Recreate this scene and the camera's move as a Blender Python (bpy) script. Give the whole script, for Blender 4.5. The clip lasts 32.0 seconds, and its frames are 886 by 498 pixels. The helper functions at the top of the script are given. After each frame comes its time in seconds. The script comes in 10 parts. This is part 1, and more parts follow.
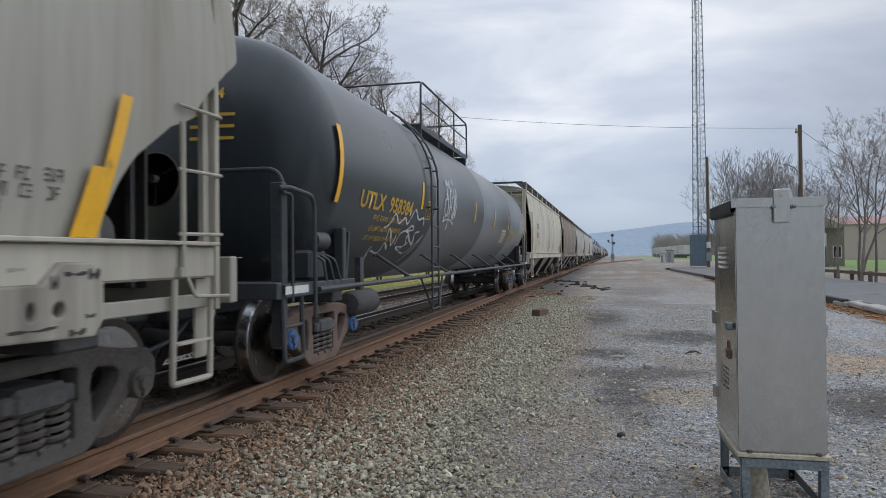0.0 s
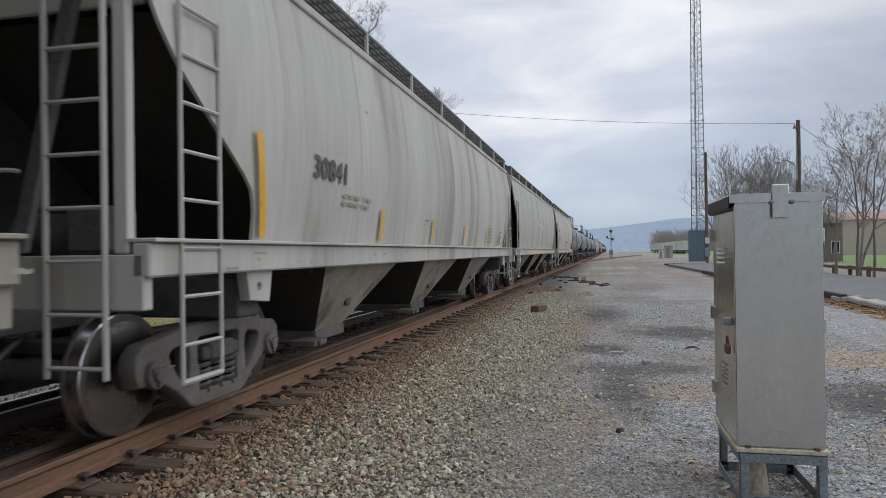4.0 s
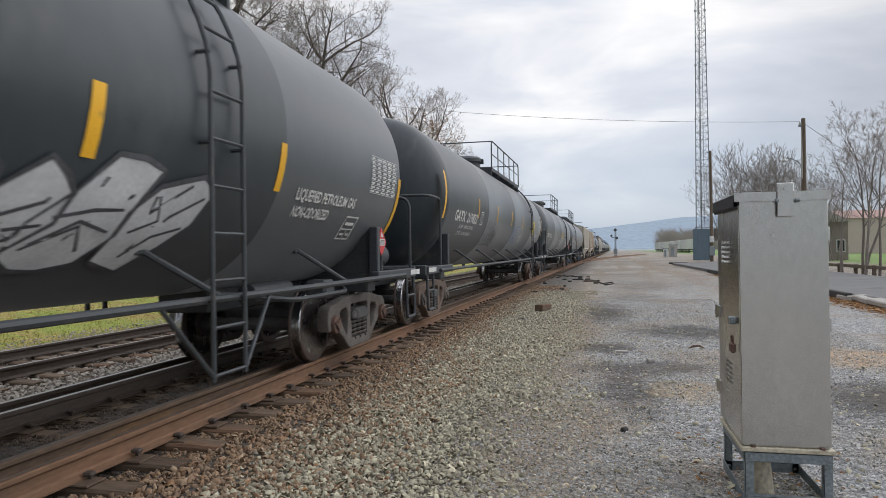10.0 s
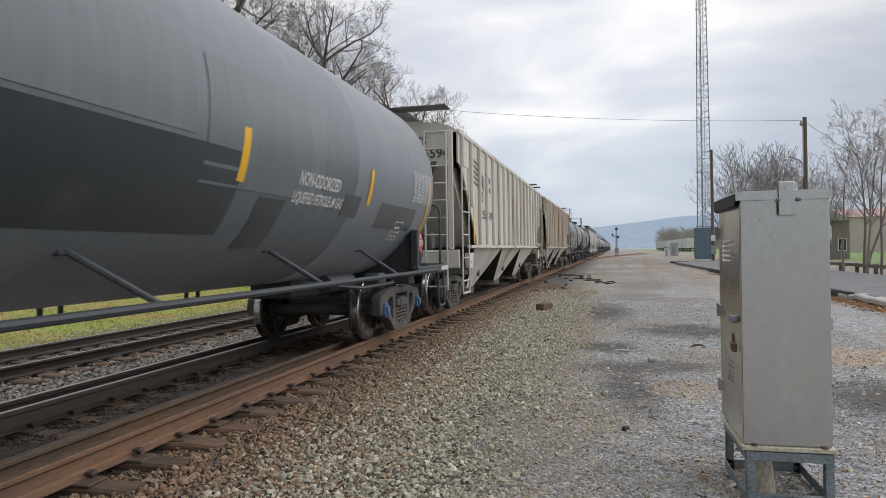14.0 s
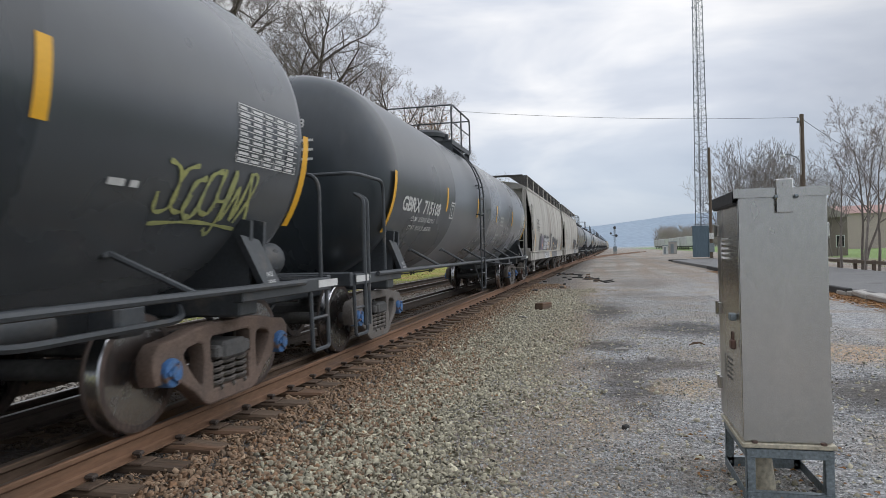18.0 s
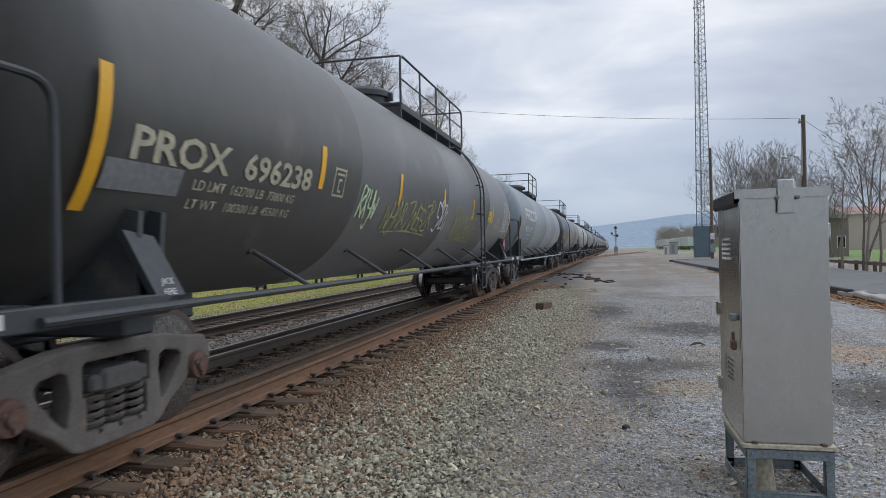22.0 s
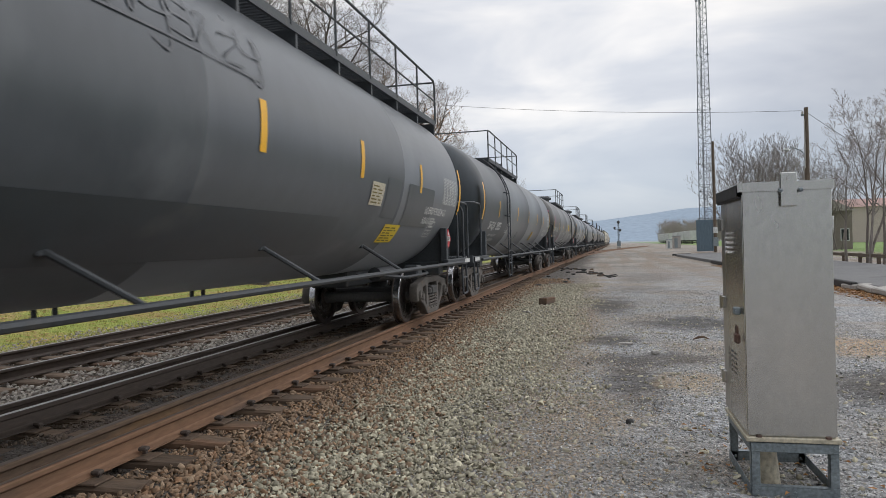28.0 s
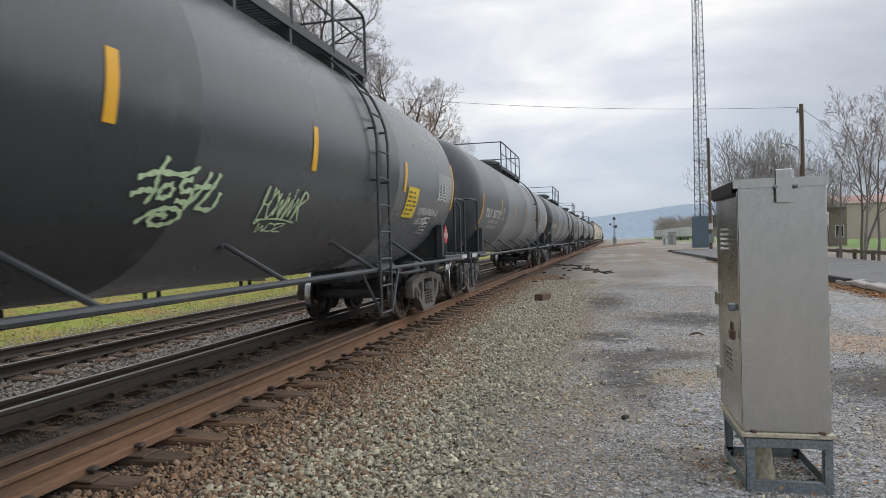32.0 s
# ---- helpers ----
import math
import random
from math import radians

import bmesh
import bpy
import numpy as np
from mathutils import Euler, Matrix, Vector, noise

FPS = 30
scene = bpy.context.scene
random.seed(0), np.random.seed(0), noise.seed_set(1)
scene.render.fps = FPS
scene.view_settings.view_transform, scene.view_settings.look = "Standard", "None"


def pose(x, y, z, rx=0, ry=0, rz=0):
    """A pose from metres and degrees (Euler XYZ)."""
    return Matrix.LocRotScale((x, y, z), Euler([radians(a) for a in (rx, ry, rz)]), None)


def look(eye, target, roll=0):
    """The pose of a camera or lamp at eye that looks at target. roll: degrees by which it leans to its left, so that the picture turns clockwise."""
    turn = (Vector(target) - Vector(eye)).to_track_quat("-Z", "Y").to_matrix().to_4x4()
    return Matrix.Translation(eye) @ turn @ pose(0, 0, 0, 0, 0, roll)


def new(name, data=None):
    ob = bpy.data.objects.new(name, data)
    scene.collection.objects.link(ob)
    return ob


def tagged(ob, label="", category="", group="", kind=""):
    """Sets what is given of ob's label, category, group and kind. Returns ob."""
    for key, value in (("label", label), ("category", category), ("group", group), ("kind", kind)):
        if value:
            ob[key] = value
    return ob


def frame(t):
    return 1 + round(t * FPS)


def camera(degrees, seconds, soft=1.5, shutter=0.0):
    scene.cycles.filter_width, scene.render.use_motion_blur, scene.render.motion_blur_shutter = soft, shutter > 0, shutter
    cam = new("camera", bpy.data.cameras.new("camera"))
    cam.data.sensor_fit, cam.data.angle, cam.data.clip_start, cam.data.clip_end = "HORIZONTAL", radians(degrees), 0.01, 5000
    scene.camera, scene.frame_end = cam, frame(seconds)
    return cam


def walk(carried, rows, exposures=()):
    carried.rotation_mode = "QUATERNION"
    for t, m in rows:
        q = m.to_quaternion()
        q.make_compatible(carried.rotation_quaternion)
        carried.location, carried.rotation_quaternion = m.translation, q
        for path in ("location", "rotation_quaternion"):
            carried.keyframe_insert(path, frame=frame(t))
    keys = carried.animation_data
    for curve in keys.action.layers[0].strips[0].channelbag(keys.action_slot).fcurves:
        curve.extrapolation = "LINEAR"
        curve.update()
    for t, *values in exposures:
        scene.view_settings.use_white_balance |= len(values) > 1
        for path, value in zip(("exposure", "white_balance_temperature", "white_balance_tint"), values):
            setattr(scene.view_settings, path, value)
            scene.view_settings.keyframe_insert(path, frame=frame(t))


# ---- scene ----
cam = camera(66.1, 32.0, soft=0.65, shutter=0.07)
EYE = (0.0, 0.0, 1.327)
# seconds and the camera's turn in degrees; the camera is held on one spot beside the track
TURNS = [
    (0, 90.583, 0.587, 12.853), (0.5, 90.581, 0.600, 12.884), (1, 90.550, 0.473, 12.787), (1.5, 90.542, 0.589, 12.745),
    (2, 90.556, 0.674, 12.767), (2.5, 90.551, 0.696, 12.700), (3, 90.503, 0.706, 12.669), (3.5, 90.390, 0.713, 12.689),
    (5.5, 90.135, 0.946, 12.944), (6, 90.186, 0.772, 12.989), (6.5, 90.269, 0.687, 12.969), (7, 90.310, 0.690, 12.914),
    (7.5, 90.241, 0.764, 12.908), (8, 90.230, 0.742, 12.900), (8.5, 90.172, 0.754, 12.918), (9, 90.159, 0.747, 12.988),
    (9.5, 90.166, 0.714, 13.057), (10, 90.202, 0.811, 13.090), (10.5, 90.159, 0.814, 13.173), (11, 90.073, 0.921, 13.217),
    (11.5, 90.029, 0.997, 13.214), (12, 89.965, 0.989, 13.216), (12.5, 89.947, 0.866, 13.238), (13, 89.977, 0.994, 13.251),
    (13.5, 90.018, 0.784, 13.238), (14, 90.132, 0.860, 13.180), (14.5, 90.121, 0.842, 13.152), (16.5, 90.060, 1.238, 13.195),
    (17, 90.068, 1.373, 13.128), (17.5, 90.095, 1.426, 13.110), (18, 90.145, 1.375, 13.059), (18.5, 90.114, 1.449, 12.989),
    (19, 90.142, 1.350, 13.037), (19.5, 90.172, 1.407, 13.093), (20, 90.089, 1.389, 12.996), (20.5, 90.112, 1.327, 13.006),
    (21, 90.115, 1.210, 13.046), (21.5, 90.134, 1.209, 13.085), (22, 90.103, 1.175, 13.127), (22.5, 90.022, 1.355, 13.205),
    (23, 89.891, 1.414, 13.195), (23.5, 89.820, 1.325, 13.242), (24, 89.845, 1.319, 13.218), (24.5, 89.873, 1.337, 13.211),
    (25, 89.848, 1.324, 13.188), (25.5, 89.782, 1.330, 13.187), (27.5, 89.815, 1.615, 13.287), (28, 89.756, 1.622, 13.352),
    (28.5, 89.644, 1.647, 13.218), (29, 89.587, 1.394, 13.159), (29.5, 89.573, 1.564, 13.063), (30, 89.547, 1.593, 13.052),
    (30.5, 89.562, 1.495, 13.095), (31, 89.508, 1.643, 12.961), (31.5, 89.514, 1.570, 12.906), (32, 89.438, 1.616, 13.015),
]
# the picture dims and cools a little whenever pale cars fill it
LIGHT = [(0, -0.14, 6040, 10), (0.5, 0.0, 6290, 10), (1, 0.06, 6490, 10), (2, 0.02, 6640, 10), (3, -0.13, 6140, 10), (6, -0.10, 6290, 10), (7, -0.11, 6290, 10), (8, -0.12, 6040, 10), (9, 0.05, 6440, 10), (10, 0.08, 6490, 10),
         (11, 0.03, 6490, 10), (12, 0.08, 6490, 10), (14, 0.08, 6490, 10), (16.5, -0.05, 6190, 10), (17, -0.14, 6040, 10), (18, 0.02, 6340, 10), (19, 0.04, 6490, 10), (20, 0.04, 6590, 10), (21, -0.13, 6340, 10), (22, -0.14, 6040, 10), (23, 0.06, 6390, 10), (24, 0.08, 6440, 10),
         (25, 0.0, 6540, 10), (28, 0.0, 6540, 10), (30, 0.04, 6490, 10), (32, 0.05, 6490, 10)]
walk(cam, [(t, pose(*EYE, rx, ry, rz)) for t, rx, ry, rz in TURNS], LIGHT)

# ---------------------------------------------------------------- sky and sun
SUN_EL, SUN_AZ = 32.0, 52.0          # degrees; azimuth from +y towards +x
world = bpy.data.worlds.new("overcast_sky")
scene.world = world
world.use_nodes = True
wn, wl = world.node_tree.nodes, world.node_tree.links
wn.clear()
w_out = wn.new("ShaderNodeOutputWorld")
w_bg = wn.new("ShaderNodeBackground")
w_sky = wn.new("ShaderNodeTexSky")
w_sky.sky_type, w_sky.sun_disc = "NISHITA", False
w_sky.sun_elevation, w_sky.sun_rotation = radians(SUN_EL), radians(SUN_AZ)
w_co = wn.new("ShaderNodeTexCoord")
w_map = wn.new("ShaderNodeMapping")
w_map.inputs["Scale"].default_value = (1.0, 1.0, 3.6)
w_map.inputs["Location"].default_value = (0.35, 0.0, 0.12)
w_n1 = wn.new("ShaderNodeTexNoise")
w_n1.inputs["Scale"].default_value, w_n1.inputs["Detail"].default_value, w_n1.inputs["Roughness"].default_value = 2.2, 5.0, 0.5
w_n1.inputs["Distortion"].default_value = 0.35
w_ramp = wn.new("ShaderNodeValToRGB")
el = w_ramp.color_ramp.elements
el[0].position, el[0].color = 0.34, (0.57, 0.605, 0.69, 1)
el[1].position, el[1].color = 0.66, (1.10, 1.07, 1.04, 1)
e = el.new(0.5)
e.color = (0.74, 0.765, 0.825, 1)
w_sep = wn.new("ShaderNodeSeparateXYZ")
w_hz = wn.new("ShaderNodeMapRange")
w_hz.inputs["From Min"].default_value, w_hz.inputs["From Max"].default_value = 0.0, 0.19
w_hz.inputs["To Min"].default_value, w_hz.inputs["To Max"].default_value = 0.95, 0.0
w_haze = wn.new("ShaderNodeMix")
w_haze.data_type = "RGBA"
w_haze.inputs["B"].default_value = (0.44, 0.535, 0.665, 1)
w_dim = wn.new("ShaderNodeMix")
w_dim.data_type, w_dim.blend_type = "RGBA", "MULTIPLY"
w_dim.inputs["Factor"].default_value = 1.0
w_dim.inputs["B"].default_value = (0.10, 0.10, 0.10, 1)
w_mix = wn.new("ShaderNodeMix")
w_mix.data_type = "RGBA"
w_mix.inputs["Factor"].default_value = 0.9      # cloud cover over the clear sky
wl.new(w_co.outputs["Generated"], w_map.inputs["Vector"])
wl.new(w_map.outputs["Vector"], w_n1.inputs["Vector"])
wl.new(w_n1.outputs["Fac"], w_ramp.inputs["Fac"])
wl.new(w_co.outputs["Generated"], w_sep.inputs["Vector"])
wl.new(w_sep.outputs["Z"], w_hz.inputs["Value"])
wl.new(w_hz.outputs["Result"], w_haze.inputs["Factor"])
wl.new(w_ramp.outputs["Color"], w_haze.inputs["A"])
wl.new(w_sky.outputs["Color"], w_dim.inputs["A"])
wl.new(w_dim.outputs["Result"], w_mix.inputs["A"])
wl.new(w_haze.outputs["Result"], w_mix.inputs["B"])
# an overcast sky is brighter overhead than along the horizon
w_zen = wn.new("ShaderNodeMapRange")
w_zen.interpolation_type = "SMOOTHSTEP"
w_zen.inputs["From Min"].default_value, w_zen.inputs["From Max"].default_value = 0.30, 0.95
w_zen.inputs["To Min"].default_value, w_zen.inputs["To Max"].default_value = 1.0, 2.25
w_top = wn.new("ShaderNodeVectorMath")
w_top.operation = "SCALE"
wl.new(w_sep.outputs["Z"], w_zen.inputs["Value"])
wl.new(w_mix.outputs["Result"], w_top.inputs[0])
wl.new(w_zen.outputs["Result"], w_top.inputs["Scale"])
# the cloud is a little thinner over the line ahead
w_dot = wn.new("ShaderNodeVectorMath")
w_dot.operation = "DOT_PRODUCT"
w_dot.inputs[1].default_value = (-0.06, 0.965, 0.255)
w_glow = wn.new("ShaderNodeMapRange")
w_glow.interpolation_type = "SMOOTHSTEP"
w_glow.inputs["From Min"].default_value, w_glow.inputs["From Max"].default_value = 0.87, 1.0
w_glow.inputs["To Min"].default_value, w_glow.inputs["To Max"].default_value = 0.76, 1.11
w_lit = wn.new("ShaderNodeVectorMath")
w_lit.operation = "SCALE"
wl.new(w_co.outputs["Generated"], w_dot.inputs[0])
wl.new(w_dot.outputs["Value"], w_glow.inputs["Value"])
wl.new(w_top.outputs["Vector"], w_lit.inputs[0])
wl.new(w_glow.outputs["Result"], w_lit.inputs["Scale"])
# and brighter towards the side from which the veiled sun shines
w_side = wn.new("ShaderNodeVectorMath")
w_side.operation = "DOT_PRODUCT"
w_side.inputs[1].default_value = (0.945, 0.10, 0.31)
w_sr = wn.new("ShaderNodeMapRange")
w_sr.interpolation_type = "SMOOTHSTEP"
w_sr.inputs["From Min"].default_value, w_sr.inputs["From Max"].default_value = 0.42, 1.0
w_sr.inputs["To Min"].default_value, w_sr.inputs["To Max"].default_value = 1.0, 2.0
w_sun = wn.new("ShaderNodeVectorMath")
w_sun.operation = "SCALE"
wl.new(w_co.outputs["Generated"], w_side.inputs[0])
wl.new(w_side.outputs["Value"], w_sr.inputs["Value"])
wl.new(w_lit.outputs["Vector"], w_sun.inputs[0])
wl.new(w_sr.outputs["Result"], w_sun.inputs["Scale"])
wl.new(w_sun.outputs["Vector"], w_bg.inputs["Color"])
wl.new(w_bg.outputs["Background"], w_out.inputs["Surface"])
w_bg.inputs["Strength"].default_value = 0.92

sun = new("sun", bpy.data.lights.new("sun", "SUN"))
sun.data.energy, sun.data.angle, sun.data.color = 0.55, radians(70), (1.0, 0.96, 0.9)
_a, _e = radians(SUN_AZ), radians(SUN_EL)
sun.matrix_world = look((math.sin(_a) * math.cos(_e) * 50, math.cos(_a) * math.cos(_e) * 50, math.sin(_e) * 50), (0, 0, 0))


# ---------------------------------------------------------------- materials
def material(name, c1, c2=None, rough=0.7, metal=0.0, scale=3.0, fine=40.0, stretch=(1, 1, 1), bump=0.2, contrast=0.25,
             coords="Object", spots=None, spot_scale=6.0, spot_min=0.6, vary=0.0, fine_amount=0.35, rough_var=0.12, spec=0.5, sheen=0.0):
    """A procedural paint, metal, wood or soil: two scales of colour change, fine relief, optional spots of a third colour."""
    m = bpy.data.materials.new(name)
    m.use_nodes = True
    n, l = m.node_tree.nodes, m.node_tree.links
    b = n["Principled BSDF"]
    b.inputs["Metallic"].default_value = metal
    b.inputs["Sheen Weight"].default_value = sheen
    b.inputs["Sheen Roughness"].default_value = 0.45
    co = n.new("ShaderNodeTexCoord")
    mp = n.new("ShaderNodeMapping")
    mp.inputs["Scale"].default_value = stretch
    l.new(co.outputs[coords], mp.inputs["Vector"])
    info = n.new("ShaderNodeObjectInfo")
    off = n.new("ShaderNodeVectorMath")
    off.operation = "MULTIPLY_ADD"
    comb = n.new("ShaderNodeCombineXYZ")
    for k in "XYZ":
        l.new(info.outputs["Random"], comb.inputs[k])
    l.new(comb.outputs["Vector"], off.inputs[0])
    off.inputs[1].default_value = (37.0, 11.0, 23.0) if vary else (0, 0, 0)
    l.new(mp.outputs["Vector"], off.inputs[2])
    def noise_node(s, d=4.0):
        t = n.new("ShaderNodeTexNoise")
        t.inputs["Scale"].default_value, t.inputs["Detail"].default_value = s, d
        l.new(off.outputs["Vector"], t.inputs["Vector"])
        return t
    big, small = noise_node(scale, 5.0), noise_node(fine, 3.0)
    r = n.new("ShaderNodeMapRange")
    r.inputs["From Min"].default_value, r.inputs["From Max"].default_value = 0.5 - contrast, 0.5 + contrast
    l.new(big.outputs["Fac"], r.inputs["Value"])
    c2 = c2 or tuple(v * 0.75 for v in c1)
    mix = n.new("ShaderNodeMix")
    mix.data_type = "RGBA"
    mix.inputs["A"].default_value, mix.inputs["B"].default_value = (*c1, 1), (*c2, 1)
    l.new(r.outputs["Result"], mix.inputs["Factor"])
    last = mix.outputs["Result"]
    if spots:
        sp = noise_node(spot_scale, 6.0)
        r2 = n.new("ShaderNodeMapRange")
        r2.inputs["From Min"].default_value, r2.inputs["From Max"].default_value = spot_min, spot_min + 0.12
        l.new(sp.outputs["Fac"], r2.inputs["Value"])
        ms = n.new("ShaderNodeMix")
        ms.data_type = "RGBA"
        ms.inputs["B"].default_value = (*spots, 1)
        l.new(last, ms.inputs["A"])
        l.new(r2.outputs["Result"], ms.inputs["Factor"])
        last = ms.outputs["Result"]
    r3 = n.new("ShaderNodeMapRange")
    r3.inputs["From Min"].default_value, r3.inputs["From Max"].default_value = 0.25, 0.75
    r3.inputs["To Min"].default_value, r3.inputs["To Max"].default_value = 1.0 - fine_amount, 1.0 + fine_amount
    l.new(small.outputs["Fac"], r3.inputs["Value"])
    val = r3.outputs["Result"]
    if vary:
        r4 = n.new("ShaderNodeMapRange")
        r4.inputs["To Min"].default_value, r4.inputs["To Max"].default_value = 1.0 - vary, 1.0 + vary
        l.new(info.outputs["Random"], r4.inputs["Value"])
        mm = n.new("ShaderNodeMath")
        mm.operation = "MULTIPLY"
        l.new(val, mm.inputs[0])
        l.new(r4.outputs["Result"], mm.inputs[1])
        val = mm.outputs["Value"]
    sc = n.new("ShaderNodeVectorMath")
    sc.operation = "SCALE"
    l.new(last, sc.inputs[0])
    l.new(val, sc.inputs["Scale"])
    l.new(sc.outputs["Vector"], b.inputs["Base Color"])
    rr = n.new("ShaderNodeMapRange")
    rr.inputs["To Min"].default_value, rr.inputs["To Max"].default_value = max(rough - rough_var, 0.05), min(rough + rough_var, 1.0)
    l.new(big.outputs["Fac"], rr.inputs["Value"])
    l.new(rr.outputs["Result"], b.inputs["Roughness"])
    b.inputs["Specular IOR Level"].default_value = spec
    if bump:
        bp = n.new("ShaderNodeBump")
        bp.inputs["Strength"].default_value, bp.inputs["Distance"].default_value = bump, 0.01
        l.new(small.outputs["Fac"], bp.inputs["Height"])
        l.new(bp.outputs["Normal"], b.inputs["Normal"])
    return m


def island_material(name, colors, rough=0.9, fine=60.0, bump=0.3):
    """Loose pieces in one mesh: each island takes its own shade."""
    m = bpy.data.materials.new(name)
    m.use_nodes = True
    n, l = m.node_tree.nodes, m.node_tree.links
    b = n["Principled BSDF"]
    b.inputs["Roughness"].default_value = rough
    g = n.new("ShaderNodeNewGeometry")
    ramp = n.new("ShaderNodeValToRGB")
    els = ramp.color_ramp.elements
    els[0].color, els[1].color = (*colors[0], 1), (*colors[-1], 1)
    for i, c in enumerate(colors[1:-1], 1):
        els.new(i / (len(colors) - 1)).color = (*c, 1)
    l.new(g.outputs["Random Per Island"], ramp.inputs["Fac"])
    co = n.new("ShaderNodeTexCoord")
    t = n.new("ShaderNodeTexNoise")
    t.inputs["Scale"].default_value = fine
    l.new(co.outputs["Object"], t.inputs["Vector"])
    r = n.new("ShaderNodeMapRange")
    r.inputs["To Min"].default_value, r.inputs["To Max"].default_value = 0.6, 1.4
    l.new(t.outputs["Fac"], r.inputs["Value"])
    s = n.new("ShaderNodeVectorMath")
    s.operation = "SCALE"
    l.new(ramp.outputs["Color"], s.inputs[0])
    l.new(r.outputs["Result"], s.inputs["Scale"])
    l.new(s.outputs["Vector"], b.inputs["Base Color"])
    return m


M_BLACK = material("black_tank_paint", (0.020, 0.027, 0.033), (0.028, 0.036, 0.042), rough=0.33, scale=0.7, fine=9, stretch=(1, 0.5, 0.35), bump=0.05, spots=(0.055, 0.060, 0.062), spot_scale=2.2, spot_min=0.60, vary=0.12, fine_amount=0.15, spec=0.45, sheen=0.17)
M_GLOSS = material("half_gloss_black_tank_paint", (0.020, 0.027, 0.033), (0.029, 0.036, 0.042), rough=0.27, scale=0.7, fine=9, stretch=(1, 0.5, 0.35), bump=0.04, spots=(0.057, 0.060, 0.061), spot_scale=2.2, spot_min=0.62, fine_amount=0.12, rough_var=0.06, spec=0.6, sheen=0.17)
M_DARK = material("dark_brown_tank_paint", (0.043, 0.043, 0.042), (0.061, 0.058, 0.053), rough=0.38, scale=0.8, fine=9, stretch=(1, 0.5, 0.35), bump=0.05, spots=(0.095, 0.085, 0.073), spot_scale=2.5, spot_min=0.58, fine_amount=0.15, spec=0.5, sheen=0.17)
M_BLUEGREY = material("blue_grey_tank_paint", (0.136, 0.172, 0.207), (0.176, 0.207, 0.233), rough=0.42, scale=0.7, fine=8, stretch=(1, 0.5, 0.3), bump=0.05, spots=(0.220, 0.224, 0.220), spot_scale=2.0, spot_min=0.62, fine_amount=0.12, spec=0.6, sheen=0.17)
M_GREY = material("grey_tank_paint", (0.044, 0.052, 0.060), (0.064, 0.072, 0.080), rough=0.33, scale=0.9, fine=9, stretch=(1, 0.5, 0.3), bump=0.05, spots=(0.108, 0.117, 0.124), spot_scale=1.2, spot_min=0.58, fine_amount=0.12, spec=0.45, sheen=0.17)
M_PALE = material("pale_grey_tank_paint", (0.30, 0.31, 0.31), (0.40, 0.40, 0.38), rough=0.5, scale=0.9, fine=9, stretch=(1, 0.5, 0.3), bump=0.05, spots=(0.2, 0.17, 0.13), spot_scale=2.0, spot_min=0.6, fine_amount=0.12)
M_SLATE = material("slate_grey_tank_paint", (0.080, 0.098, 0.116), (0.104, 0.122, 0.138), rough=0.38, scale=0.9, fine=9, stretch=(1, 1.6, 0.15), bump=0.05, spots=(0.140, 0.156, 0.168), spot_scale=1.6, spot_min=0.60, fine_amount=0.12, spec=0.6, sheen=0.17)
M_SLATE2 = material("newer_slate_grey_paint", (0.100, 0.118, 0.133), (0.120, 0.134, 0.146), rough=0.38, scale=1.2, fine=9, stretch=(1, 1.8, 0.12), bump=0.05, spots=(0.160, 0.174, 0.181), spot_scale=1.8, spot_min=0.6, fine_amount=0.12, sheen=0.17)
def hopper_paint(name, a, b, s, smin=0.58):
    return material(name, a, b, rough=0.72, scale=0.55, fine=9, stretch=(1, 1.3, 0.14), bump=0.05, contrast=0.13, spots=s, spot_scale=1.1, spot_min=smin, fine_amount=0.09, rough_var=0.08)
M_DUSTTAN = hopper_paint("dusty_grey_tan_hopper_paint", (0.335, 0.318, 0.268), (0.290, 0.272, 0.228), (0.235, 0.205, 0.165), 0.55)
M_SILLTAN = hopper_paint("grimy_cream_sill_paint", (0.430, 0.400, 0.330), (0.330, 0.305, 0.250), (0.16, 0.14, 0.115), 0.52)
M_TAN = hopper_paint("tan_hopper_paint", (0.560, 0.520, 0.430), (0.470, 0.440, 0.360), (0.30, 0.25, 0.19))
M_WHITE = hopper_paint("dull_white_hopper_paint", (0.457, 0.438, 0.396), (0.370, 0.354, 0.319), (0.29, 0.26, 0.225), 0.56)
M_PALEGREEN = hopper_paint("pale_green_grey_hopper_paint", (0.434, 0.428, 0.383), (0.370, 0.365, 0.327), (0.5, 0.5, 0.47), 0.62)
M_PINKRUST = material("faded_maroon_hopper_paint", (0.275, 0.243, 0.198), (0.165, 0.150, 0.125), rough=0.72, scale=0.9, fine=9, stretch=(1, 1.0, 0.22), bump=0.05, contrast=0.16, spots=(0.300, 0.150, 0.128), spot_scale=0.55, spot_min=0.53, fine_amount=0.1, rough_var=0.08)
M_BROWN = hopper_paint("rust_streaked_hopper_paint", (0.560, 0.520, 0.450), (0.450, 0.370, 0.280), (0.400, 0.205, 0.095), 0.555)
M_STREAK = hopper_paint("streaked_white_hopper_paint", (0.620, 0.590, 0.530), (0.520, 0.480, 0.410), (0.30, 0.15, 0.07), 0.62)
M_STREAKOLD = hopper_paint("rust_bitten_white_paint", (0.470, 0.445, 0.405), (0.340, 0.290, 0.235), (0.170, 0.095, 0.060), 0.53)
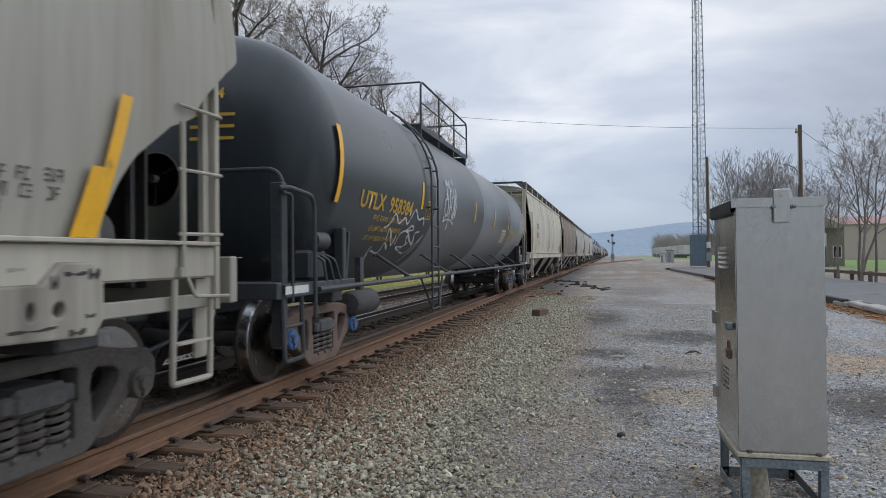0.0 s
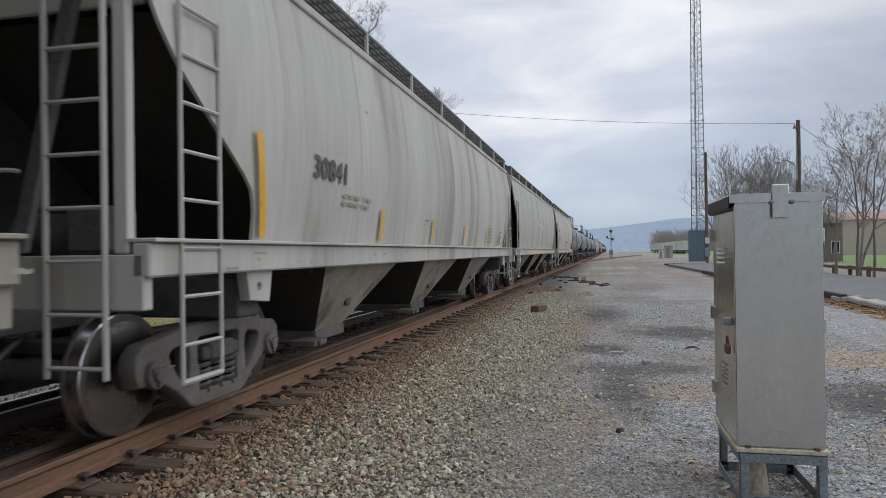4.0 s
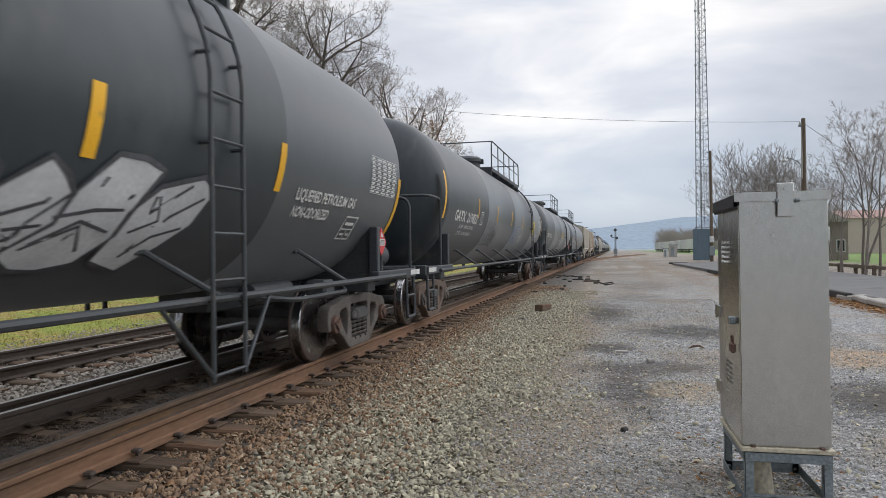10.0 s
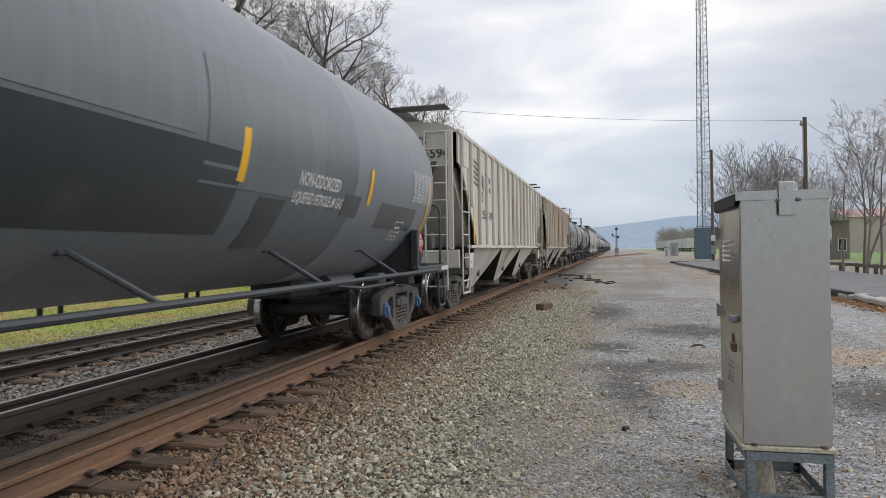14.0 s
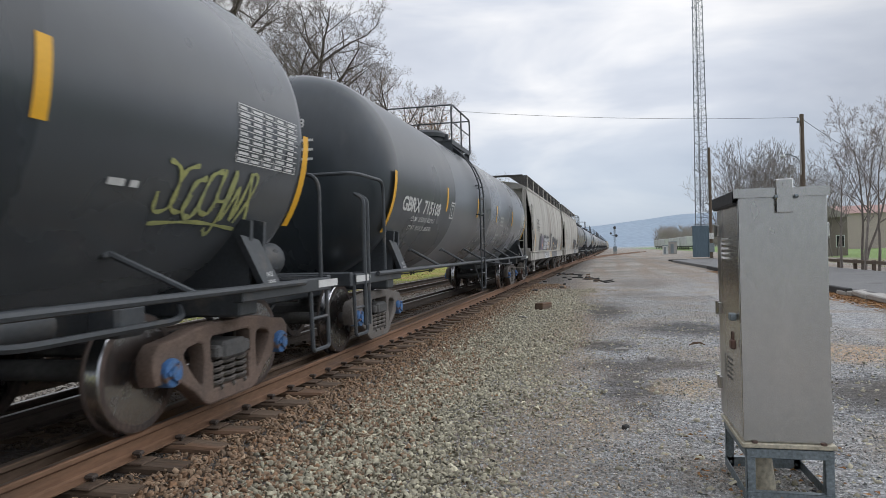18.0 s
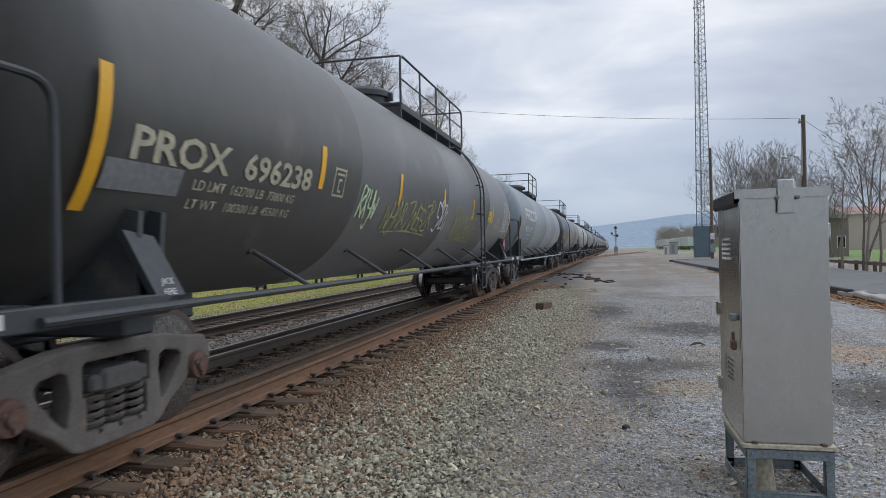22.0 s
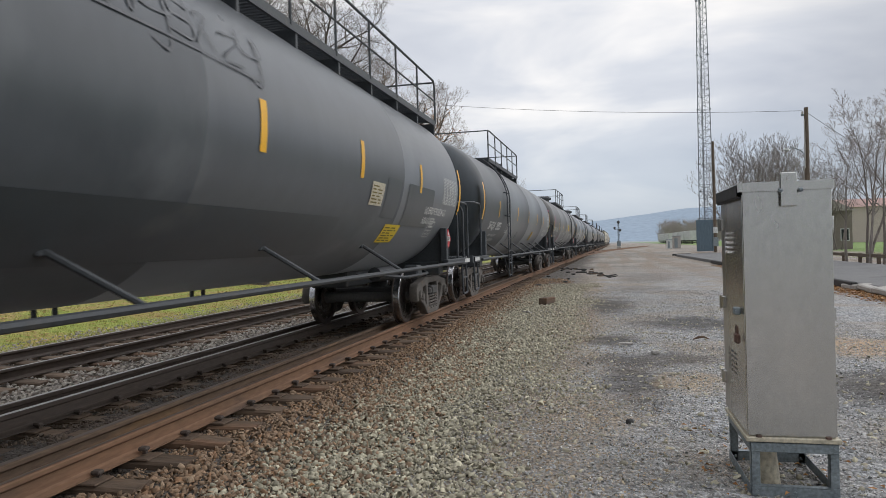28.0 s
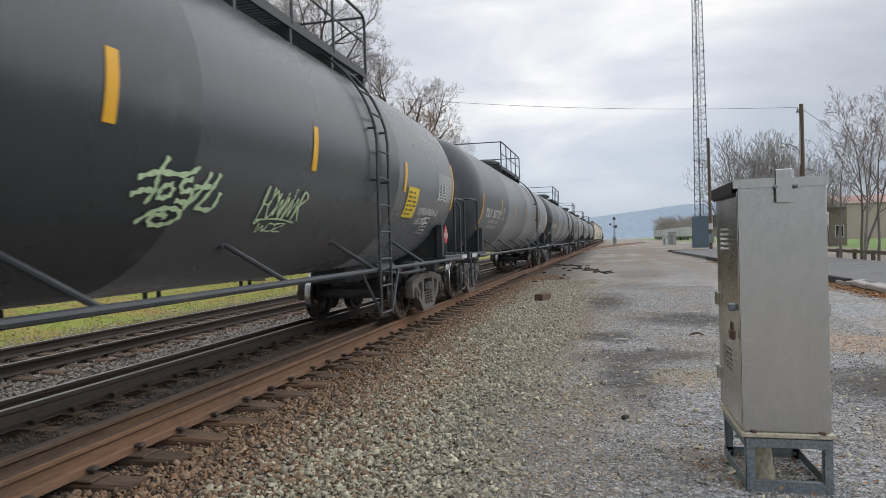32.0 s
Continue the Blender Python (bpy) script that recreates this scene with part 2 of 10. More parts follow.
M_WARMWHITE = hopper_paint("warm_white_hopper_paint", (0.486, 0.447, 0.408), (0.413, 0.377, 0.340), (0.33, 0.28, 0.23))
M_BAY = material("dirty_bay_paint", (0.330, 0.290, 0.235), (0.200, 0.178, 0.148), rough=0.85, scale=1.6, fine=20, bump=0.1, spots=(0.10, 0.085, 0.07), spot_scale=2.2, spot_min=0.56, fine_amount=0.2, vary=0.15)
# near-black holds the shade under hopper cars; bracket scrapes use it too
M_BAYDARK = material("under_shade_and_scrape_black", (0.030, 0.029, 0.028), (0.055, 0.05, 0.046), rough=0.9, scale=2, fine=20, bump=0.1, fine_amount=0.2)
M_RAILDARK = material("dark_oily_rail_steel", (0.060, 0.048, 0.040), (0.09, 0.066, 0.052), rough=0.8, scale=3, fine=40, stretch=(1, 0.2, 1), bump=0.3, fine_amount=0.2)
M_TWIGFAR = material("dark_bare_twigs", (0.310, 0.280, 0.262), (0.250, 0.225, 0.212), rough=0.95, scale=1, fine=10, bump=0.0)
M_UNDER = material("grimy_underframe_steel", (0.060, 0.061, 0.062), (0.108, 0.103, 0.097), rough=0.75, scale=4, fine=30, bump=0.25, fine_amount=0.25, vary=0.2)
M_TRUCK = material("dusty_cast_steel", (0.150, 0.134, 0.118), (0.088, 0.080, 0.072), rough=0.85, scale=5, fine=40, bump=0.35, spots=(0.165, 0.120, 0.094), spot_scale=5, spot_min=0.6, fine_amount=0.2, vary=0.3)
M_TRUCKRUST = material("rusty_cast_steel", (0.185, 0.128, 0.098), (0.120, 0.090, 0.073), rough=0.9, scale=5, fine=40, bump=0.35, fine_amount=0.25, vary=0.3)
M_WHEEL = material("dark_wheel_steel", (0.090, 0.062, 0.050), (0.052, 0.045, 0.042), rough=0.6, metal=0.3, scale=4, fine=30, bump=0.1, vary=0.35)
M_FRAME = material("blue_black_frame_paint", (0.034, 0.040, 0.046), (0.052, 0.057, 0.061), rough=0.55, scale=3, fine=30, bump=0.12, spots=(0.085, 0.078, 0.070), spot_scale=3, spot_min=0.60, fine_amount=0.2, vary=0.2)
M_TREAD = material("polished_wheel_tread", (0.55, 0.55, 0.56), (0.45, 0.45, 0.46), rough=0.25, metal=1.0, scale=8, fine=60, bump=0.05)
M_CAP = material("bearing_cap_paint", (0.050, 0.170, 0.420), (0.070, 0.120, 0.200), rough=0.6, scale=9, fine=40, bump=0.1, spots=(0.160, 0.090, 0.050), spot_scale=12, spot_min=0.55)
M_CAPRUST = material("rusty_bearing_cap", (0.15, 0.07, 0.05), (0.10, 0.075, 0.06), rough=0.8, scale=9, fine=40, bump=0.2)
M_YELLOW = material("yellow_reflective_tape", (0.80, 0.43, 0.012), (0.70, 0.36, 0.015), rough=0.4, scale=3, fine=60, bump=0.0, spots=(0.35, 0.2, 0.05), spot_scale=5, spot_min=0.66, fine_amount=0.08, vary=0.12)
M_LABELINK = material("faded_olive_print", (0.190, 0.150, 0.040), (0.150, 0.120, 0.035), rough=0.7, scale=8, fine=40, bump=0.0)
M_LABELY = material("yellow_label", (0.75, 0.55, 0.03), (0.7, 0.5, 0.05), rough=0.5, scale=3, fine=60, bump=0.0, fine_amount=0.08)
M_LETTER = material("white_stencil_paint", (0.62, 0.62, 0.60), (0.48, 0.48, 0.46), rough=0.6, scale=5, fine=50, bump=0.0, fine_amount=0.15)
M_LETTERY = material("yellow_stencil_paint", (0.55, 0.34, 0.03), (0.42, 0.27, 0.04), rough=0.6, scale=5, fine=50, bump=0.0, fine_amount=0.15)
M_LETTERK = material("black_stencil_paint", (0.06, 0.055, 0.05), (0.10, 0.095, 0.085), rough=0.6, scale=5, fine=50, bump=0.0, fine_amount=0.15)
M_LETTERF = material("faded_stencil_paint", (0.27, 0.24, 0.20), (0.33, 0.29, 0.24), rough=0.6, scale=5, fine=50, bump=0.0, fine_amount=0.15)
M_RED = material("red_placard", (0.55, 0.03, 0.03), (0.48, 0.04, 0.04), rough=0.5, scale=6, fine=60, bump=0.0, fine_amount=0.1)
M_REDFADE = material("faded_red_label", (0.50, 0.13, 0.12), (0.60, 0.25, 0.23), rough=0.6, scale=6, fine=50, bump=0.0, fine_amount=0.15)
M_CREAMLET = material("cream_stencil_paint", (0.50, 0.46, 0.34), (0.30, 0.28, 0.21), rough=0.6, scale=9, fine=50, bump=0.0, fine_amount=0.2)
M_SPRAYW = material("white_spray_paint", (0.620, 0.630, 0.640), (0.450, 0.460, 0.470), rough=0.6, scale=3, fine=30, bump=0.0, fine_amount=0.1)
M_SPRAYG = material("green_spray_paint", (0.05, 0.30, 0.12), (0.04, 0.2, 0.08), rough=0.6, scale=4, fine=30, bump=0.0, fine_amount=0.3)
M_SPRAYL = material("pale_green_spray_paint", (0.600, 0.750, 0.480), (0.480, 0.620, 0.380), rough=0.6, scale=4, fine=30, bump=0.0, fine_amount=0.25)
M_SPRAYB = material("blue_spray_paint", (0.05, 0.12, 0.34), (0.25, 0.33, 0.45), rough=0.6, scale=4, fine=30, bump=0.0, fine_amount=0.3)
M_SPRAYP = material("pink_spray_paint", (0.45, 0.14, 0.22), (0.35, 0.1, 0.17), rough=0.6, scale=4, fine=30, bump=0.0, fine_amount=0.3)
M_SPRAYR = material("red_spray_paint", (0.35, 0.05, 0.05), (0.22, 0.05, 0.05), rough=0.6, scale=4, fine=30, bump=0.0, fine_amount=0.3)
M_SPRAYY = material("yellow_spray_paint", (0.36, 0.36, 0.12), (0.28, 0.3, 0.14), rough=0.6, scale=4, fine=30, bump=0.0, fine_amount=0.3)
M_SPRAYK = material("dark_spray_paint", (0.05, 0.052, 0.058), (0.10, 0.10, 0.11), rough=0.6, scale=4, fine=30, bump=0.0, fine_amount=0.3)
M_SPRAYD = material("faded_grey_spray_paint", (0.13, 0.135, 0.14), (0.09, 0.093, 0.1), rough=0.6, scale=4, fine=30, bump=0.0, fine_amount=0.3)
M_SPRAYDUSK = material("dull_brown_spray_paint", (0.150, 0.130, 0.112), (0.120, 0.108, 0.096), rough=0.65, scale=5, fine=30, bump=0.0, fine_amount=0.1)
M_SPRAYGR = material("grey_spray_background", (0.20, 0.205, 0.21), (0.14, 0.145, 0.15), rough=0.7, scale=2, fine=20, bump=0.0, fine_amount=0.2)
M_SPRAYV = material("purple_spray_paint", (0.22, 0.17, 0.26), (0.3, 0.27, 0.33), rough=0.7, scale=3, fine=20, bump=0.0, fine_amount=0.2)
M_SCRAPEY = material("scraped_ochre_paint", (0.56, 0.42, 0.22), (0.50, 0.47, 0.40), rough=0.7, scale=5, fine=30, bump=0.0, contrast=0.12, fine_amount=0.25)
M_PINKLET = material("faded_red_lettering", (0.420, 0.300, 0.270), (0.400, 0.330, 0.300), rough=0.8, scale=8, fine=40, bump=0.0)
M_RUSTLET = material("rust_red_stencil_paint", (0.38, 0.22, 0.16), (0.42, 0.29, 0.22), rough=0.7, scale=5, fine=50, bump=0.0)
M_DULLSTRIPE = material("dull_dirty_reflective_tape", (0.28, 0.19, 0.06), (0.2, 0.15, 0.07), rough=0.6, scale=4, fine=40, bump=0.0)
M_RAIL = material("rusty_rail_steel", (0.225, 0.118, 0.064), (0.145, 0.088, 0.054), rough=0.85, scale=3, fine=40, stretch=(1, 0.2, 1), bump=0.3, spots=(0.110, 0.074, 0.056), spot_scale=3, spot_min=0.6, fine_amount=0.2)
M_RAILIN = material("dirty_brown_rail_steel", (0.150, 0.098, 0.062), (0.105, 0.072, 0.050), rough=0.85, scale=2, fine=40, stretch=(1, 0.2, 1), bump=0.3, spots=(0.270, 0.150, 0.060), spot_scale=1.6, spot_min=0.56, fine_amount=0.25)
M_PLATE = material("rusty_tie_plate", (0.135, 0.090, 0.058), (0.095, 0.066, 0.047), rough=0.9, scale=5, fine=40, bump=0.3)
M_RAILTOP = material("worn_rail_head", (0.34, 0.33, 0.32), (0.24, 0.21, 0.19), rough=0.32, metal=0.9, scale=2, fine=50, stretch=(1, 0.1, 1), bump=0.05)
M_RAILOLD = material("dull_rusty_rail_head", (0.140, 0.105, 0.080), (0.100, 0.070, 0.055), rough=0.6, metal=0.4, scale=2, fine=50, stretch=(1, 0.1, 1), bump=0.1)
M_TIE = material("weathered_tie_wood", (0.112, 0.078, 0.053), (0.150, 0.105, 0.072), rough=0.95, scale=6, fine=45, stretch=(0.15, 1, 1), bump=0.5, spots=(0.170, 0.095, 0.055), spot_scale=3, spot_min=0.56, fine_amount=0.3, vary=0.25)
# the two greys mottle the sheet like soft reflections, in colour only
M_ALU = material("reflection_mottled_aluminium", (0.660, 0.640, 0.600), (0.500, 0.498, 0.488), rough=0.27, metal=0.97, scale=1.4, fine=30, stretch=(1, 1, 0.5), bump=0.03, fine_amount=0.06, rough_var=0.12)
M_GALV = material("galvanised_steel", (0.27, 0.31, 0.33), (0.20, 0.235, 0.25), rough=0.55, metal=0.5, scale=8, fine=50, bump=0.08, spots=(0.18, 0.10, 0.06), spot_scale=5, spot_min=0.68)
# jet black for the lid's painted shade and for the wires
M_JETBLACK = material("shade_strip_and_wire_black", (0.015, 0.015, 0.016), (0.03, 0.03, 0.03), rough=0.6, scale=6, fine=40)
M_PVC = material("cream_conduit", (0.55, 0.50, 0.38), (0.46, 0.41, 0.31), rough=0.5, scale=5, fine=40, bump=0.05)
M_BARKPALE = material("pale_grey_bark", (0.250, 0.220, 0.195), (0.175, 0.153, 0.136), rough=0.95, scale=4, fine=25, stretch=(1, 1, 0.3), bump=0.5, fine_amount=0.3)
M_BARK = material("grey_brown_bark", (0.100, 0.085, 0.075), (0.066, 0.057, 0.051), rough=0.95, scale=4, fine=25, stretch=(1, 1, 0.3), bump=0.5, fine_amount=0.3)
M_TWIG = material("bare_twigs", (0.200, 0.172, 0.152), (0.150, 0.130, 0.116), rough=0.95, scale=1, fine=10, bump=0.0)
M_TWIGRED = material("reddish_bare_twigs", (0.250, 0.195, 0.165), (0.200, 0.160, 0.138), rough=0.95, scale=1, fine=10, bump=0.0)
M_TWIGTAN = material("tan_bare_twigs", (0.300, 0.250, 0.220), (0.230, 0.190, 0.168), rough=0.95, scale=1, fine=10, bump=0.0)
M_POLE = material("weathered_pole_wood", (0.15, 0.115, 0.085), (0.11, 0.085, 0.065), rough=0.95, scale=3, fine=30, stretch=(1, 1, 0.1), bump=0.3)
M_TOWER = material("galvanised_tower_steel", (0.30, 0.32, 0.35), (0.22, 0.24, 0.27), rough=0.6, metal=0.3, scale=1, fine=10, bump=0.0)
M_CLAD = material("blue_grey_cladding", (0.14, 0.20, 0.245), (0.115, 0.165, 0.205), rough=0.6, scale=1, fine=12, stretch=(1, 1, 0.2), bump=0.05, fine_amount=0.12)
M_ASPHALT = material("old_platform_asphalt", (0.130, 0.130, 0.130), (0.175, 0.172, 0.166), rough=0.9, scale=0.6, fine=60, bump=0.2, spots=(0.08, 0.076, 0.07), spot_scale=0.9, spot_min=0.6)
M_KERB = material("tarred_platform_edge", (0.03, 0.03, 0.03), (0.06, 0.057, 0.053), rough=0.85, scale=3, fine=30, bump=0.3)
M_CONC = material("pale_concrete", (0.42, 0.40, 0.37), (0.33, 0.31, 0.28), rough=0.9, scale=3, fine=40, bump=0.2)
# distance haze is mixed into the ridge's blue colour
M_HILL = material("haze_tinted_wooded_hill", (0.255, 0.325, 0.400), (0.285, 0.355, 0.430), rough=1.0, scale=0.006, fine=0.05, bump=0.0, fine_amount=0.12)
M_FARWOOD = material("far_bare_woods", (0.31, 0.275, 0.255), (0.37, 0.335, 0.315), rough=1.0, scale=0.2, fine=3.0, bump=0.0)
M_BOXWHITE = material("white_trailer_paint", (0.62, 0.63, 0.62), (0.5, 0.51, 0.5), rough=0.6, scale=0.6, fine=10, bump=0.0)
M_BRICK = material("pale_brick_wall", (0.500, 0.420, 0.380), (0.450, 0.380, 0.350), rough=0.9, scale=1, fine=12, bump=0.1)
M_BROWNWALL = material("grey_brown_siding", (0.240, 0.205, 0.175), (0.190, 0.162, 0.140), rough=0.9, scale=1, fine=12, bump=0.1)
# tile red is paled in the colour itself for distance haze
M_ROOF = material("red_roof_tiles", (0.450, 0.300, 0.270), (0.400, 0.270, 0.240), rough=0.9, scale=1, fine=12, bump=0.1)
M_LENS = material("dark_glass_lens", (0.02, 0.02, 0.022), (0.03, 0.03, 0.03), rough=0.15, scale=5, fine=20, bump=0.0)
STONE_MAT = island_material("crushed_ballast_stone", [(0.166, 0.154, 0.112), (0.413, 0.381, 0.279), (0.227, 0.209, 0.154), (0.495, 0.457, 0.334), (0.329, 0.303, 0.224), (0.397, 0.365, 0.269), (0.198, 0.182, 0.133), (0.630, 0.582, 0.427), (0.290, 0.268, 0.197)])
RUST_STONE = island_material("rust_dusted_ballast_stone", [(0.134, 0.089, 0.057), (0.299, 0.205, 0.131), (0.190, 0.128, 0.079), (0.348, 0.228, 0.139), (0.232, 0.166, 0.112), (0.290, 0.166, 0.090), (0.159, 0.112, 0.074), (0.414, 0.298, 0.195)])
GRAVEL_MAT = island_material("blue_grey_gravel_chips", [(0.195, 0.199, 0.197), (0.377, 0.384, 0.378), (0.250, 0.245, 0.229), (0.474, 0.478, 0.459), (0.237, 0.243, 0.241), (0.335, 0.294, 0.243), (0.293, 0.298, 0.292), (0.643, 0.635, 0.587)])
SOIL_STONE = island_material("tan_broken_stone", [(0.222, 0.171, 0.111), (0.434, 0.336, 0.214), (0.307, 0.233, 0.146), (0.519, 0.405, 0.263), (0.265, 0.212, 0.148), (0.467, 0.312, 0.169), (0.366, 0.312, 0.232), (0.637, 0.519, 0.356)])
PALE_STONE = island_material("pale_ballast_stone", [(0.166, 0.147, 0.124), (0.290, 0.259, 0.223), (0.228, 0.186, 0.149), (0.380, 0.346, 0.297), (0.263, 0.240, 0.205), (0.450, 0.412, 0.353)])
LEAF_MAT = island_material("fallen_leaves", [(0.30, 0.14, 0.05), (0.40, 0.22, 0.09), (0.24, 0.12, 0.05), (0.48, 0.30, 0.14)])
GRASS_MAT = island_material("grass_blades", [(0.24, 0.30, 0.050), (0.32, 0.36, 0.065), (0.36, 0.33, 0.09), (0.27, 0.33, 0.055)])


# ---------------------------------------------------------------- mesh tools
class Geo:
    """Collects vertices and faces of one part."""

    def __init__(self):
        self.v, self.f = [], []

    def add(self, verts, faces):
        k = len(self.v)
        self.v.extend(verts)
        self.f.extend([tuple(i + k for i in fa) for fa in faces])
        return self

    def box(self, x0, x1, y0, y1, z0, z1, c=0.0):
        """A box with its edges taken off by c."""
        c = min(c, (x1 - x0) * 0.45, (y1 - y0) * 0.45, (z1 - z0) * 0.45)
        if c <= 0:
            v = [(x, y, z) for x in (x0, x1) for y in (y0, y1) for z in (z0, z1)]
            return self.add(v, [(0, 1, 3, 2), (4, 6, 7, 5), (0, 4, 5, 1), (2, 3, 7, 6), (0, 2, 6, 4), (1, 5, 7, 3)])
        v, ix = [], {}
        for i, x in enumerate((x0, x1)):
            for j, y in enumerate((y0, y1)):
                for k, z in enumerate((z0, z1)):
                    sx, sy, sz = (c if i == 0 else -c), (c if j == 0 else -c), (c if k == 0 else -c)
                    ix[i, j, k] = len(v)
                    v += [(x, y + sy, z + sz), (x + sx, y, z + sz), (x + sx, y + sy, z)]
        f = []
        for s in (0, 1):
            f.append([ix[s, 0, 0], ix[s, 0, 1], ix[s, 1, 1], ix[s, 1, 0]][:: (1 if s == 0 else -1)])
            f.append([ix[0, s, 0] + 1, ix[1, s, 0] + 1, ix[1, s, 1] + 1, ix[0, s, 1] + 1][:: (1 if s == 0 else -1)])
            f.append([ix[0, 0, s] + 2, ix[0, 1, s] + 2, ix[1, 1, s] + 2, ix[1, 0, s] + 2][:: (1 if s == 0 else -1)])
        for a in (0, 1):
            for b in (0, 1):
                r = 1 if a == b else -1
                f.append([ix[a, b, 0], ix[a, b, 1], ix[a, b, 1] + 1, ix[a, b, 0] + 1][::-r])
                f.append([ix[a, 0, b], ix[a, 1, b], ix[a, 1, b] + 2, ix[a, 0, b] + 2][::r])
                f.append([ix[0, a, b] + 1, ix[1, a, b] + 1, ix[1, a, b] + 2, ix[0, a, b] + 2][::-r])
        for (i, j, k), q in ix.items():
            f.append([q, q + 1, q + 2][:: (1 if (i + j + k) % 2 else -1)])
        return self.add(v, f)

    def tube(self, pts, r, n=8, close=True):
        """A round bar along pts; r is one radius or one for each point."""
        pts = [Vector(p) for p in pts]
        rs = r if isinstance(r, (list, tuple)) else [r] * len(pts)
        up = None
        v, f = [], []
        for i, p in enumerate(pts):
            d = (pts[min(i + 1, len(pts) - 1)] - pts[max(i - 1, 0)]).normalized()
            if up is None:
                up = Vector((0, 0, 1)) if abs(d.z) < 0.9 else Vector((1, 0, 0))
            a = d.cross(up).normalized()
            up = a.cross(d).normalized()
            for k in range(n):
                w = 2 * math.pi * k / n
                v.append(tuple(p + (a * math.cos(w) + up * math.sin(w)) * rs[i]))
        for i in range(len(pts) - 1):
            for k in range(n):
                k2 = (k + 1) % n
                f.append((i * n + k, i * n + k2, (i + 1) * n + k2, (i + 1) * n + k))
        if close:
            f.append(tuple(range(n))[::-1])
            f.append(tuple((len(pts) - 1) * n + k for k in range(n)))
        return self.add(v, f)

    def lathe(self, prof, n=24, axis="x", at=(0, 0, 0)):
        """prof: (along the axis, radius); turned about an axis through at."""
        v, f = [], []
        for u, r in prof:
            for k in range(n):
                w = 2 * math.pi * k / n
                a, b = r * math.cos(w), r * math.sin(w)
                p = {"x": (u, a, b), "y": (b, u, a), "z": (a, b, u)}[axis]
                v.append((p[0] + at[0], p[1] + at[1], p[2] + at[2]))
        for i in range(len(prof) - 1):
            for k in range(n):
                k2 = (k + 1) % n
                f.append((i * n + k, i * n + k2, (i + 1) * n + k2, (i + 1) * n + k))
        if prof[0][1] > 1e-4:
            f.append(tuple(range(n))[::-1])
        if prof[-1][1] > 1e-4:
            f.append(tuple((len(prof) - 1) * n + k for k in range(n)))
        return self.add(v, f)

    def sheet(self, rows):
        """A skin over rows of points, each row as long as the others."""
        m = len(rows[0])
        v = [tuple(p) for row in rows for p in row]
        f = [(i * m + k, i * m + k + 1, (i + 1) * m + k + 1, (i + 1) * m + k) for i in range(len(rows) - 1) for k in range(m - 1)]
        return self.add(v, f)

    def plate(self, outline, thick, plane="yz", at=0.0):
        """A flat plate with that outline (convex or nearly so), thick along the third axis."""
        n = len(outline)
        def p(a, b, c):
            return {"yz": (c, a, b), "xz": (a, c, b), "xy": (a, b, c)}[plane]
        v = [p(a, b, at) for a, b in outline] + [p(a, b, at + thick) for a, b in outline]
        f = [tuple(range(n))[::-1], tuple(range(n, 2 * n))] + [(i, (i + 1) % n, n + (i + 1) % n, n + i) for i in range(n)]
        return self.add(v, f)

    def mesh(self, name, smooth=35):
        me = bpy.data.meshes.new(name)
        me.from_pydata(self.v, [], self.f)
        if smooth:
            me.polygons.foreach_set("use_smooth", [True] * len(me.polygons))
            me.set_sharp_from_angle(angle=radians(smooth))
        me.update()
        return me


def part(name, g, mat, parent=None, label="", smooth=35):
    """Links a Geo or a mesh as one object under a thing or a part."""
    me = g if isinstance(g, bpy.types.Mesh) else g.mesh(name, smooth)
    if mat and not me.materials:
        me.materials.append(mat)
    ob = new(name, me)
    ob.parent = parent
    return tagged(ob, label) if label else ob


def empty(name, m, label, category, group="", kind=""):
    ob = new(name)
    ob.empty_display_size = 0.3
    ob.matrix_basis = m
    return tagged(ob, label, category, group, kind)


def cut_plate(name, outlines, depth, bevel, plane="yz"):
    """A plate with rounded edges from an outline and its holes, lying about the plane's zero."""
    cu = bpy.data.curves.new(name, "CURVE")
    cu.dimensions, cu.fill_mode = "2D", "BOTH"
    cu.extrude, cu.bevel_depth, cu.bevel_resolution = depth / 2 - bevel, bevel, 1
    for pts in outlines:
        s = cu.splines.new("POLY")
        s.points.add(len(pts) - 1)
        for q, (a, b) in zip(s.points, pts):
            q.co = (a, b, 0, 1)
        s.use_cyclic_u = True
    ob = bpy.data.objects.new(name, cu)
    me = bpy.data.meshes.new_from_object(ob)
    bpy.data.objects.remove(ob)
    bpy.data.curves.remove(cu)
    co = np.empty(len(me.vertices) * 3)
    me.vertices.foreach_get("co", co)
    co = co.reshape(-1, 3)
    co = co[:, [2, 0, 1]] if plane == "yz" else co[:, [0, 2, 1]]
    me.vertices.foreach_set("co", co.ravel())
    me.polygons.foreach_set("use_smooth", [True] * len(me.polygons))
    me.set_sharp_from_angle(angle=radians(40))
    me.materials.clear()
    return me


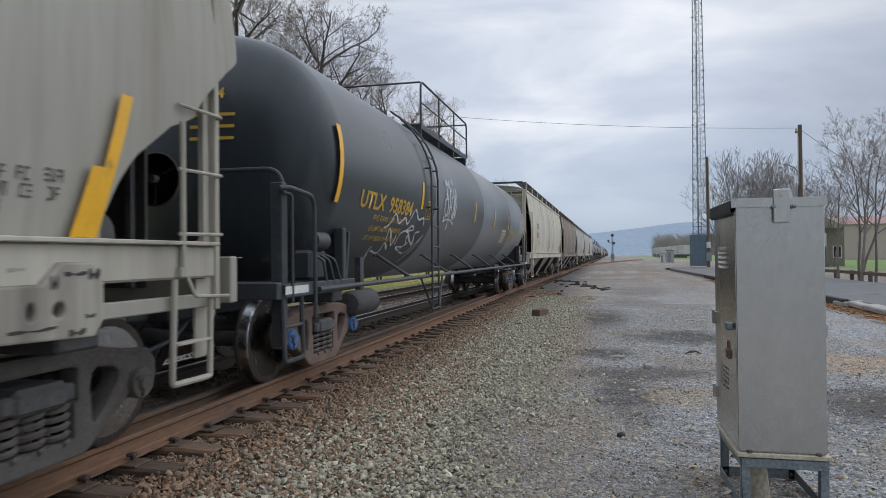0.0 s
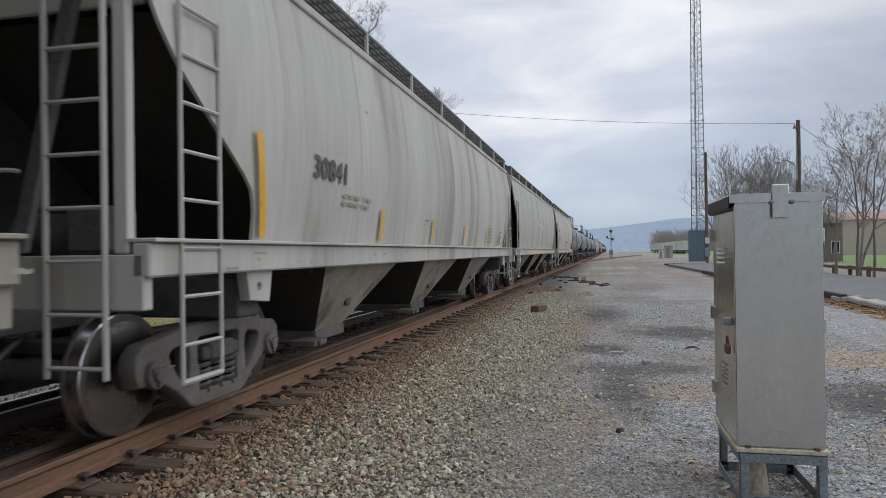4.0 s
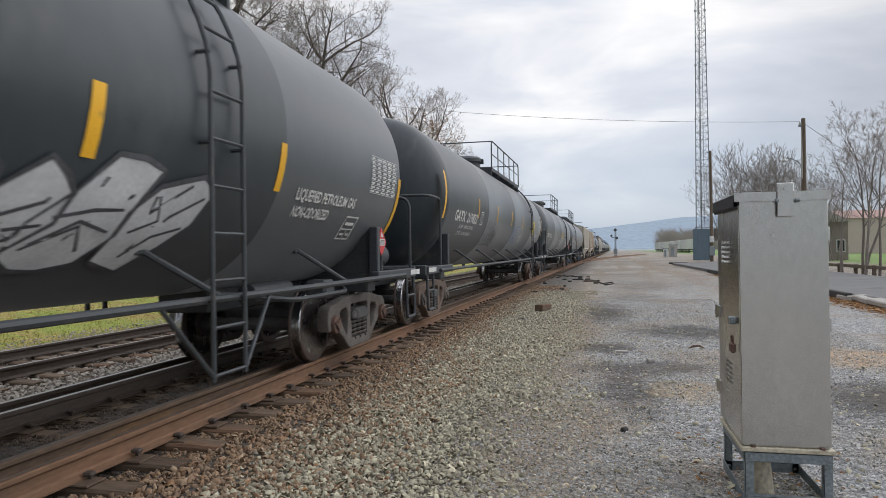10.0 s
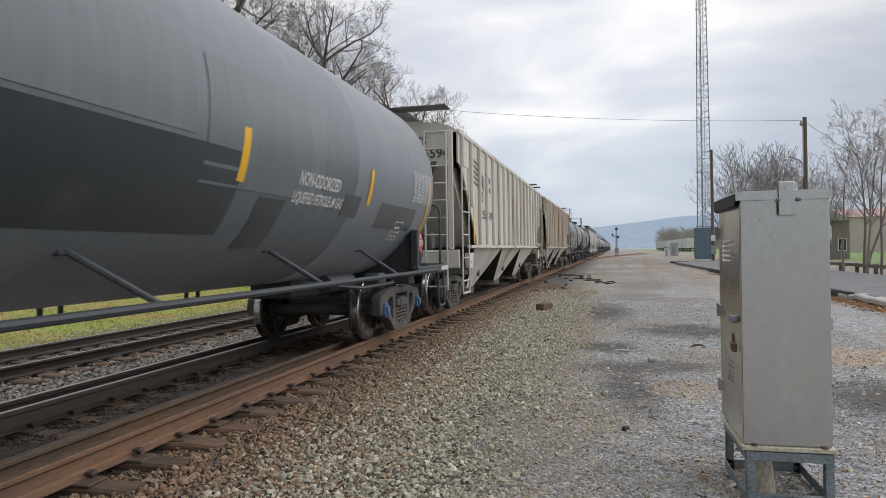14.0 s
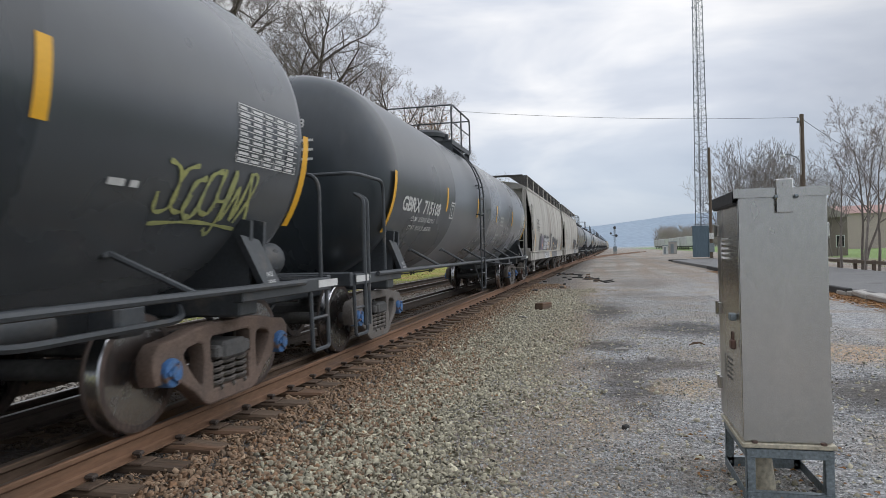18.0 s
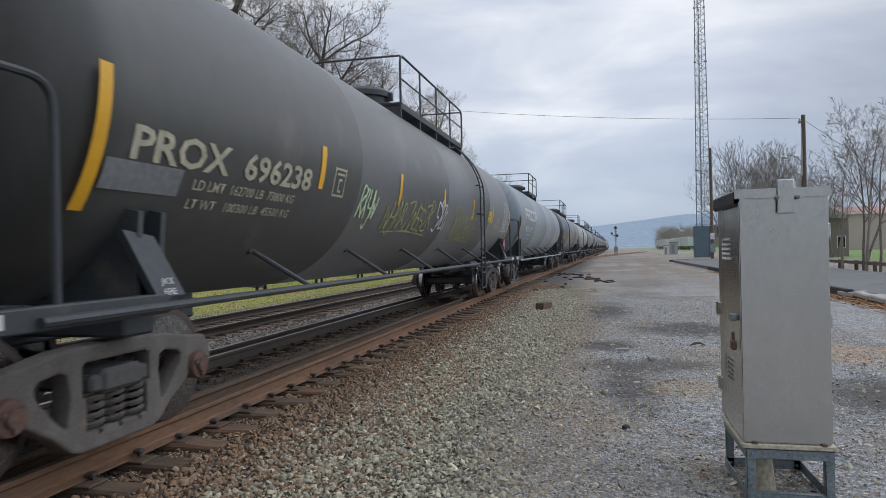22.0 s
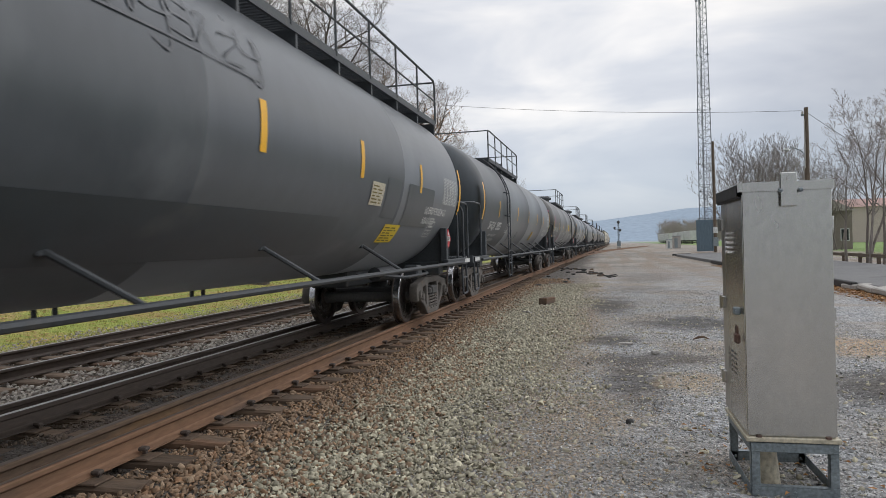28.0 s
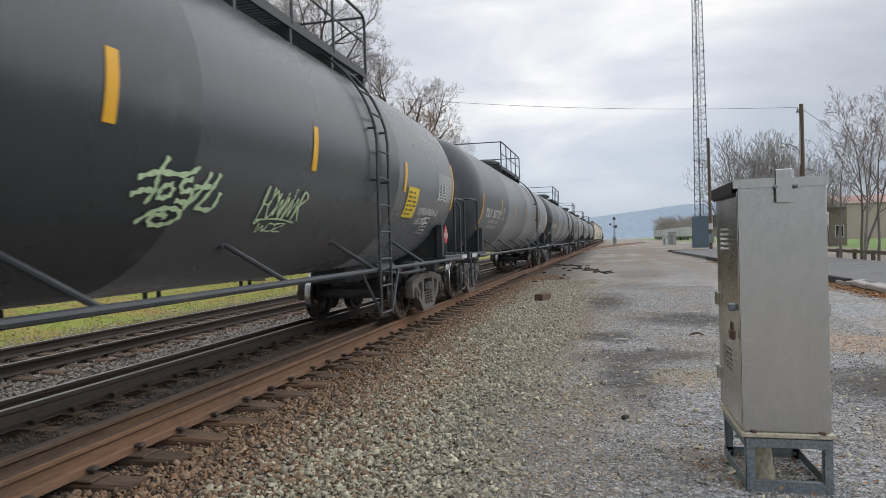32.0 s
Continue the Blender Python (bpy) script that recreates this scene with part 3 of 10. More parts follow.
def letters(text, size, place, align="LEFT", stretch=1.0, width=None):
    """Flat writing, each of whose points (along, up) is laid on a surface by place()."""
    cu = bpy.data.curves.new("writing", "FONT")
    cu.body, cu.size, cu.align_x, cu.resolution_u = text, size / 0.70, align, 2
    cu.offset = 0.012 * size if size < 0.1 else 0.035 * size
    ob = bpy.data.objects.new("writing", cu)
    me = bpy.data.meshes.new_from_object(ob)
    bpy.data.objects.remove(ob)
    bpy.data.curves.remove(cu)
    co = np.empty(len(me.vertices) * 3)
    me.vertices.foreach_get("co", co)
    co = co.reshape(-1, 3)
    if width:
        stretch = width / max(co[:, 0].max(), 0.01)
    me.vertices.foreach_set("co", np.array([place(a * stretch, b) for a, b, _ in co]).ravel())
    me.materials.clear()
    me.update()
    return me


def ribbon(g, pts, width, place):
    """A painted stroke: a flat band along pts (along, up) on a surface."""
    pts = [Vector(p) for p in pts]
    left, right = [], []
    for i, p in enumerate(pts):
        d = pts[min(i + 1, len(pts) - 1)] - pts[max(i - 1, 0)]
        if d.length < 1e-6:
            d = Vector((1, 0))
        d.normalize()
        w = width * (0.75 + 0.25 * math.sin(i * 1.3))
        left.append(place(p.x - d.y * w / 2, p.y + d.x * w / 2))
        right.append(place(p.x + d.y * w / 2, p.y - d.x * w / 2))
    g.sheet([right, left])
    return g


def smooth_line(pts, n=6):
    """Points along a rounded line through pts."""
    pts = [Vector(p) for p in pts]
    out = []
    for i in range(len(pts) - 1):
        p0, p1, p2, p3 = pts[max(i - 1, 0)], pts[i], pts[i + 1], pts[min(i + 2, len(pts) - 1)]
        for k in range(n):
            t = k / n
            out.append(0.5 * ((2 * p1) + (p2 - p0) * t + (2 * p0 - 5 * p1 + 4 * p2 - p3) * t * t + (3 * p1 - p0 - 3 * p2 + p3) * t ** 3))
    return out + [pts[-1]]


LOOPS = ([(0, .1), (.45, .95), (.1, .9), (.55, .05)], [(0, .95), (.12, .05), (.4, .7), (.62, .05), (.8, 1)], [(.7, .85), (.2, .95), (.15, .55), (.65, .45), (.6, .05), (.05, .1)],
         [(.65, .9), (.15, .75), (.1, .2), (.6, .08), (.75, .4)], [(.05, 0), (.15, 1), (.7, .85), (.2, .5), (.75, 0)], [(.4, 1), (.05, .5), (.4, 0), (.75, .5), (.42, .98)],
         [(0, .9), (.8, .95), (.1, .1), (.85, .05)], [(.1, 1), (.1, .45), (.7, .5), (.6, 1), (.55, -.2), (.2, -.15)], [(0, 0), (.3, 1), (.55, 0), (.75, .95)])


def scrawl(seed, width, height, place, stroke=0.06, count=6):
    """A sprayed tag that cannot be read: slanting loops and hooks side by side."""
    rng = random.Random(seed)
    g = Geo()
    count = max(2, round(count * 1.4))
    step = width / count
    for i in range(count):
        sc, lean, dy = rng.uniform(0.8, 1.15), rng.uniform(0.05, 0.3), rng.uniform(-0.08, 0.08)
        flip = rng.random() < 0.2
        pts = []
        for (a, b) in LOOPS[rng.randrange(len(LOOPS))]:
            a = (0.8 - a) if flip else a
            pts.append(Vector(((i + (a * 1.5 + lean * b) * sc) * step, (b * sc + dy) * height)))
        ribbon(g, smooth_line(pts), stroke * rng.uniform(0.8, 1.15), place)
    if count > 4:
        ribbon(g, smooth_line([Vector((0.05 * width, -0.12 * height)), Vector((0.5 * width, -0.04 * height)), Vector((0.98 * width, -0.15 * height))]), stroke * 0.8, place)
    return g


SPRAYED = {
    "spiral": ([(.02, .67), (.2, .77), (.48, .79), (.63, .92)], [(.26, .99), (.21, .74), (.22, .52), (.18, .33)], [(.01, .44), (.12, .52), (.23, .51)], [(.39, .64), (.29, .58), (.29, .44), (.39, .47), (.41, .6)],
               [(.59, .74), (.48, .68), (.52, .55), (.62, .58), (.63, .41), (.48, .41)], [(.79, .88), (.73, .6), (.61, .3)], [(.91, .88), (.86, .63), (.76, .34)], [(.63, .63), (.84, .67)], [(.74, .34), (.95, .32), (.99, .6)],
               [(.18, .05), (.33, .25), (.52, .29), (.62, .19), (.52, .05), (.35, .03), (.31, .16), (.44, .19), (.46, .12)]),
    "hooks": ([(0, .62), (.14, .68)], [(.01, .54), (.15, .6)], [(.23, .97), (.25, .77), (.16, .55), (.06, .48), (.28, .45)], [(.3, .62), (.39, .68), (.31, .53), (.44, .58)], [(.58, .74), (.47, .63), (.55, .52), (.62, .71), (.5, .38), (.36, .01)],
              [(.66, .96), (.72, .88), (.78, .93)], [(.88, .74), (.69, .6), (.66, .36), (.81, .44), (.91, .66)], [(.9, .5), (1.0, .54)], [(.92, .42), (1.0, .46)]),
    "rings": ([(.15, .94), (.03, .59), (.13, .15)], [(.26, .88), (.39, .76), (.26, .53), (.18, .29), (.34, .18), (.37, .41), (.25, .56)], [(.45, .7), (.4, .35), (.53, .18), (.58, .6), (.46, .73)], [(.6, .65), (.72, .6), (.63, .24), (.8, .06)],
              [(.9, .76), (.88, .58)], [(.98, .76), (.95, .56)]),
    "loop": ([(.05, .35), (.13, .3)], [(.14, .95), (.2, .28), (.32, .34)], [(.46, .86), (.37, .62), (.44, .36), (.56, .42), (.57, .74), (.46, .86)], [(.62, 1.0), (.8, .82), (.98, .7)], [(.76, .82), (.6, -.1)]),
    "zigzag": ([(.04, .3), (.1, .75), (.22, .9), (.26, .5), (.12, .3)], [(.36, .9), (.33, .4), (.48, .38)], [(.34, .65), (.46, .68)], [(.66, .86), (.55, .78), (.64, .55), (.54, .35)], [(.7, .9), (.98, .98)], [(.84, .92), (.78, .35)], [(0, .05), (.4, .22), (.9, .2)]),
}


SPRAYED["halo"] = ([(0.04, 0.73), (0.16, 0.90), (0.28, 0.98), (0.42, 0.95), (0.55, 0.99), (0.68, 0.90), (0.76, 0.71), (0.79, 0.60)], [(0.04, 0.70), (0.02, 0.57), (0.14, 0.46), (0.10, 0.32), (0.18, 0.17), (0.34, 0.06), (0.50, 0.01)],
                   [(0.89, 0.58), (0.96, 0.50), (0.92, 0.35)])
SPRAYED["crown"] = ([(.02, .68), (.1, .74), (.15, .89), (.28, .77), (.38, .86), (.48, .78), (.57, 1.0), (.71, .87), (.83, .9), (.9, .79)], [(.1, .11), (.01, .28), (0, .39)], [(.04, .32), (.21, .28), (.21, .45), (.34, .34)],
                    [(.18, .51), (.15, .68), (.37, .42), (.34, .6)], [(.44, .43), (.42, .62), (.56, .66), (.72, .5), (.64, .39)], [(.51, .67), (.61, .76), (.68, .7), (.51, .67)], [(.85, .45), (.77, .64), (.87, .68)],
                    [(1, .64), (.98, .45), (.88, .07)], [(.5, .39), (.63, .4), (.62, .33), (.5, .39)], [(.67, .3), (.8, .27), (.67, .3)], [(.95, .5), (1, .62), (.84, .27)], [(.69, .44), (.61, .6), (.86, .44), (.77, .61)])


def sprayed(key, width, height, place, stroke):
    """A sprayed tag drawn in a few loose strokes."""
    g = Geo()
    for line in SPRAYED[key]:
        ribbon(g, smooth_line([Vector((a * width, b * height)) for a, b in line], 8), stroke, place)
    return g


def bubble(seed, width, height, place, count=4, sharp=False):
    """Fat rounded letter-like shapes: the fills and their dark outlines."""
    rng = random.Random(seed)
    fill, line = Geo(), Geo()
    step = width / count
    for i in range(count):
        cx, cy = (i + 0.5) * step, height * (0.5 + rng.uniform(-0.06, 0.06))
        ring = []
        for k in range(20):
            w = 2 * math.pi * k / 20
            q = (abs(math.cos(w)) ** 3 + abs(math.sin(w)) ** 3) ** (-1 / 3)
            wob = 1 + 0.09 * math.sin(3 * w + seed + i) + 0.05 * math.sin(5 * w + 2 * i)
            ring.append(Vector((cx + step * 0.52 * math.cos(w) * q * wob, cy + height * 0.48 * math.sin(w) * q * wob)))
        if sharp:
            ring = []
            for k in range(11):
                w = 2 * math.pi * k / 11 + 0.3 * i
                q = rng.uniform(0.72, 1.25)
                x, y = step * 0.62 * math.cos(w) * q, height * 0.46 * math.sin(w) * q
                ring.append(Vector((cx + x + 0.5 * y, cy + y)))
        lift = 0.0006 * i
        rows = [[place(cx + (p.x - cx) * f, cy + (p.y - cy) * f, lift) for p in ring + ring[:1]] for f in (0.02, 0.5, 1.0)]
        fill.sheet([r[::-1] for r in rows])
        ribbon(line, ring + ring[:2], 0.045, lambda a, b: place(a, b, lift + 0.003))
        if sharp:
            for _ in range(4):
                a, b = rng.choice(ring), rng.choice(ring)
                mid = Vector((cx + rng.uniform(-0.2, 0.2) * step, cy + rng.uniform(-0.2, 0.2) * height))
                ribbon(line, [a.lerp(mid, 0.25), mid, b.lerp(mid, 0.35)], 0.03, lambda a, b: place(a, b, lift + 0.003))
            continue
        for (u, v, rr) in ((-0.16, 0.15, 0.14), (0.14, -0.2, 0.15)):
            c = [Vector((cx + step * u + step * rr * math.cos(0.7 * k), cy + height * v + height * rr * 0.8 * math.sin(0.7 * k))) for k in range(8 + i % 3)]
            ribbon(line, c, 0.035, lambda a, b: place(a, b, lift + 0.003))
    return fill, line


FAT = ([(0.85, 0.74), (0.5, 0.92), (0.12, 0.6), (0.25, 0.15), (0.75, 0.12), (0.8, 0.42), (0.5, 0.44)], [(0.8, 0.8), (0.42, 0.92), (0.12, 0.7), (0.5, 0.5), (0.86, 0.28), (0.5, 0.08), (0.1, 0.2)],
       [(0.2, 0.1), (0.18, 0.5), (0.25, 0.9), (0.7, 0.82), (0.86, 0.5), (0.7, 0.16), (0.25, 0.08)], [(0.85, 0.86), (0.3, 0.88), (0.15, 0.55), (0.6, 0.5), (0.2, 0.42), (0.25, 0.1), (0.85, 0.14)])


def fat_stroke(pts, width, place, lift=0.0):
    """A broad painted stroke with round ends."""
    pts = smooth_line(pts, 8)
    run = [0.0]
    for p, q in zip(pts, pts[1:]):
        run.append(run[-1] + (q - p).length)
    r = width / 2
    left, mid, right = [], [], []
    for i, p in enumerate(pts):
        d = (pts[min(i + 1, len(pts) - 1)] - pts[max(i - 1, 0)]).normalized()
        e = min(run[i], run[-1] - run[i])
        w = r * math.sqrt(max(0.06, 1 - max(0.0, 1 - e / r) ** 2))
        c = lift + 0.00008 * i
        left.append(place(p.x - d.y * w, p.y + d.x * w, c))
        mid.append(place(p.x, p.y, c))
        right.append(place(p.x + d.y * w, p.y - d.x * w, c))
    return Geo().sheet([right, mid, left])


def fat_letters(shapes, y0, y1, z0, z1, width, edge, place, fill_mat, edge_mat, parent):
    """Fat rounded graffiti shapes side by side, each a part with its outline."""
    step = (y1 - y0) / len(shapes)
    for i, k in enumerate(shapes):
        pts = [Vector((y0 + step * (i - 0.04 + 1.08 * a), z0 + width / 2 + (z1 - z0 - width) * b)) for a, b in FAT[k]]
        ob = part("graffiti_letter", fat_stroke(pts, width, place, 0.0046 + 0.0095 * (i % 2)), fill_mat, parent, "fat sprayed graffiti shape")
        part("graffiti_outline", fat_stroke(pts, width + edge, place, 0.0095 * (i % 2)), edge_mat, ob, "sprayed outline")


# ---------------------------------------------------------------- the line of the track
XC, CURVE, BEND = -4.253, 0.000228, 40.0
SPEED = 15.06


def line_x(s):
    """Sideways place of the track's middle at s metres along."""
    if s < 0:
        return XC
    if s < BEND:
        return XC + CURVE * s * s
    return XC + CURVE * BEND * BEND + 2 * CURVE * BEND * (s - BEND)


def line_slope(s):
    return 2 * CURVE * min(max(s, 0.0), BEND)


# ---------------------------------------------------------------- ground and track bed
GROUND = -0.24


def ramp(v, a, b):
    t = min(max((v - a) / (b - a), 0.0), 1.0)
    return t * t * (3 - 2 * t)


def ground_height(x, y):
    """Level of the yard; the further track lies lower, and a grassy bank rises beyond it."""
    u = x - line_x(y)
    z = GROUND + 0.012 * ramp(2.2 - u, 0.0, 0.8) - 0.024 * ramp(1.3 - u, 0.0, 0.25)
    z += 0.058 * (1 - ramp(abs(u), 0.45, 0.75))
    z -= 0.26 * ramp(-u, 1.5, 2.9)
    if u < -7.4:
        z += min((-7.4 - u) * 0.07, 1.1)
    if abs(y) < 60 and abs(x) < 30:
        z += (0.022 * noise.noise((x * 0.35, y * 0.35, 0)) + 0.010 * noise.noise((x * 1.6, y * 1.6, 3))) * (1.0 if u > 1.6 else 0.35)
    return z


# stains: place, half sizes, colour, strength
STAINS = ((0.27, 7.95, 0.42, 1.15, (0.060, 0.049, 0.041), 0.8), (0.62, 9.35, 0.85, 0.50, (0.070, 0.058, 0.049), 0.72), (0.06, 11.1, 0.55, 0.55, (0.062, 0.054, 0.047), 0.85), (0.08, 17.2, 0.55, 2.3, (0.055, 0.049, 0.044), 0.85),
          (1.55, 13.4, 0.9, 1.0, (0.060, 0.054, 0.049), 0.85), (2.9, 7.6, 0.8, 1.0, (0.07, 0.062, 0.055), 0.85), (3.2, 10.6, 1.3, 0.9, (0.50, 0.34, 0.20), 0.85), (1.0, 23.0, 0.9, 1.6, (0.10, 0.09, 0.08), 0.6), (1.6, 30.0, 1.1, 3.5, (0.11, 0.10, 0.09), 0.65), (-0.9, 24.0, 0.6, 3.0, (0.2, 0.14, 0.1), 0.5),
          (0.85, 7.9, 0.32, 0.55, (0.42, 0.30, 0.16), 0.7), (-0.75, 13.5, 0.45, 3.4, (0.30, 0.19, 0.11), 0.6), (-0.95, 8.8, 0.30, 1.5, (0.24, 0.21, 0.10), 0.45))


def stained(x, y):
    return min(((x - a) / c) ** 2 + ((y - b) / d) ** 2 for a, b, c, d, e, _ in STAINS if e[0] < 0.2)


def make_ground():
    xs = [-3000, -900, -300, -120, -60, -40, -30, -24] + [-20 + 0.35 * i for i in range(82)] + [9, 10, 12, 15, 20, 30, 50, 90, 200, 600, 3000]
    ys = [-600, -200, -60, -25, -12, -6, -3] + [0.35 * i for i in range(100)] + [36, 38, 40, 43, 46, 50, 55, 60, 70, 85, 100, 130, 170, 230, 320, 500, 900, 1600, 3500]
    g = Geo()
    g.sheet([[(x, y, ground_height(x, y)) for x in xs] for y in ys])
    m = bpy.data.materials.new("yard_ground")
    m.use_nodes = True
    n, l = m.node_tree.nodes, m.node_tree.links
    b = n["Principled BSDF"]
    b.inputs["Roughness"].default_value = 0.95
    co = n.new("ShaderNodeTexCoord")
    sep = n.new("ShaderNodeSeparateXYZ")
    l.new(co.outputs["Object"], sep.inputs["Vector"])

    def noise_tex(scale, detail=5.0):
        t = n.new("ShaderNodeTexNoise")
        t.inputs["Scale"].default_value, t.inputs["Detail"].default_value = scale, detail
        l.new(co.outputs["Object"], t.inputs["Vector"])
        return t.outputs["Fac"]

    def rng(value, a, c, lo=0.0, hi=1.0):
        r = n.new("ShaderNodeMapRange")
        r.inputs["From Min"].default_value, r.inputs["From Max"].default_value = a, c
        r.inputs["To Min"].default_value, r.inputs["To Max"].default_value = lo, hi
        l.new(value, r.inputs["Value"])
        return r.outputs["Result"]

    def blend(a, c, fac):
        x = n.new("ShaderNodeMix")
        x.data_type = "RGBA"
        for sock, val in (("A", a), ("B", c)):
            if isinstance(val, tuple):
                x.inputs[sock].default_value = (*val, 1)
            else:
                l.new(val, x.inputs[sock])
        l.new(fac, x.inputs["Factor"])
        return x.outputs["Result"]

    def maths(op, a, c):
        x = n.new("ShaderNodeMath")
        x.operation = op
        for i, val in enumerate((a, c)):
            if isinstance(val, (int, float)):
                x.inputs[i].default_value = val
            else:
                l.new(val, x.inputs[i])
        return x.outputs["Value"]

    vor = n.new("ShaderNodeTexVoronoi")
    vor.inputs["Scale"].default_value = 26.0
    l.new(co.outputs["Object"], vor.inputs["Vector"])
    cell = n.new("ShaderNodeSeparateColor")
    l.new(vor.outputs["Color"], cell.inputs["Color"])
    vor2 = n.new("ShaderNodeTexVoronoi")
    vor2.inputs["Scale"].default_value = 52.0
    l.new(co.outputs["Object"], vor2.inputs["Vector"])
    cell2 = n.new("ShaderNodeSeparateColor")
    l.new(vor2.outputs["Color"], cell2.inputs["Color"])
    gravel = blend((0.13, 0.135, 0.14), (0.56, 0.565, 0.57), cell.outputs["Red"])
    fines = blend((0.13, 0.127, 0.122), (0.60, 0.585, 0.56), cell2.outputs["Red"])
    gravel = blend(gravel, fines, rng(noise_tex(3.0), 0.4, 0.6))
    soil = blend((0.47, 0.375, 0.265), (0.155, 0.120, 0.086), cell2.outputs["Green"])
    yard = blend(gravel, soil, rng(noise_tex(0.55), 0.46, 0.66, 0.0, 0.75))
    tan_x = maths("ADD", sep.outputs["X"], maths("MULTIPLY", maths("SUBTRACT", noise_tex(0.9), 0.5), 2.0))
    tan_d = maths("ABSOLUTE", maths("SUBTRACT", tan_x, -0.75), 0.0)
    yard = blend(yard, soil, rng(tan_d, 0.3, 0.9, 0.8, 0.0))
    # oily and damp stains where vehicles stand, and a patch of tan sand
    for px, py, rx, ry, col, amt in STAINS:
        dx = maths("DIVIDE", maths("SUBTRACT", sep.outputs["X"], px), rx)
        dy = maths("DIVIDE", maths("SUBTRACT", sep.outputs["Y"], py), ry)
        d2 = maths("ADD", maths("MULTIPLY", dx, dx), maths("MULTIPLY", dy, dy))
        edge = maths("ADD", d2, maths("MULTIPLY", maths("SUBTRACT", noise_tex(2.6), 0.5), 3.0))
        yard = blend(yard, col, rng(edge, 0.2, 1.9, amt, 0.0))
    bed = blend((0.06, 0.052, 0.046), (0.13, 0.108, 0.09), noise_tex(9.0))
    bed = blend(bed, (0.16, 0.095, 0.06), rng(noise_tex(1.2), 0.5, 0.7, 0.0, 0.7))
    grass = blend((0.310, 0.350, 0.065), (0.420, 0.300, 0.110), rng(noise_tex(0.6), 0.4, 0.62))
    grass = blend(grass, (0.250, 0.320, 0.060), rng(noise_tex(3.0), 0.5, 0.7))
    far_yard = blend((0.36, 0.325, 0.280), (0.22, 0.200, 0.175), rng(noise_tex(0.09), 0.4, 0.62))
    far_yard = blend(far_yard, (0.16, 0.142, 0.122), rng(noise_tex(0.5), 0.5, 0.66, 0.0, 0.6))
    far_yard = blend(far_yard, (0.41, 0.375, 0.33), rng(noise_tex(2.2), 0.52, 0.7, 0.0, 0.6))
    # wheel tracks and bare soil that run along the yard
    lane = n.new("ShaderNodeMapping")
    lane.inputs["Scale"].default_value = (1.0, 0.05, 1.0)
    l.new(co.outputs["Object"], lane.inputs["Vector"])
    ruts = n.new("ShaderNodeTexNoise")
    ruts.inputs["Scale"].default_value, ruts.inputs["Detail"].default_value = 0.8, 5.0
    l.new(lane.outputs["Vector"], ruts.inputs["Vector"])
    far_yard = blend(far_yard, (0.27, 0.215, 0.165), rng(ruts.outputs["Fac"], 0.46, 0.60, 0.0, 0.8))
    yard = blend(yard, far_yard, rng(sep.outputs["Y"], 16.0, 45.0))
    wob = maths("ADD", sep.outputs["X"], maths("MULTIPLY", maths("SUBTRACT", noise_tex(1.1), 0.5), 1.2))
    # dark ground under the ballast paints the shade between its stones
    shoulder = blend((0.085, 0.075, 0.066), (0.17, 0.15, 0.13), noise_tex(22.0))
    col = blend(shoulder, yard, rng(wob, -1.9, -0.5))
    col = blend(bed, col, rng(wob, -3.2, -2.7))
    col = blend(grass, col, rng(wob, -11.9, -11.2))
    col = blend(col, (0.193, 0.280, 0.088), rng(sep.outputs["X"], 21.0, 24.0))
    # the far valley fades to bluish grey, haze put into its colour
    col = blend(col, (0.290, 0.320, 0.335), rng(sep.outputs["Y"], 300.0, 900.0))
    speck = n.new("ShaderNodeVectorMath")
    speck.operation = "SCALE"
    l.new(col, speck.inputs[0])
    l.new(maths("MULTIPLY", rng(noise_tex(13.0, 3.0), 0.3, 0.7, 0.72, 1.28), rng(noise_tex(48.0, 2.0), 0.3, 0.7, 0.75, 1.25)), speck.inputs["Scale"])
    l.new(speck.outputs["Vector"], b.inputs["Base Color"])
    bp = n.new("ShaderNodeBump")
    bp.inputs["Strength"].default_value, bp.inputs["Distance"].default_value = 1.0, 0.03
    hsum = maths("ADD", maths("MULTIPLY", vor.outputs["Distance"], -1.0), noise_tex(60.0))
    l.new(hsum, bp.inputs["Height"])
    l.new(bp.outputs["Normal"], b.inputs["Normal"])
    ob = new("ground", g.mesh("ground", 60))
    ob.data.materials.append(m)
    tagged(ob, "grey gravel yard with stained patches and a grassy bank", "ground", kind="structure")


make_ground()


ROUGH = ([(1, 1, -1), (1, -1, -1), (-1, -1, -1), (-1, 1, -1), (.8, .6, 1), (.7, -.8, .9), (-.8, -.6, 1), (-.6, .8, .8)],
         [(4, 5, 1), (4, 1, 0), (5, 6, 2), (5, 2, 1), (6, 7, 3), (6, 3, 2), (7, 4, 0), (7, 0, 3), (4, 6, 5), (4, 7, 6)])
CHIP = ([(1, 0, 0), (0, 1, 0), (-1, 0, 0), (0, -1, 0), (.2, .1, 1), (0, 0, -1)], [(0, 1, 4), (1, 2, 4), (2, 3, 4), (3, 0, 4)])


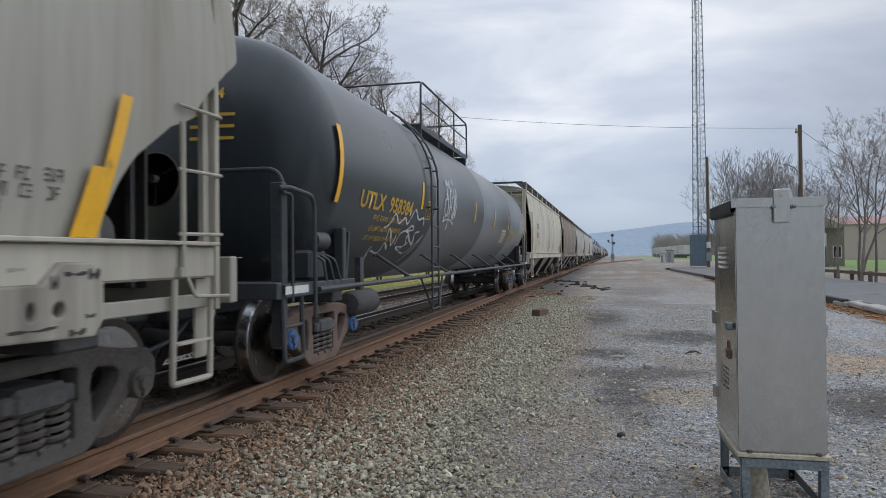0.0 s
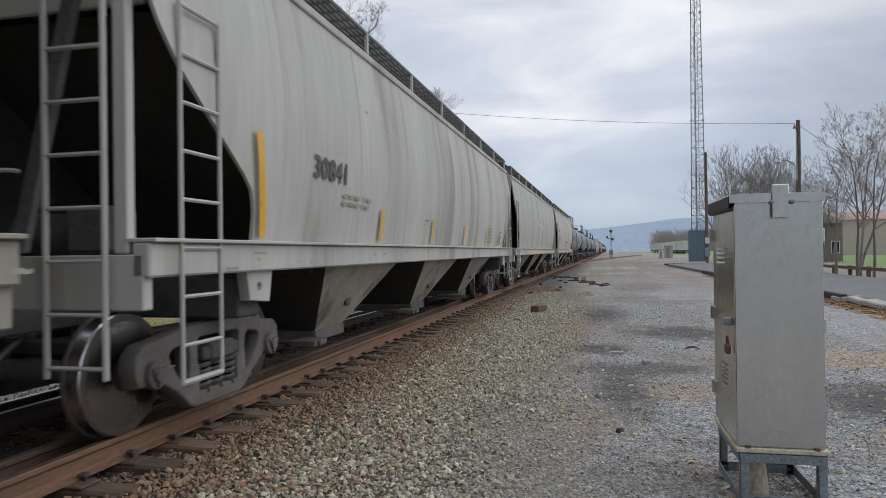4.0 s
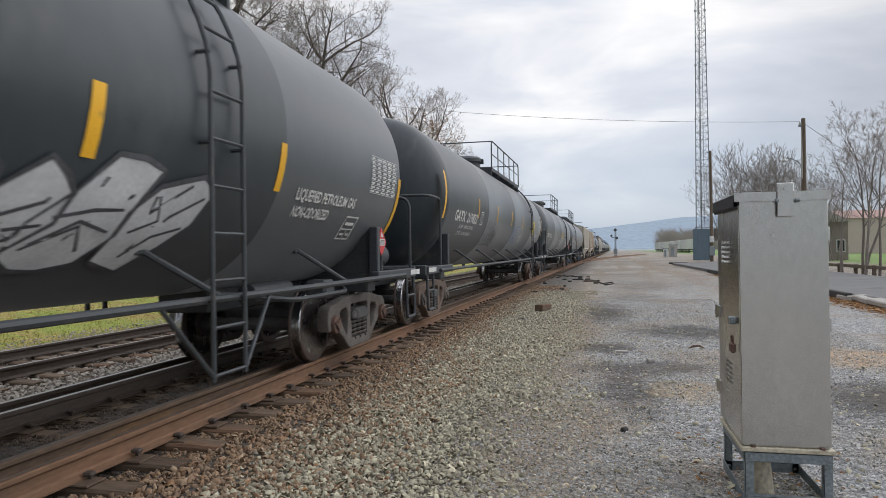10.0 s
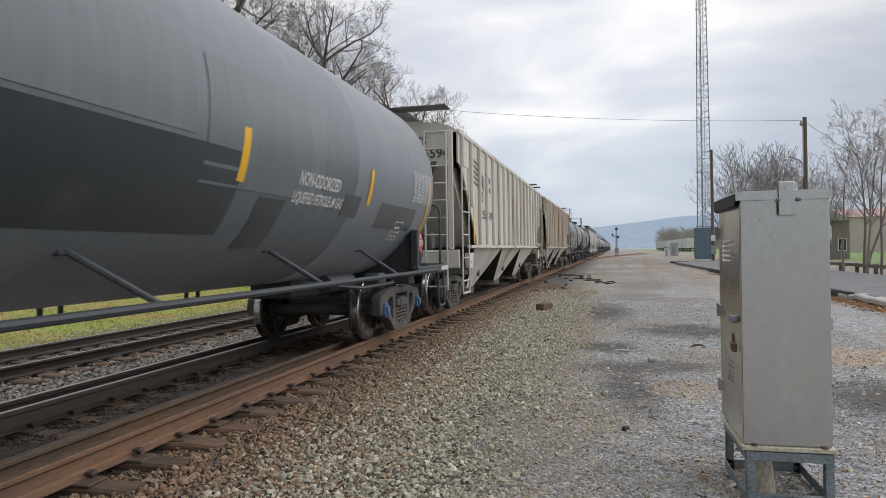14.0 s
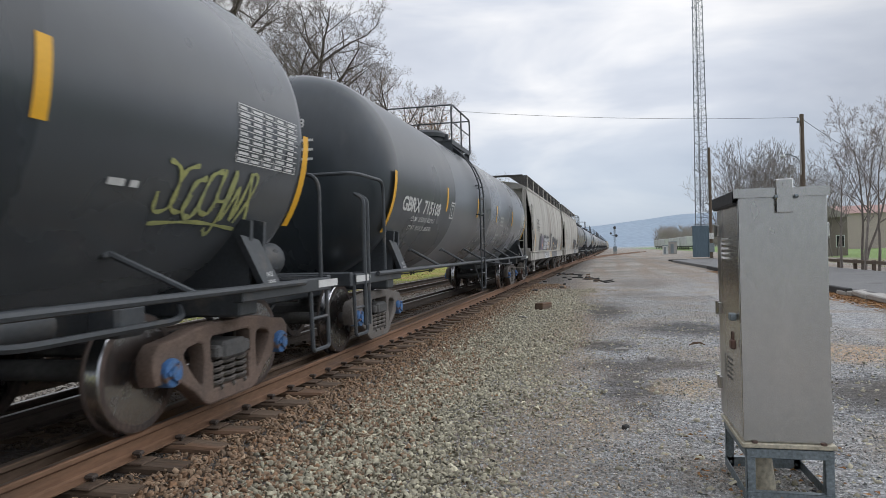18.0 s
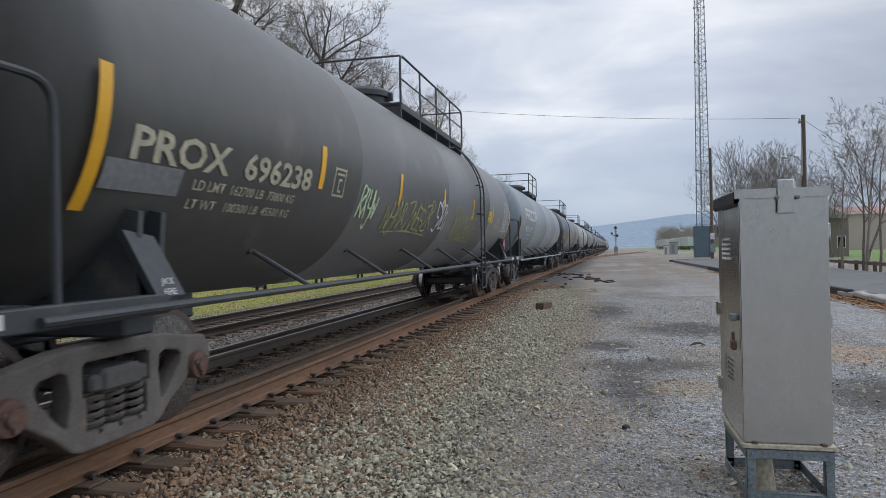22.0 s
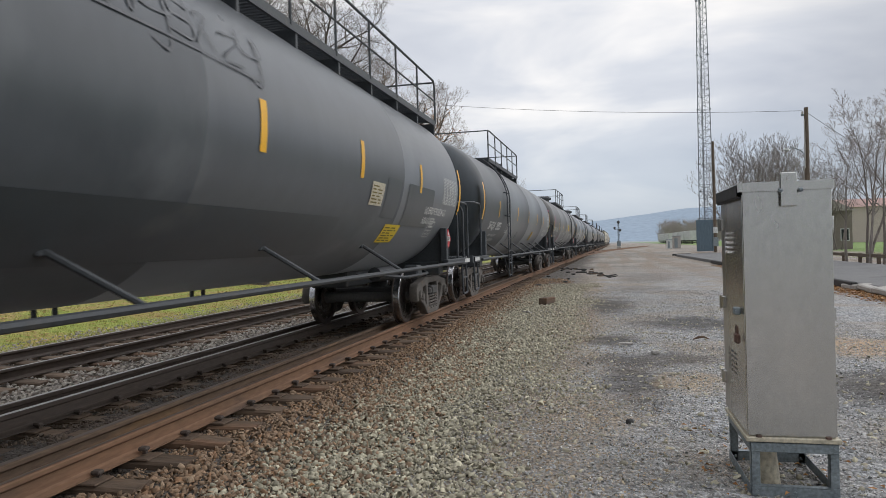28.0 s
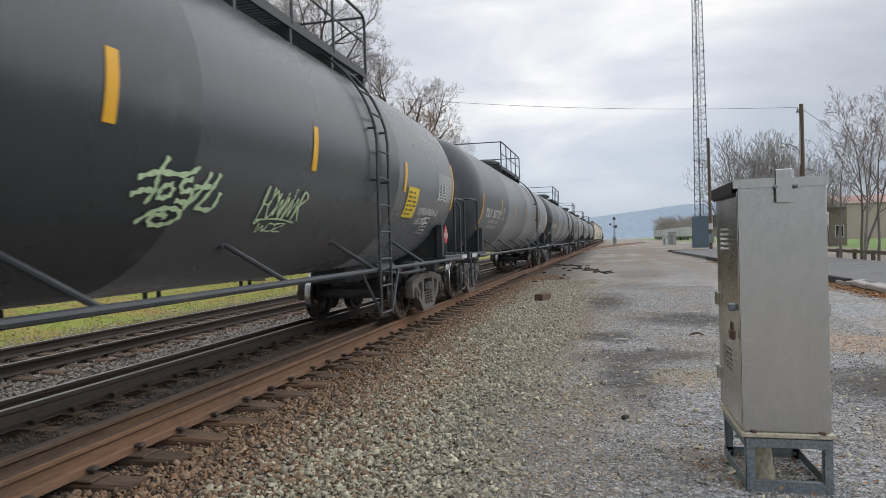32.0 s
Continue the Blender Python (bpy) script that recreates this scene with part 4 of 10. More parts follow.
def stones(name, label, mat, count, area, size, keep, seed, shape=ROUGH, power=0.5, sink=0.2, levels=0.0):
    """Loose stones in one mesh: flattened, knocked-about lumps lying on the ground, thinning out along the line."""
    rng = np.random.default_rng(seed)
    base, faces = np.array(shape[0], float), np.array(shape[1], int)
    x0, x1, y0, y1 = area
    q = 1.0 - power
    r = rng.random(count)
    y = (y0 ** q + (y1 ** q - y0 ** q) * r) ** (1 / q)
    x = x0 + (x1 - x0) * rng.random(count)
    chance = rng.random(count)
    ok = np.array([keep(a, b, c) for a, b, c in zip(x, y, chance)])
    x, y = x[ok], y[ok]
    n, m = len(x), len(base)
    s = size[0] + (size[1] - size[0]) * rng.random(n) ** 1.6
    p = base[None] * rng.uniform(0.28, 1.3, (n, m, 3)) * (s * 1.15)[:, None, None] * np.stack([np.ones(n), rng.uniform(0.36, 0.8, n), rng.uniform(0.26, 0.58, n)], 1)[:, None]
    a, t, b = rng.uniform(0, 6.28, n), rng.normal(0, 0.55, n), rng.normal(0, 0.55, n)
    for i, j, w in ((1, 2, t), (0, 2, b), (0, 1, a)):
        c, d = np.cos(w)[:, None], np.sin(w)[:, None]
        u, v = p[:, :, i].copy(), p[:, :, j].copy()
        p[:, :, i], p[:, :, j] = u * c - v * d, u * d + v * c
    z = np.array([ground_height(u, v) for u, v in zip(x, y)])
    p += np.stack([x, y, z + s * sink + levels * rng.random(n) ** 2], 1)[:, None]
    f = (faces[None] + (np.arange(n) * m)[:, None, None]).reshape(-1, 3)
    me = bpy.data.meshes.new(name)
    me.vertices.add(n * m)
    me.vertices.foreach_set("co", p.ravel())
    me.loops.add(len(f) * 3)
    me.loops.foreach_set("vertex_index", f.ravel())
    me.polygons.add(len(f))
    me.polygons.foreach_set("loop_start", np.arange(0, len(f) * 3, 3))
    me.polygons.foreach_set("loop_total", np.full(len(f), 3))
    me.update(calc_edges=True)
    me.materials.append(mat)
    return tagged(new(name, me), label, name.replace("_", " "), kind="stuff")


def by_ties(x, y, c):
    """Stones keep off the ties' tops."""
    u = x - line_x(y)
    k = ((y - 1.33) / 0.518 + 0.5) % 1.0 - 0.5
    return u > 1.22 + 0.06 * math.sin(y * 5) or abs(k) > 0.24


def fading(x, y, c, edge, width):
    return c < (edge + 0.9 * noise.noise((x * 0.8, y * 0.35, 1)) - x) / width


stones("ballast", "coarse grey-brown crushed stone beside the rails", STONE_MAT, 78000, (-2.8, 0.5, 2.0, 26), (0.009, 0.027),
       lambda x, y, c: by_ties(x, y, c) and fading(x, y, c, -0.35, 1.2) and c * 0.7 > -2.0 - x, 3, levels=0.03)
stones("rusty_ballast", "rust-dusted crushed stone along the ties' ends", RUST_STONE, 40000, (-3.45, -1.2, 2.0, 30), (0.010, 0.030),
       lambda x, y, c: by_ties(x, y, c) and x > line_x(y) + 0.86 and fading(x, y, c, -1.45, 1.1), 13, levels=0.024)
stones("broken_stone", "tan broken stone where ballast gives way to the yard", SOIL_STONE, 30000, (-1.9, 0.9, 2.2, 26), (0.007, 0.019),
       lambda x, y, c: stained(x, y) > 0.4 + c and abs(x + 0.7 + 0.8 * noise.noise((x * 0.5, y * 0.3, 4))) < 1.2 * (1 - 0.6 * c), 15, CHIP, 0.7)
stones("gravel", "fine blue-grey gravel chips strewn over the yard", GRAVEL_MAT, 150000, (-1.7, 4.2, 2.2, 22), (0.007, 0.019),
       lambda x, y, c: abs(x - 0.25) < 0.36 * y + 0.6 and stained(x, y) > 0.3 + 1.0 * c and x > -0.9 - 1.2 * c + 0.9 * noise.noise((x * 0.6, y * 0.4, 2)), 4, CHIP, 0.85)
stones("scattered_stones", "scattered larger pale stones on the yard", STONE_MAT, 2600, (-1.2, 3.9, 2.2, 18), (0.012, 0.03), lambda x, y, c: True, 14, power=0.8)
stones("track_ballast", "grey crushed stone between the two tracks", PALE_STONE, 22000, (-8.9, -5.0, 3.0, 40), (0.018, 0.04), lambda x, y, c: -8.6 < x - (line_x(y) - XC) < -5.75, 5, power=0.6, levels=0.02)
stones("far_track_ballast", "crushed stone between the rails of the further track", PALE_STONE, 9000, (-12.2, -8.3, 5, 40), (0.018, 0.04), lambda x, y, c: True, 6, power=0.6)
stones("bed_stones", "dark grimy stones between the rails", island_material("grimy_stone", [(0.065, 0.050, 0.038), (0.15, 0.112, 0.082), (0.10, 0.074, 0.054)]), 14000, (-5.3, -3.3, 2.0, 26), (0.012, 0.03), by_ties, 8)


# rails: one long bar each, its worn head set off from the rusty web
RAIL_H = 0.178


def rail(name, offset, s0, s1, top_mat, label, z=0.0, body=None, head=0.0285):
    prof = [(-0.070, -0.178), (-0.070, -0.166), (-0.022, -0.150), (-0.009, -0.135), (-0.009, -0.055), (-0.030, -0.042), (-0.036, -0.034), (-0.036, -0.010), (-0.028, -0.001)]
    prof = prof + [(-a, b) for a, b in prof[::-1]]
    ss = [s0 + (s1 - s0) * i / 160 for i in range(161)]
    g, h = Geo(), Geo()
    rows = [[(line_x(s) + offset + a, s, z + b) for a, b in prof] for s in ss]
    g.sheet(rows)
    g.f = [tuple(reversed(q)) for q in g.f]
    h.sheet([[(line_x(s) + offset + a, s, z + b) for a, b in ((head, 0.0005), (head * 0.4, 0.0025), (-head * 0.4, 0.0025), (-head, 0.0005))] for s in ss])
    ob = tagged(new(name, g.mesh(name, 30)), label, "rail", kind="structure")
    ob.data.materials.append(body or M_RAIL)
    part("rail_head", h, top_mat, ob, "worn running surface")
    return ob


rail("rail_near", 0.755, -60, 420, M_RAILOLD, "rusty steel running rail spiked to wooden ties", head=0.016)
rail("rail_far", -0.755, -60, 420, M_RAILTOP, "dark steel running rail with a shiny head", body=M_RAILDARK)
rail("rail_spare_inner", 0.755 - 0.36, -60, 140, M_RAILOLD, "dull rusty rail lying inside the near running rail", -0.012, M_RAILIN)
rail("rail_spare_outer", -0.755 - 0.38, -60, 140, M_RAILTOP, "dark steel rail lying outside the far running rail", -0.008, M_RAILDARK)
X2, Z2 = -8.447 - XC, -0.264
rail("rail_second_near", X2, -60, 420, M_RAILTOP, "dark rusty rail of the further track", Z2, M_RAILDARK)
rail("rail_second_far", X2 - 1.51, -60, 420, M_RAILTOP, "dark rusty rail of the further track", Z2, M_RAILDARK)


def make_ties():
    rng = random.Random(11)
    tie_meshes, plate = [], Geo().box(-0.19, 0.19, -0.095, 0.095, 0, 0.018, 0.006).mesh("tie_plate")
    plate.materials.append(M_PLATE)
    for k in range(6):
        g = Geo()
        n = 8
        rows = []
        for i in range(n + 1):
            x = -1.24 + 2.48 * i / n
            w, h = 0.112 + rng.uniform(-0.008, 0.008), 0.10 + rng.uniform(-0.006, 0.006)
            if i in (0, n):
                w, h = w * 0.93, h * 0.93
            rows.append([(x, -w, -h), (x, -w, h - 0.02), (x, -w + 0.02, h), (x, w - 0.02, h), (x, w, h - 0.02), (x, w, -h), (x, -w, -h)])
        g.sheet(rows)
        g.f.append(tuple(range(6))[::-1])
        g.f.append(tuple(n * 7 + i for i in range(6)))
        me = g.mesh("tie", 30)
        me.materials.append(M_TIE)
        tie_meshes.append(me)
    sp = Geo()
    sp.box(-0.014, 0.014, -0.014, 0.014, 0.0, 0.03)
    sp.box(-0.045, 0.03, -0.03, 0.03, 0.022, 0.052, 0.010)
    spike = sp.mesh("spike")
    spike.materials.append(M_RAILDARK)
    for name, off, z, y0, nn, label in (("track_ties", 0.0, 0.0, 1.33 - 0.518 * 8, 78, "weathered wooden ties under the rails of the near track"), ("further_track_ties", X2 - 0.755, Z2, 2.0, 60, "weathered wooden ties of the further track")):
        root = tagged(new(name), label, "ties", kind="structure")
        for i in range(nn):
            s = y0 + 0.518 * i + rng.uniform(-0.02, 0.02)
            x = line_x(s) + off + rng.uniform(-0.05, 0.05)
            t = new("tie", tie_meshes[rng.randrange(6)])
            t.parent = root
            t.matrix_basis = pose(x, s, z - 0.196 - 0.10 + rng.uniform(-0.008, 0.004), 0, 0, rng.uniform(-1.2, 1.2))
            if off == 0.0 and s < 30:
                for dx in (0.755, -0.755):
                    p = new("tie_plate", plate)
                    p.parent = root
                    p.matrix_basis = pose(line_x(s) + dx, s, -0.196)
                    for side in (-1, 1):
                        if dx < 0 and (side < 0 or s > 16):
                            continue
                        if dx > 0 and side < 0:
                            continue
                        q = new("spike", spike)
                        q.parent = root
                        q.matrix_basis = pose(line_x(s) + dx + side * (0.095 + rng.uniform(0, 0.01)), s + rng.uniform(-0.05, 0.05), -0.182 + rng.uniform(-0.005, 0.02), rng.uniform(-8, 8), 0, 0 if side > 0 else 180)
        # the ties further on, never passed near, in one piece
        g = Geo()
        for i in range(nn, nn + 420):
            s = y0 + 0.518 * i
            x = line_x(s) + off
            g.box(x - 1.3, x + 1.3, s - 0.11, s + 0.11, z - 0.39, z - 0.196)
        far = part("far_ties", g, M_TIE, root, "dark distant ties", 0)
        far["kind"] = "stuff"


make_ties()


# ---------------------------------------------------------------- the freight train
# A car stands about its middle: y along the car, +x the side towards the yard, z = 0 on the rail heads.
WHEEL_R, AXLE_IN = 0.457, 1.15        # the outer axle stands this far from the coupling
BASE = 1.778

SIDE_OUT = [(-1.04, 0.40), (-1.07, 0.50), (-1.06, 0.60), (-0.99, 0.665), (-0.80, 0.685), (-0.52, 0.735), (-0.30, 0.75), (0.30, 0.75), (0.52, 0.735), (0.80, 0.685), (0.99, 0.665), (1.06, 0.60), (1.07, 0.50), (1.04, 0.40),
            (0.985, 0.40), (0.985, 0.555), (0.79, 0.555), (0.79, 0.42), (0.74, 0.37), (0.56, 0.265), (0.42, 0.145), (0.34, 0.115), (-0.34, 0.115), (-0.42, 0.145), (-0.56, 0.265), (-0.74, 0.37), (-0.79, 0.42), (-0.79, 0.555), (-0.985, 0.555), (-0.985, 0.40)]
SIDE_HOLE = [(0.72, 0.575), (0.66, 0.625), (0.50, 0.65), (0.43, 0.62), (0.405, 0.50), (0.43, 0.28), (0.47, 0.255), (0.57, 0.345), (0.70, 0.50)]
SIDE_MID = [(-0.31, 0.20), (-0.31, 0.42), (-0.34, 0.44), (-0.34, 0.65), (-0.29, 0.68), (0.29, 0.68), (0.34, 0.65), (0.34, 0.44), (0.31, 0.42), (0.31, 0.20)]
SIDE_FRAME = cut_plate("side_frame", [SIDE_OUT, SIDE_HOLE, [(-a, b) for a, b in SIDE_HOLE], SIDE_MID], 0.15, 0.022)

_g = Geo()
for _y in (-0.19, 0.0, 0.19):
    for _r, _n in ((0.078, 5),):
        turns, pts = 4.3, []
        for _i in range(int(turns * 9) + 1):
            _w = _i / 9 * 2 * math.pi
            pts.append((_r * math.cos(_w), _y + _r * math.sin(_w), 0.205 + 0.235 * _i / (turns * 9)))
        _g.tube(pts, 0.019, _n)
SPRINGS = _g.mesh("springs", 60)
SPRINGS.materials.append(M_TRUCK)
_g = Geo().box(-1.12, 1.12, -0.20, 0.20, 0.44, 0.60, 0.03)
for _sx in (-1, 1):
    _g.box(_sx * 1.03 - 0.07, _sx * 1.03 + 0.07, -0.28, 0.28, 0.46, 0.57, 0.02)
    _g.box(_sx * 0.62 - 0.09, _sx * 0.62 + 0.09, -0.12, 0.12, 0.60, 0.68, 0.01)
_g.lathe([(0.60, 0.19), (0.74, 0.17)], 16, "z")
BOLSTER = _g.mesh("bolster")
_g = Geo()
for _y in (-0.36, 0.36):
    _g.tube([(-0.72, _y, 0.42), (0.72, _y, 0.42)], 0.035, 8)
    for _sx in (-1, 1):
        _g.box(_sx * 0.75 - 0.05, _sx * 0.75 + 0.05, _y - 0.04 + (0.05 if _y > 0 else -0.05), _y + 0.04 + (0.05 if _y > 0 else -0.05), 0.28, 0.55, 0.01)
BRAKES = _g.mesh("brake_beams")

WHEEL_PROF = [(-0.070, 0.10), (-0.068, 0.14), (-0.030, 0.18), (-0.012, 0.30), (-0.030, 0.385), (-0.068, 0.395), (-0.070, 0.472), (-0.060, 0.482), (-0.045, 0.478), (-0.036, 0.462)]
WHEEL_FACE = [(0.068, 0.445), (0.070, 0.440), (0.070, 0.392), (0.052, 0.382), (0.018, 0.345), (0.008, 0.27), (0.030, 0.19), (0.066, 0.155), (0.070, 0.10), (0.070, 0.0)]
_g = Geo().lathe(WHEEL_PROF, 28)
_g.lathe(WHEEL_FACE, 28)
WHEEL = _g.mesh("wheel", 30)
WHEEL.materials.append(M_WHEEL)
TREAD = Geo().lathe([(-0.036, 0.462), (-0.02, 0.459), (0.06, 0.455), (0.068, 0.445)], 28).mesh("tread", 30)
TREAD.materials.append(M_TREAD)
AXLE = Geo().lathe([(-1.06, 0.075), (-0.8, 0.08), (-0.78, 0.10), (-0.6, 0.10), (-0.5, 0.085), (0.5, 0.085), (0.6, 0.10), (0.78, 0.10), (0.8, 0.08), (1.06, 0.075)], 20).mesh("axle")
AXLE.materials.append(M_UNDER)
_g = Geo().lathe([(-0.13, 0.108), (-0.02, 0.112), (0.0, 0.105), (0.004, 0.06), (0.03, 0.055), (0.034, 0.0)], 16)
for _k in range(3):
    _w = _k * 2.094 + 0.4
    _g.lathe([(0.0, 0.022), (0.022, 0.020), (0.024, 0.0)], 6, "x", (0, 0.072 * math.cos(_w), 0.072 * math.sin(_w)))
CAP = _g.mesh("bearing_cap")
_g = Geo().box(-0.07, 0.07, -0.095, 0.095, 0.095, 0.125, 0.01)
ADAPTER = _g.mesh("adapter")
ADAPTER.materials.append(M_TRUCK)


def wheelset(car, y, cap_mat, group):
    ax = part("wheelset", AXLE, None, car)
    ax.matrix_basis = pose(0, y, WHEEL_R)
    for sx in (-1, 1):
        w = part("wheel", WHEEL, None, ax)
        w.matrix_basis = pose(sx * 0.755, 0, 0, 0, 0, 0 if sx > 0 else 180)
        t = part("tread", TREAD, None, ax, "bright worn tread")
        t.matrix_basis = pose(sx * 0.755, 0, 0, 0, 0, 0 if sx > 0 else 180)
        cap_me = CAPS[cap_mat.name]
        c = part("bearing_cap", cap_me, None, ax)
        c.matrix_basis = pose(sx * 1.115, 0, 0, 0, 0, 0 if sx > 0 else 180)
    group.append((ax, y))


CAPS = {}
for _m in (M_CAP, M_CAPRUST, M_TRUCK):
    CAPS[_m.name] = CAP.copy()
    CAPS[_m.name].materials.append(_m)
FRAMES, BOLSTERS, BEAMS = {}, {}, {}
for _m in (M_TRUCK, M_TRUCKRUST, M_UNDER):
    FRAMES[_m.name] = SIDE_FRAME.copy()
    FRAMES[_m.name].materials.append(_m)
BOLSTER.materials.append(M_UNDER)
BRAKES.materials.append(M_UNDER)


def truck(car, y, frame_mat, cap_mat, group, far=False):
    """Four wheels in two cast side frames under one end of a car."""
    b = part("bogie", BOLSTER, None, car, "cast steel freight bogie")
    b.matrix_basis = pose(0, y, 0)
    for sx in (-1, 1):
        f = part("side_frame", FRAMES[frame_mat.name], None, b)
        f.matrix_basis = pose(sx * 1.0, 0, 0)
        s = part("spring_nest", SPRINGS, None, b)
        s.matrix_basis = pose(sx * 1.0, 0, 0)
        if not far:
            for dy in (-1, 1):
                a = part("bearing_adapter", ADAPTER, None, b)
                a.matrix_basis = pose(sx * 1.0, dy * BASE / 2, WHEEL_R)
    if not far:
        part("brake_rigging", BRAKES, None, b)
    for dy in (-1, 1):
        wheelset(car, y + dy * BASE / 2, cap_mat, group)


def coupler_geo(L, side):
    g = Geo()
    for s in (side,):
        y1, y0 = s * (L / 2 - 0.02), s * (L / 2 - 0.75)
        g.box(-0.09, 0.09, min(y0, y1), max(y0, y1), 0.76, 0.94, 0.02)
        g.box(-0.17, 0.13, min(y1, y1 - s * 0.28), max(y1, y1 - s * 0.28), 0.72, 0.99, 0.04)
        g.tube([(0.22, s * (L / 2 - 0.9), 0.8), (0.24, s * (L / 2 - 0.5), 0.55), (0.12, s * (L / 2 - 0.1), 0.42)], 0.025, 6)
    return g


WHEELS = []       # (wheelset, its place in the car, the car's name in the list)
TRAIN = []        # (car, place of its middle at the start)
MESHES = {}


def cached(key, build):
    if key not in MESHES:
        MESHES[key] = build()
    return MESHES[key]


def bend(g_pts, r, n=5):
    """Rounds the corners of a bar's line."""
    out = []
    pts = [Vector(p) for p in g_pts]
    for i, p in enumerate(pts):
        if i in (0, len(pts) - 1):
            out.append(p)
            continue
        a, b = (pts[i - 1] - p), (pts[i + 1] - p)
        q = min(r, a.length * 0.45, b.length * 0.45)
        p0, p1 = p + a.normalized() * q, p + b.normalized() * q
        for k in range(n + 1):
            t = k / n
            out.append((1 - t) ** 2 * p0 + 2 * t * (1 - t) * p + t * t * p1)
    return out


def ladder(g, x0, x1, y, z0, z1, side="y", step=0.33, r=0.014):
    """Two stiles and rungs; the rungs run along x (an end ladder) or y (a side ladder)."""
    for a in (x0, x1):
        g.tube([(a, y, z0), (a, y, z1)] if side == "x" else [(y, a, z0), (y, a, z1)], r * 1.3, 6)
    z = z0 + 0.06
    while z < z1:
        g.tube([(x0, y, z), (x1, y, z)] if side == "x" else [(y, x0, z), (y, x1, z)], r, 6)
        z += step
    return g


# -------------------------------- tank cars
HIGH = (0.35, -0.53)


def bars(g, place, y, u, w, hh, n, rng):
    """A line of small writing that cannot be read, as bars."""
    a = 0.0
    while a < w - 0.05:
        b = min(a + rng.uniform(0.10, 0.26), w)
        g.sheet([[place(y + a, u), place(y + b, u)], [place(y + a, u + hh), place(y + b, u + hh)]])
        a = b + 0.05
    return g


def tank_car(L, paint, spec, R=1.495, zc=2.43, far=False):
    lab = spec.get("label", "black pressure tank car on the freight train")
    car = empty("tank_car", pose(0, 0, 0), lab, "tank car", "cars of the train")
    sh = spec.get("sh", 0.28)    # the shell stands a little behind the couplings' middle
    h = L / 2 - 1.62             # half of the straight shell
    head = 0.70
    rng = random.Random(int(L * 1000))

    def shell():
        prof = []
        for i in range(11):
            w = math.pi / 2 * i / 10
            prof.append((sh - h - head * math.cos(w), max(R * math.sin(w), 0.0)))
        for k in range(1, 4):
            yk = sh - h + 2 * h * (k - 0.12) / 3.6
            prof += [(yk - 0.016, R), (yk - 0.006, R + 0.0025), (yk + 0.006, R + 0.0025), (yk + 0.016, R)]
        for i in range(11):
            w = math.pi / 2 * (1 - i / 10)
            prof.append((sh + h + head * math.cos(w), max(R * math.sin(w), 0.0)))
        return Geo().lathe(prof, 72, "y", (0, 0, zc)).mesh("tank", 30)
    part("tank", shell(), paint, car, spec.get("paint", "dull black painted tank"))

    def on(y, up, lift=0.006):
        """A place on the yard side of the shell: along the car, and up from the middle line."""
        w = (up + 0.03) / R
        return ((R + lift) * math.cos(w), y, zc + (R + lift) * math.sin(w))

    def on_end(x, up, lift=0.012):
        rr = min(math.hypot(x, up) / R, 0.999)
        return (x, sh - h - head * math.sqrt(1 - rr * rr) - lift, zc + up)

    # underframe
    for s in (-1, 1):
        g = Geo()
        a, b = sorted((s * (L / 2 - 0.35), s * (h - 2.6)))
        g.box(-0.30, 0.30, a, b, 0.72, 1.02, 0.02)
        part("stub_sill", g, M_FRAME, car)
        yc = s * (L / 2 - AXLE_IN - BASE / 2) + 0.7 * sh
        saddle = part("saddle", Geo().box(-1.25, 1.25, yc - 0.16, yc + 0.16, 0.80, 1.05, 0.02), M_FRAME, car, "grimy black tank saddle")
        for sx in (-1, 1):
            for dy in (-0.14, 0.09):
                g = Geo().plate([(sx * 0.55, 1.0), (sx * 1.32, 1.02), (sx * 1.36, 1.62), (sx * 1.16, 1.66), (sx * 0.7, 1.25)][::sx], 0.05, "xz", yc + dy)
                part("saddle_web", g, M_FRAME, saddle)
        if spec.get("jack"):
            g = Geo().add([(x, y, z) for x, y, z in ((1.33, yc - 0.26, 1.50), (1.35, yc + 0.02, 1.46), (1.46, yc + 0.20, 1.06), (1.46, yc - 0.10, 1.06), (1.27, yc - 0.26, 1.50), (1.29, yc + 0.02, 1.46), (1.40, yc + 0.20, 1.06), (1.40, yc - 0.10, 1.06))],
                          [(0, 3, 2, 1), (4, 5, 6, 7), (0, 1, 5, 4), (1, 2, 6, 5), (2, 3, 7, 6), (3, 0, 4, 7)])
            jp = part("jacking_plate", g, M_FRAME, car, "slanting plate with a white jacking stencil", 0)
            for k, word in enumerate(("JACK", "HERE")):
                part("jacking_stencil", letters(word, 0.042, lambda a, b: (1.468 - (1.14 + b - 0.07 * k - 1.06) * 0.29, yc - 0.03 + a, 1.14 + b - 0.07 * k), width=0.13), M_LETTER, jp)
        elif not far:
            for sx in (-1, 1):
                part("saddle_column", Geo().box(*sorted((sx * 1.30, sx * 1.42)), yc - 0.24, yc - 0.13, 1.02, 1.66, 0.012), M_FRAME, saddle)
        # end platform with hoops and steps
        ye, yi = s * (L / 2 - 0.30), s * (L / 2 - 1.20)
        a, b = sorted((ye, yi))
        g = Geo().box(-1.44, 1.44, min(ye, ye - s * 0.10), max(ye, ye - s * 0.10), 0.94, 1.10, 0.01)
        plat = part("end_platform", g, M_FRAME, car, "dark end platform with open grating", 0)
        for sx in (-1, 1):
            part("side_beam", Geo().box(*sorted((sx * 1.375, sx * 1.47)), *((ye + 0.11, yi + 1.0) if s < 0 else (yi - 1.0, ye - 0.11)), 0.95, 1.08, 0.01), M_FRAME, plat)
